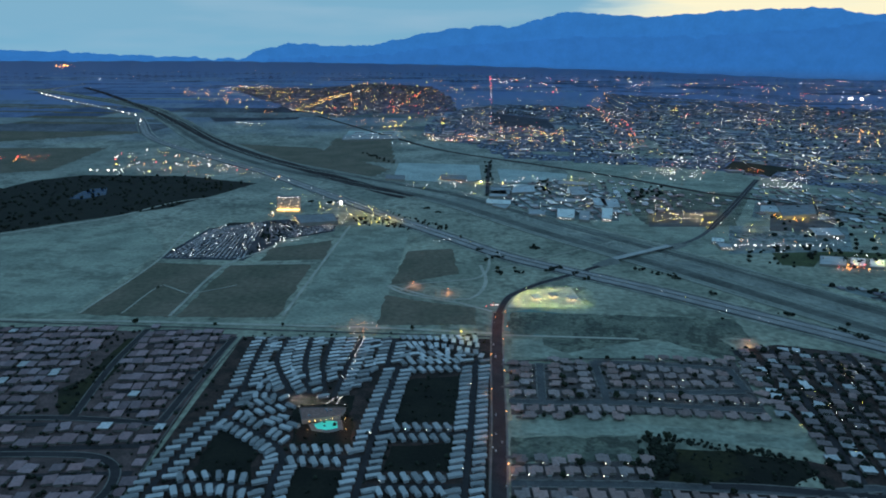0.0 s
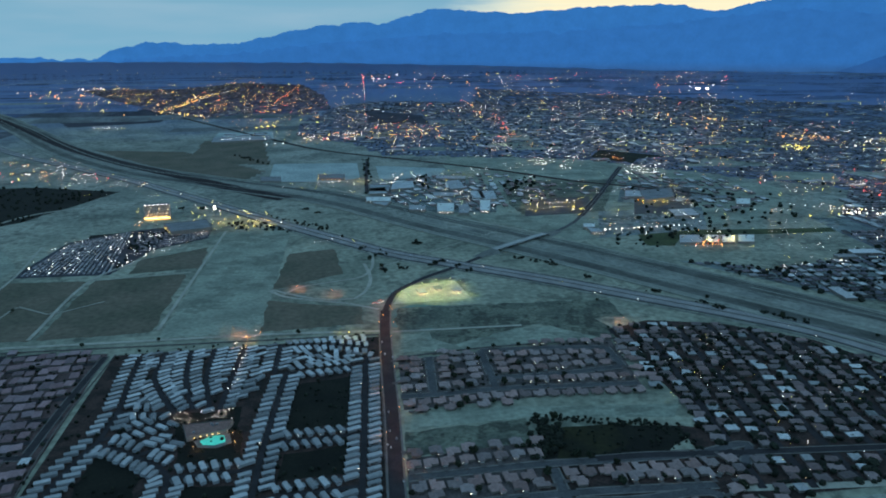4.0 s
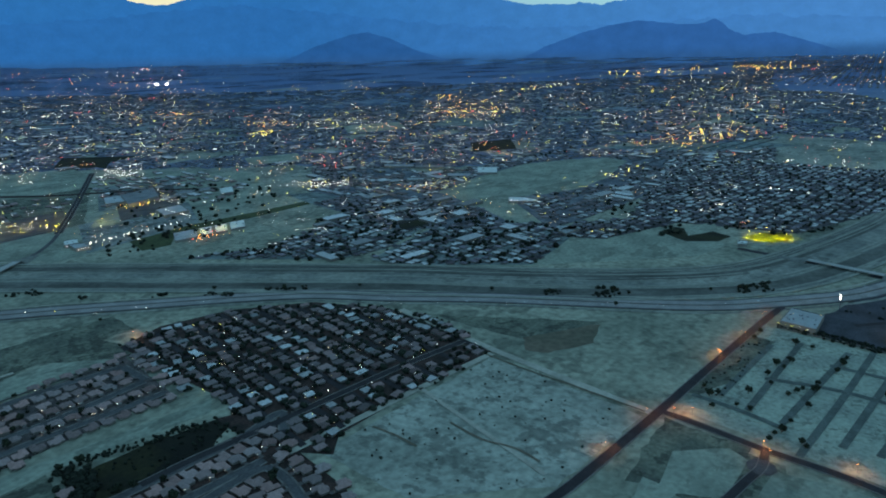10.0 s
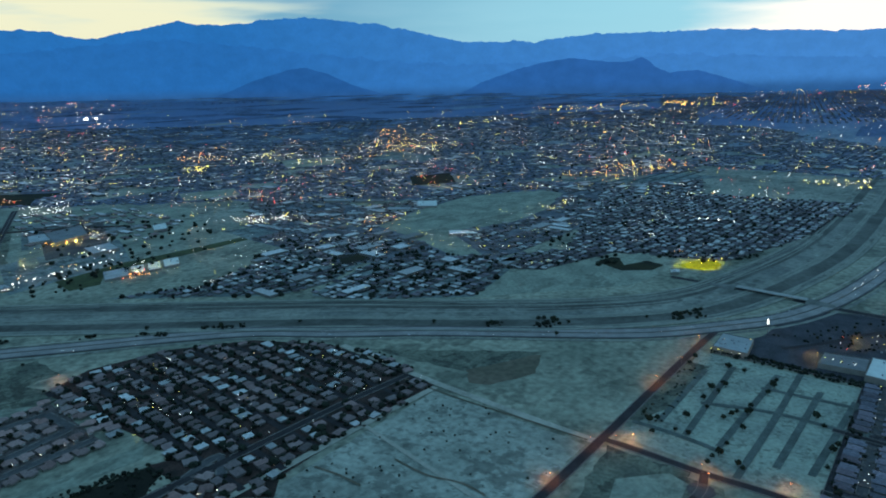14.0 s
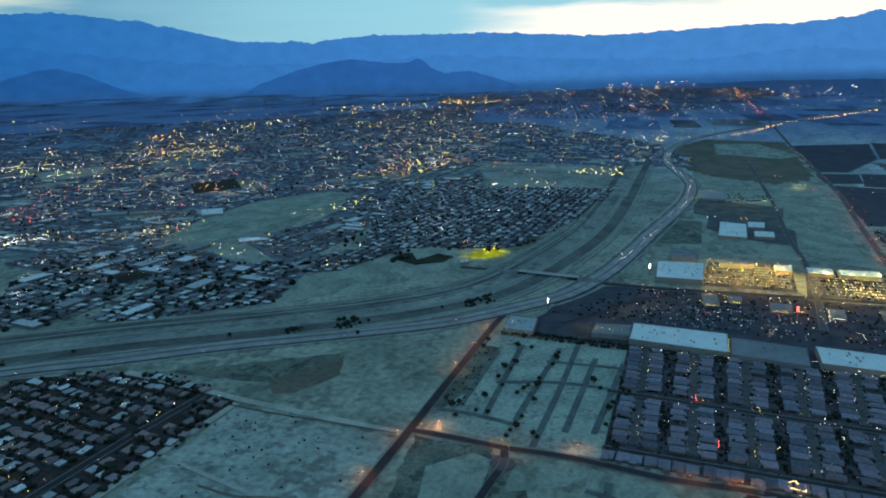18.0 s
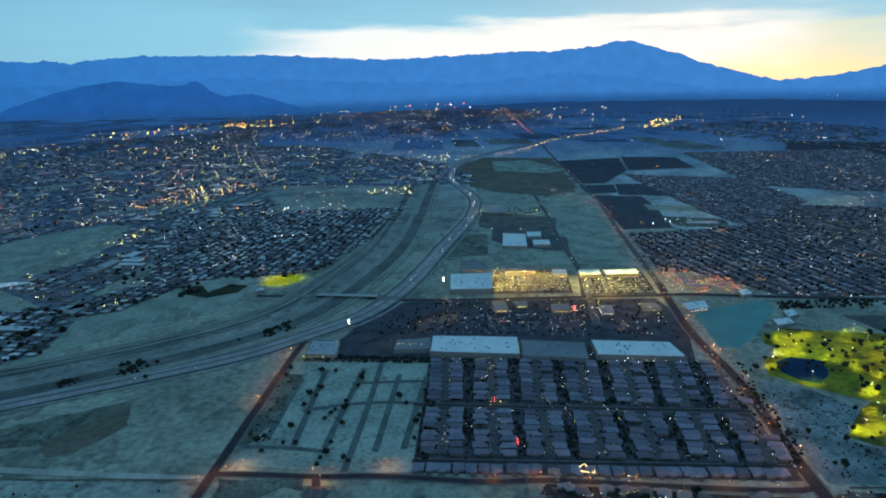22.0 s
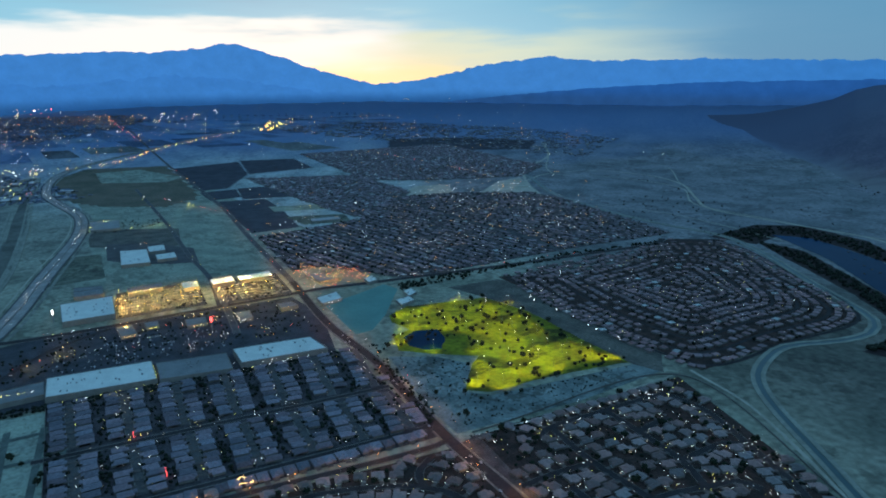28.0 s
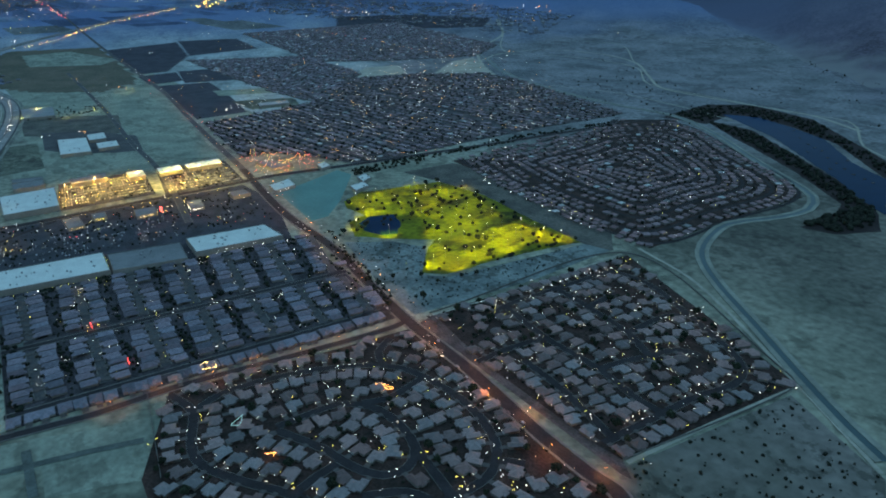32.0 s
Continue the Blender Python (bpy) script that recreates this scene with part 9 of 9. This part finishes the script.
# ---- festive roof lights and a pylon sign ----
def outline(points, h, mat, label):
    cx, cy = points[0]
    top = tagged(new("string_lights"), label, "lights")
    top.location = (cx, cy, 0.5)
    for (x0, y0), (x1, y1) in zip(points, points[1:]):
        d = math.hypot(x1 - x0, y1 - y0) or 1.0
        nx, ny = -(y1 - y0) / d * 0.13, (x1 - x0) / d * 0.13
        a, b, c, e = (x0 - cx + nx, y0 - cy + ny), (x1 - cx + nx, y1 - cy + ny), (x1 - cx - nx, y1 - cy - ny), (x0 - cx - nx, y0 - cy - ny)
        v = [(*p, h) for p in (a, b, c, e)] + [(*p, h + 0.3) for p in (a, b, c, e)]
        part("strand", v, [(0, 3, 2, 1), (4, 5, 6, 7), (0, 1, 5, 4), (1, 2, 6, 5), (2, 3, 7, 6), (3, 0, 4, 7)], mat, top)
    return top


ICE_L = lamp_material("ice_blue_light", (0.35, 0.8, 0.8), 0.8)
outline([(696, -174), (688, -173), (683, -189), (695, -191), (697, -183), (702, -183), (696, -174)], 4, WARM_L, "warm string lights along a roof edge")
outline([(544, -312), (526, -318), (525, -323), (542, -316), (529, -314)], 4, ORANGE_L, "orange string lights zigzag on a roof")
outline([(570, -162), (564, -169), (579, -178), (570, -162)], 4, ICE_L, "pale blue string lights on a roof")
outline([(768, -115), (750, -113)], 4, RED_L, "red string lights on a house front")
outline([(884, -99), (866, -98)], 4, RED_L, "red string lights on a house front")
outline([(509, -172), (505, -180), (502, -176)], 4, ORANGE_L, "orange string lights on a porch")


def pylon(x, y, h, mat, label):
    top = tagged(new("pylon_sign"), label, "sign")
    top.matrix_basis = pose(x, y, 0.5, 0, 0, 20)
    part("post", *box(-0.6, -0.6, 0, 0.6, 0.6, h), STEEL, top)
    board = part("panel", *box(-3.2, -0.7, h, 3.2, 0.7, h + 9), TILT_WALL, top)
    for k in range(3):
        part("lit_face", *box(-3.0, -0.85, h + 0.4 + 3 * k, 3.0, 0.85, h + 2.6 + 3 * k), mat, board, "glowing blank sign face")
    return top


for (x, y), mat in zip([(1176, 129), (1447, -51), (1225, -289)] + [(-281, 1846)], (WHITE_L, WHITE_L, RED_L, WHITE_L)):
    pylon(x, y, 16, mat, "tall roadside pylon sign with glowing faces")

# ---- walls and rows in the open ground ----
walls = Pile()
for pts in ([(643, -455), (612, -810), (280, -676), (269, -653), (305, -428)], [(-303, 970), (-315, 762), (-307, 575)], [(74, 974), (47, 580)], [(1027, -11), (703, 14)], [(1046, 191), (1032, -12), (979, -442)], [(-706, 1019), (-321, 997), (74, 974)], [(680, -113), (538, -86)], [(98, 888), (216, 898), (424, 896)]):
    strip(walls, curve(pts, 12), 0.25, -0.25, 2.6, 0, 2.2)
walls.make("block_wall", [CONCRETE], "pale block walls round the tracts", "wall", kind="structure")
rows = Pile()
for k, lane in enumerate([[(773, 160), (1007, 150)], [(765, 121), (1010, 91)], [(708, 92), (872, 76), (1046, 63)], [(751, 59), (981, 35)], [(755, 25), (971, -6)], [(867, 164), (886, 81), (880, -7)], [(773, 224), (768, 172), (755, 114)], [(792, 196), (978, 182)], [(773, -1), (933, -28)], [(954, 105), (955, 39), (954, -22)]]):
    strip(rows, curve(lane, 10), 4.2, -4.2, 0.74 + 0.006 * k)
strip(rows, [(637, 27), (619, -44), (605, -89)], 4, -4, 0.74)
strip(rows, [(657, 4), (583, 8)], 4, -4, 0.745)
rows.make("gravel_lanes", [LANE], "abandoned lanes between bare pads", "road", kind="structure")
pave()
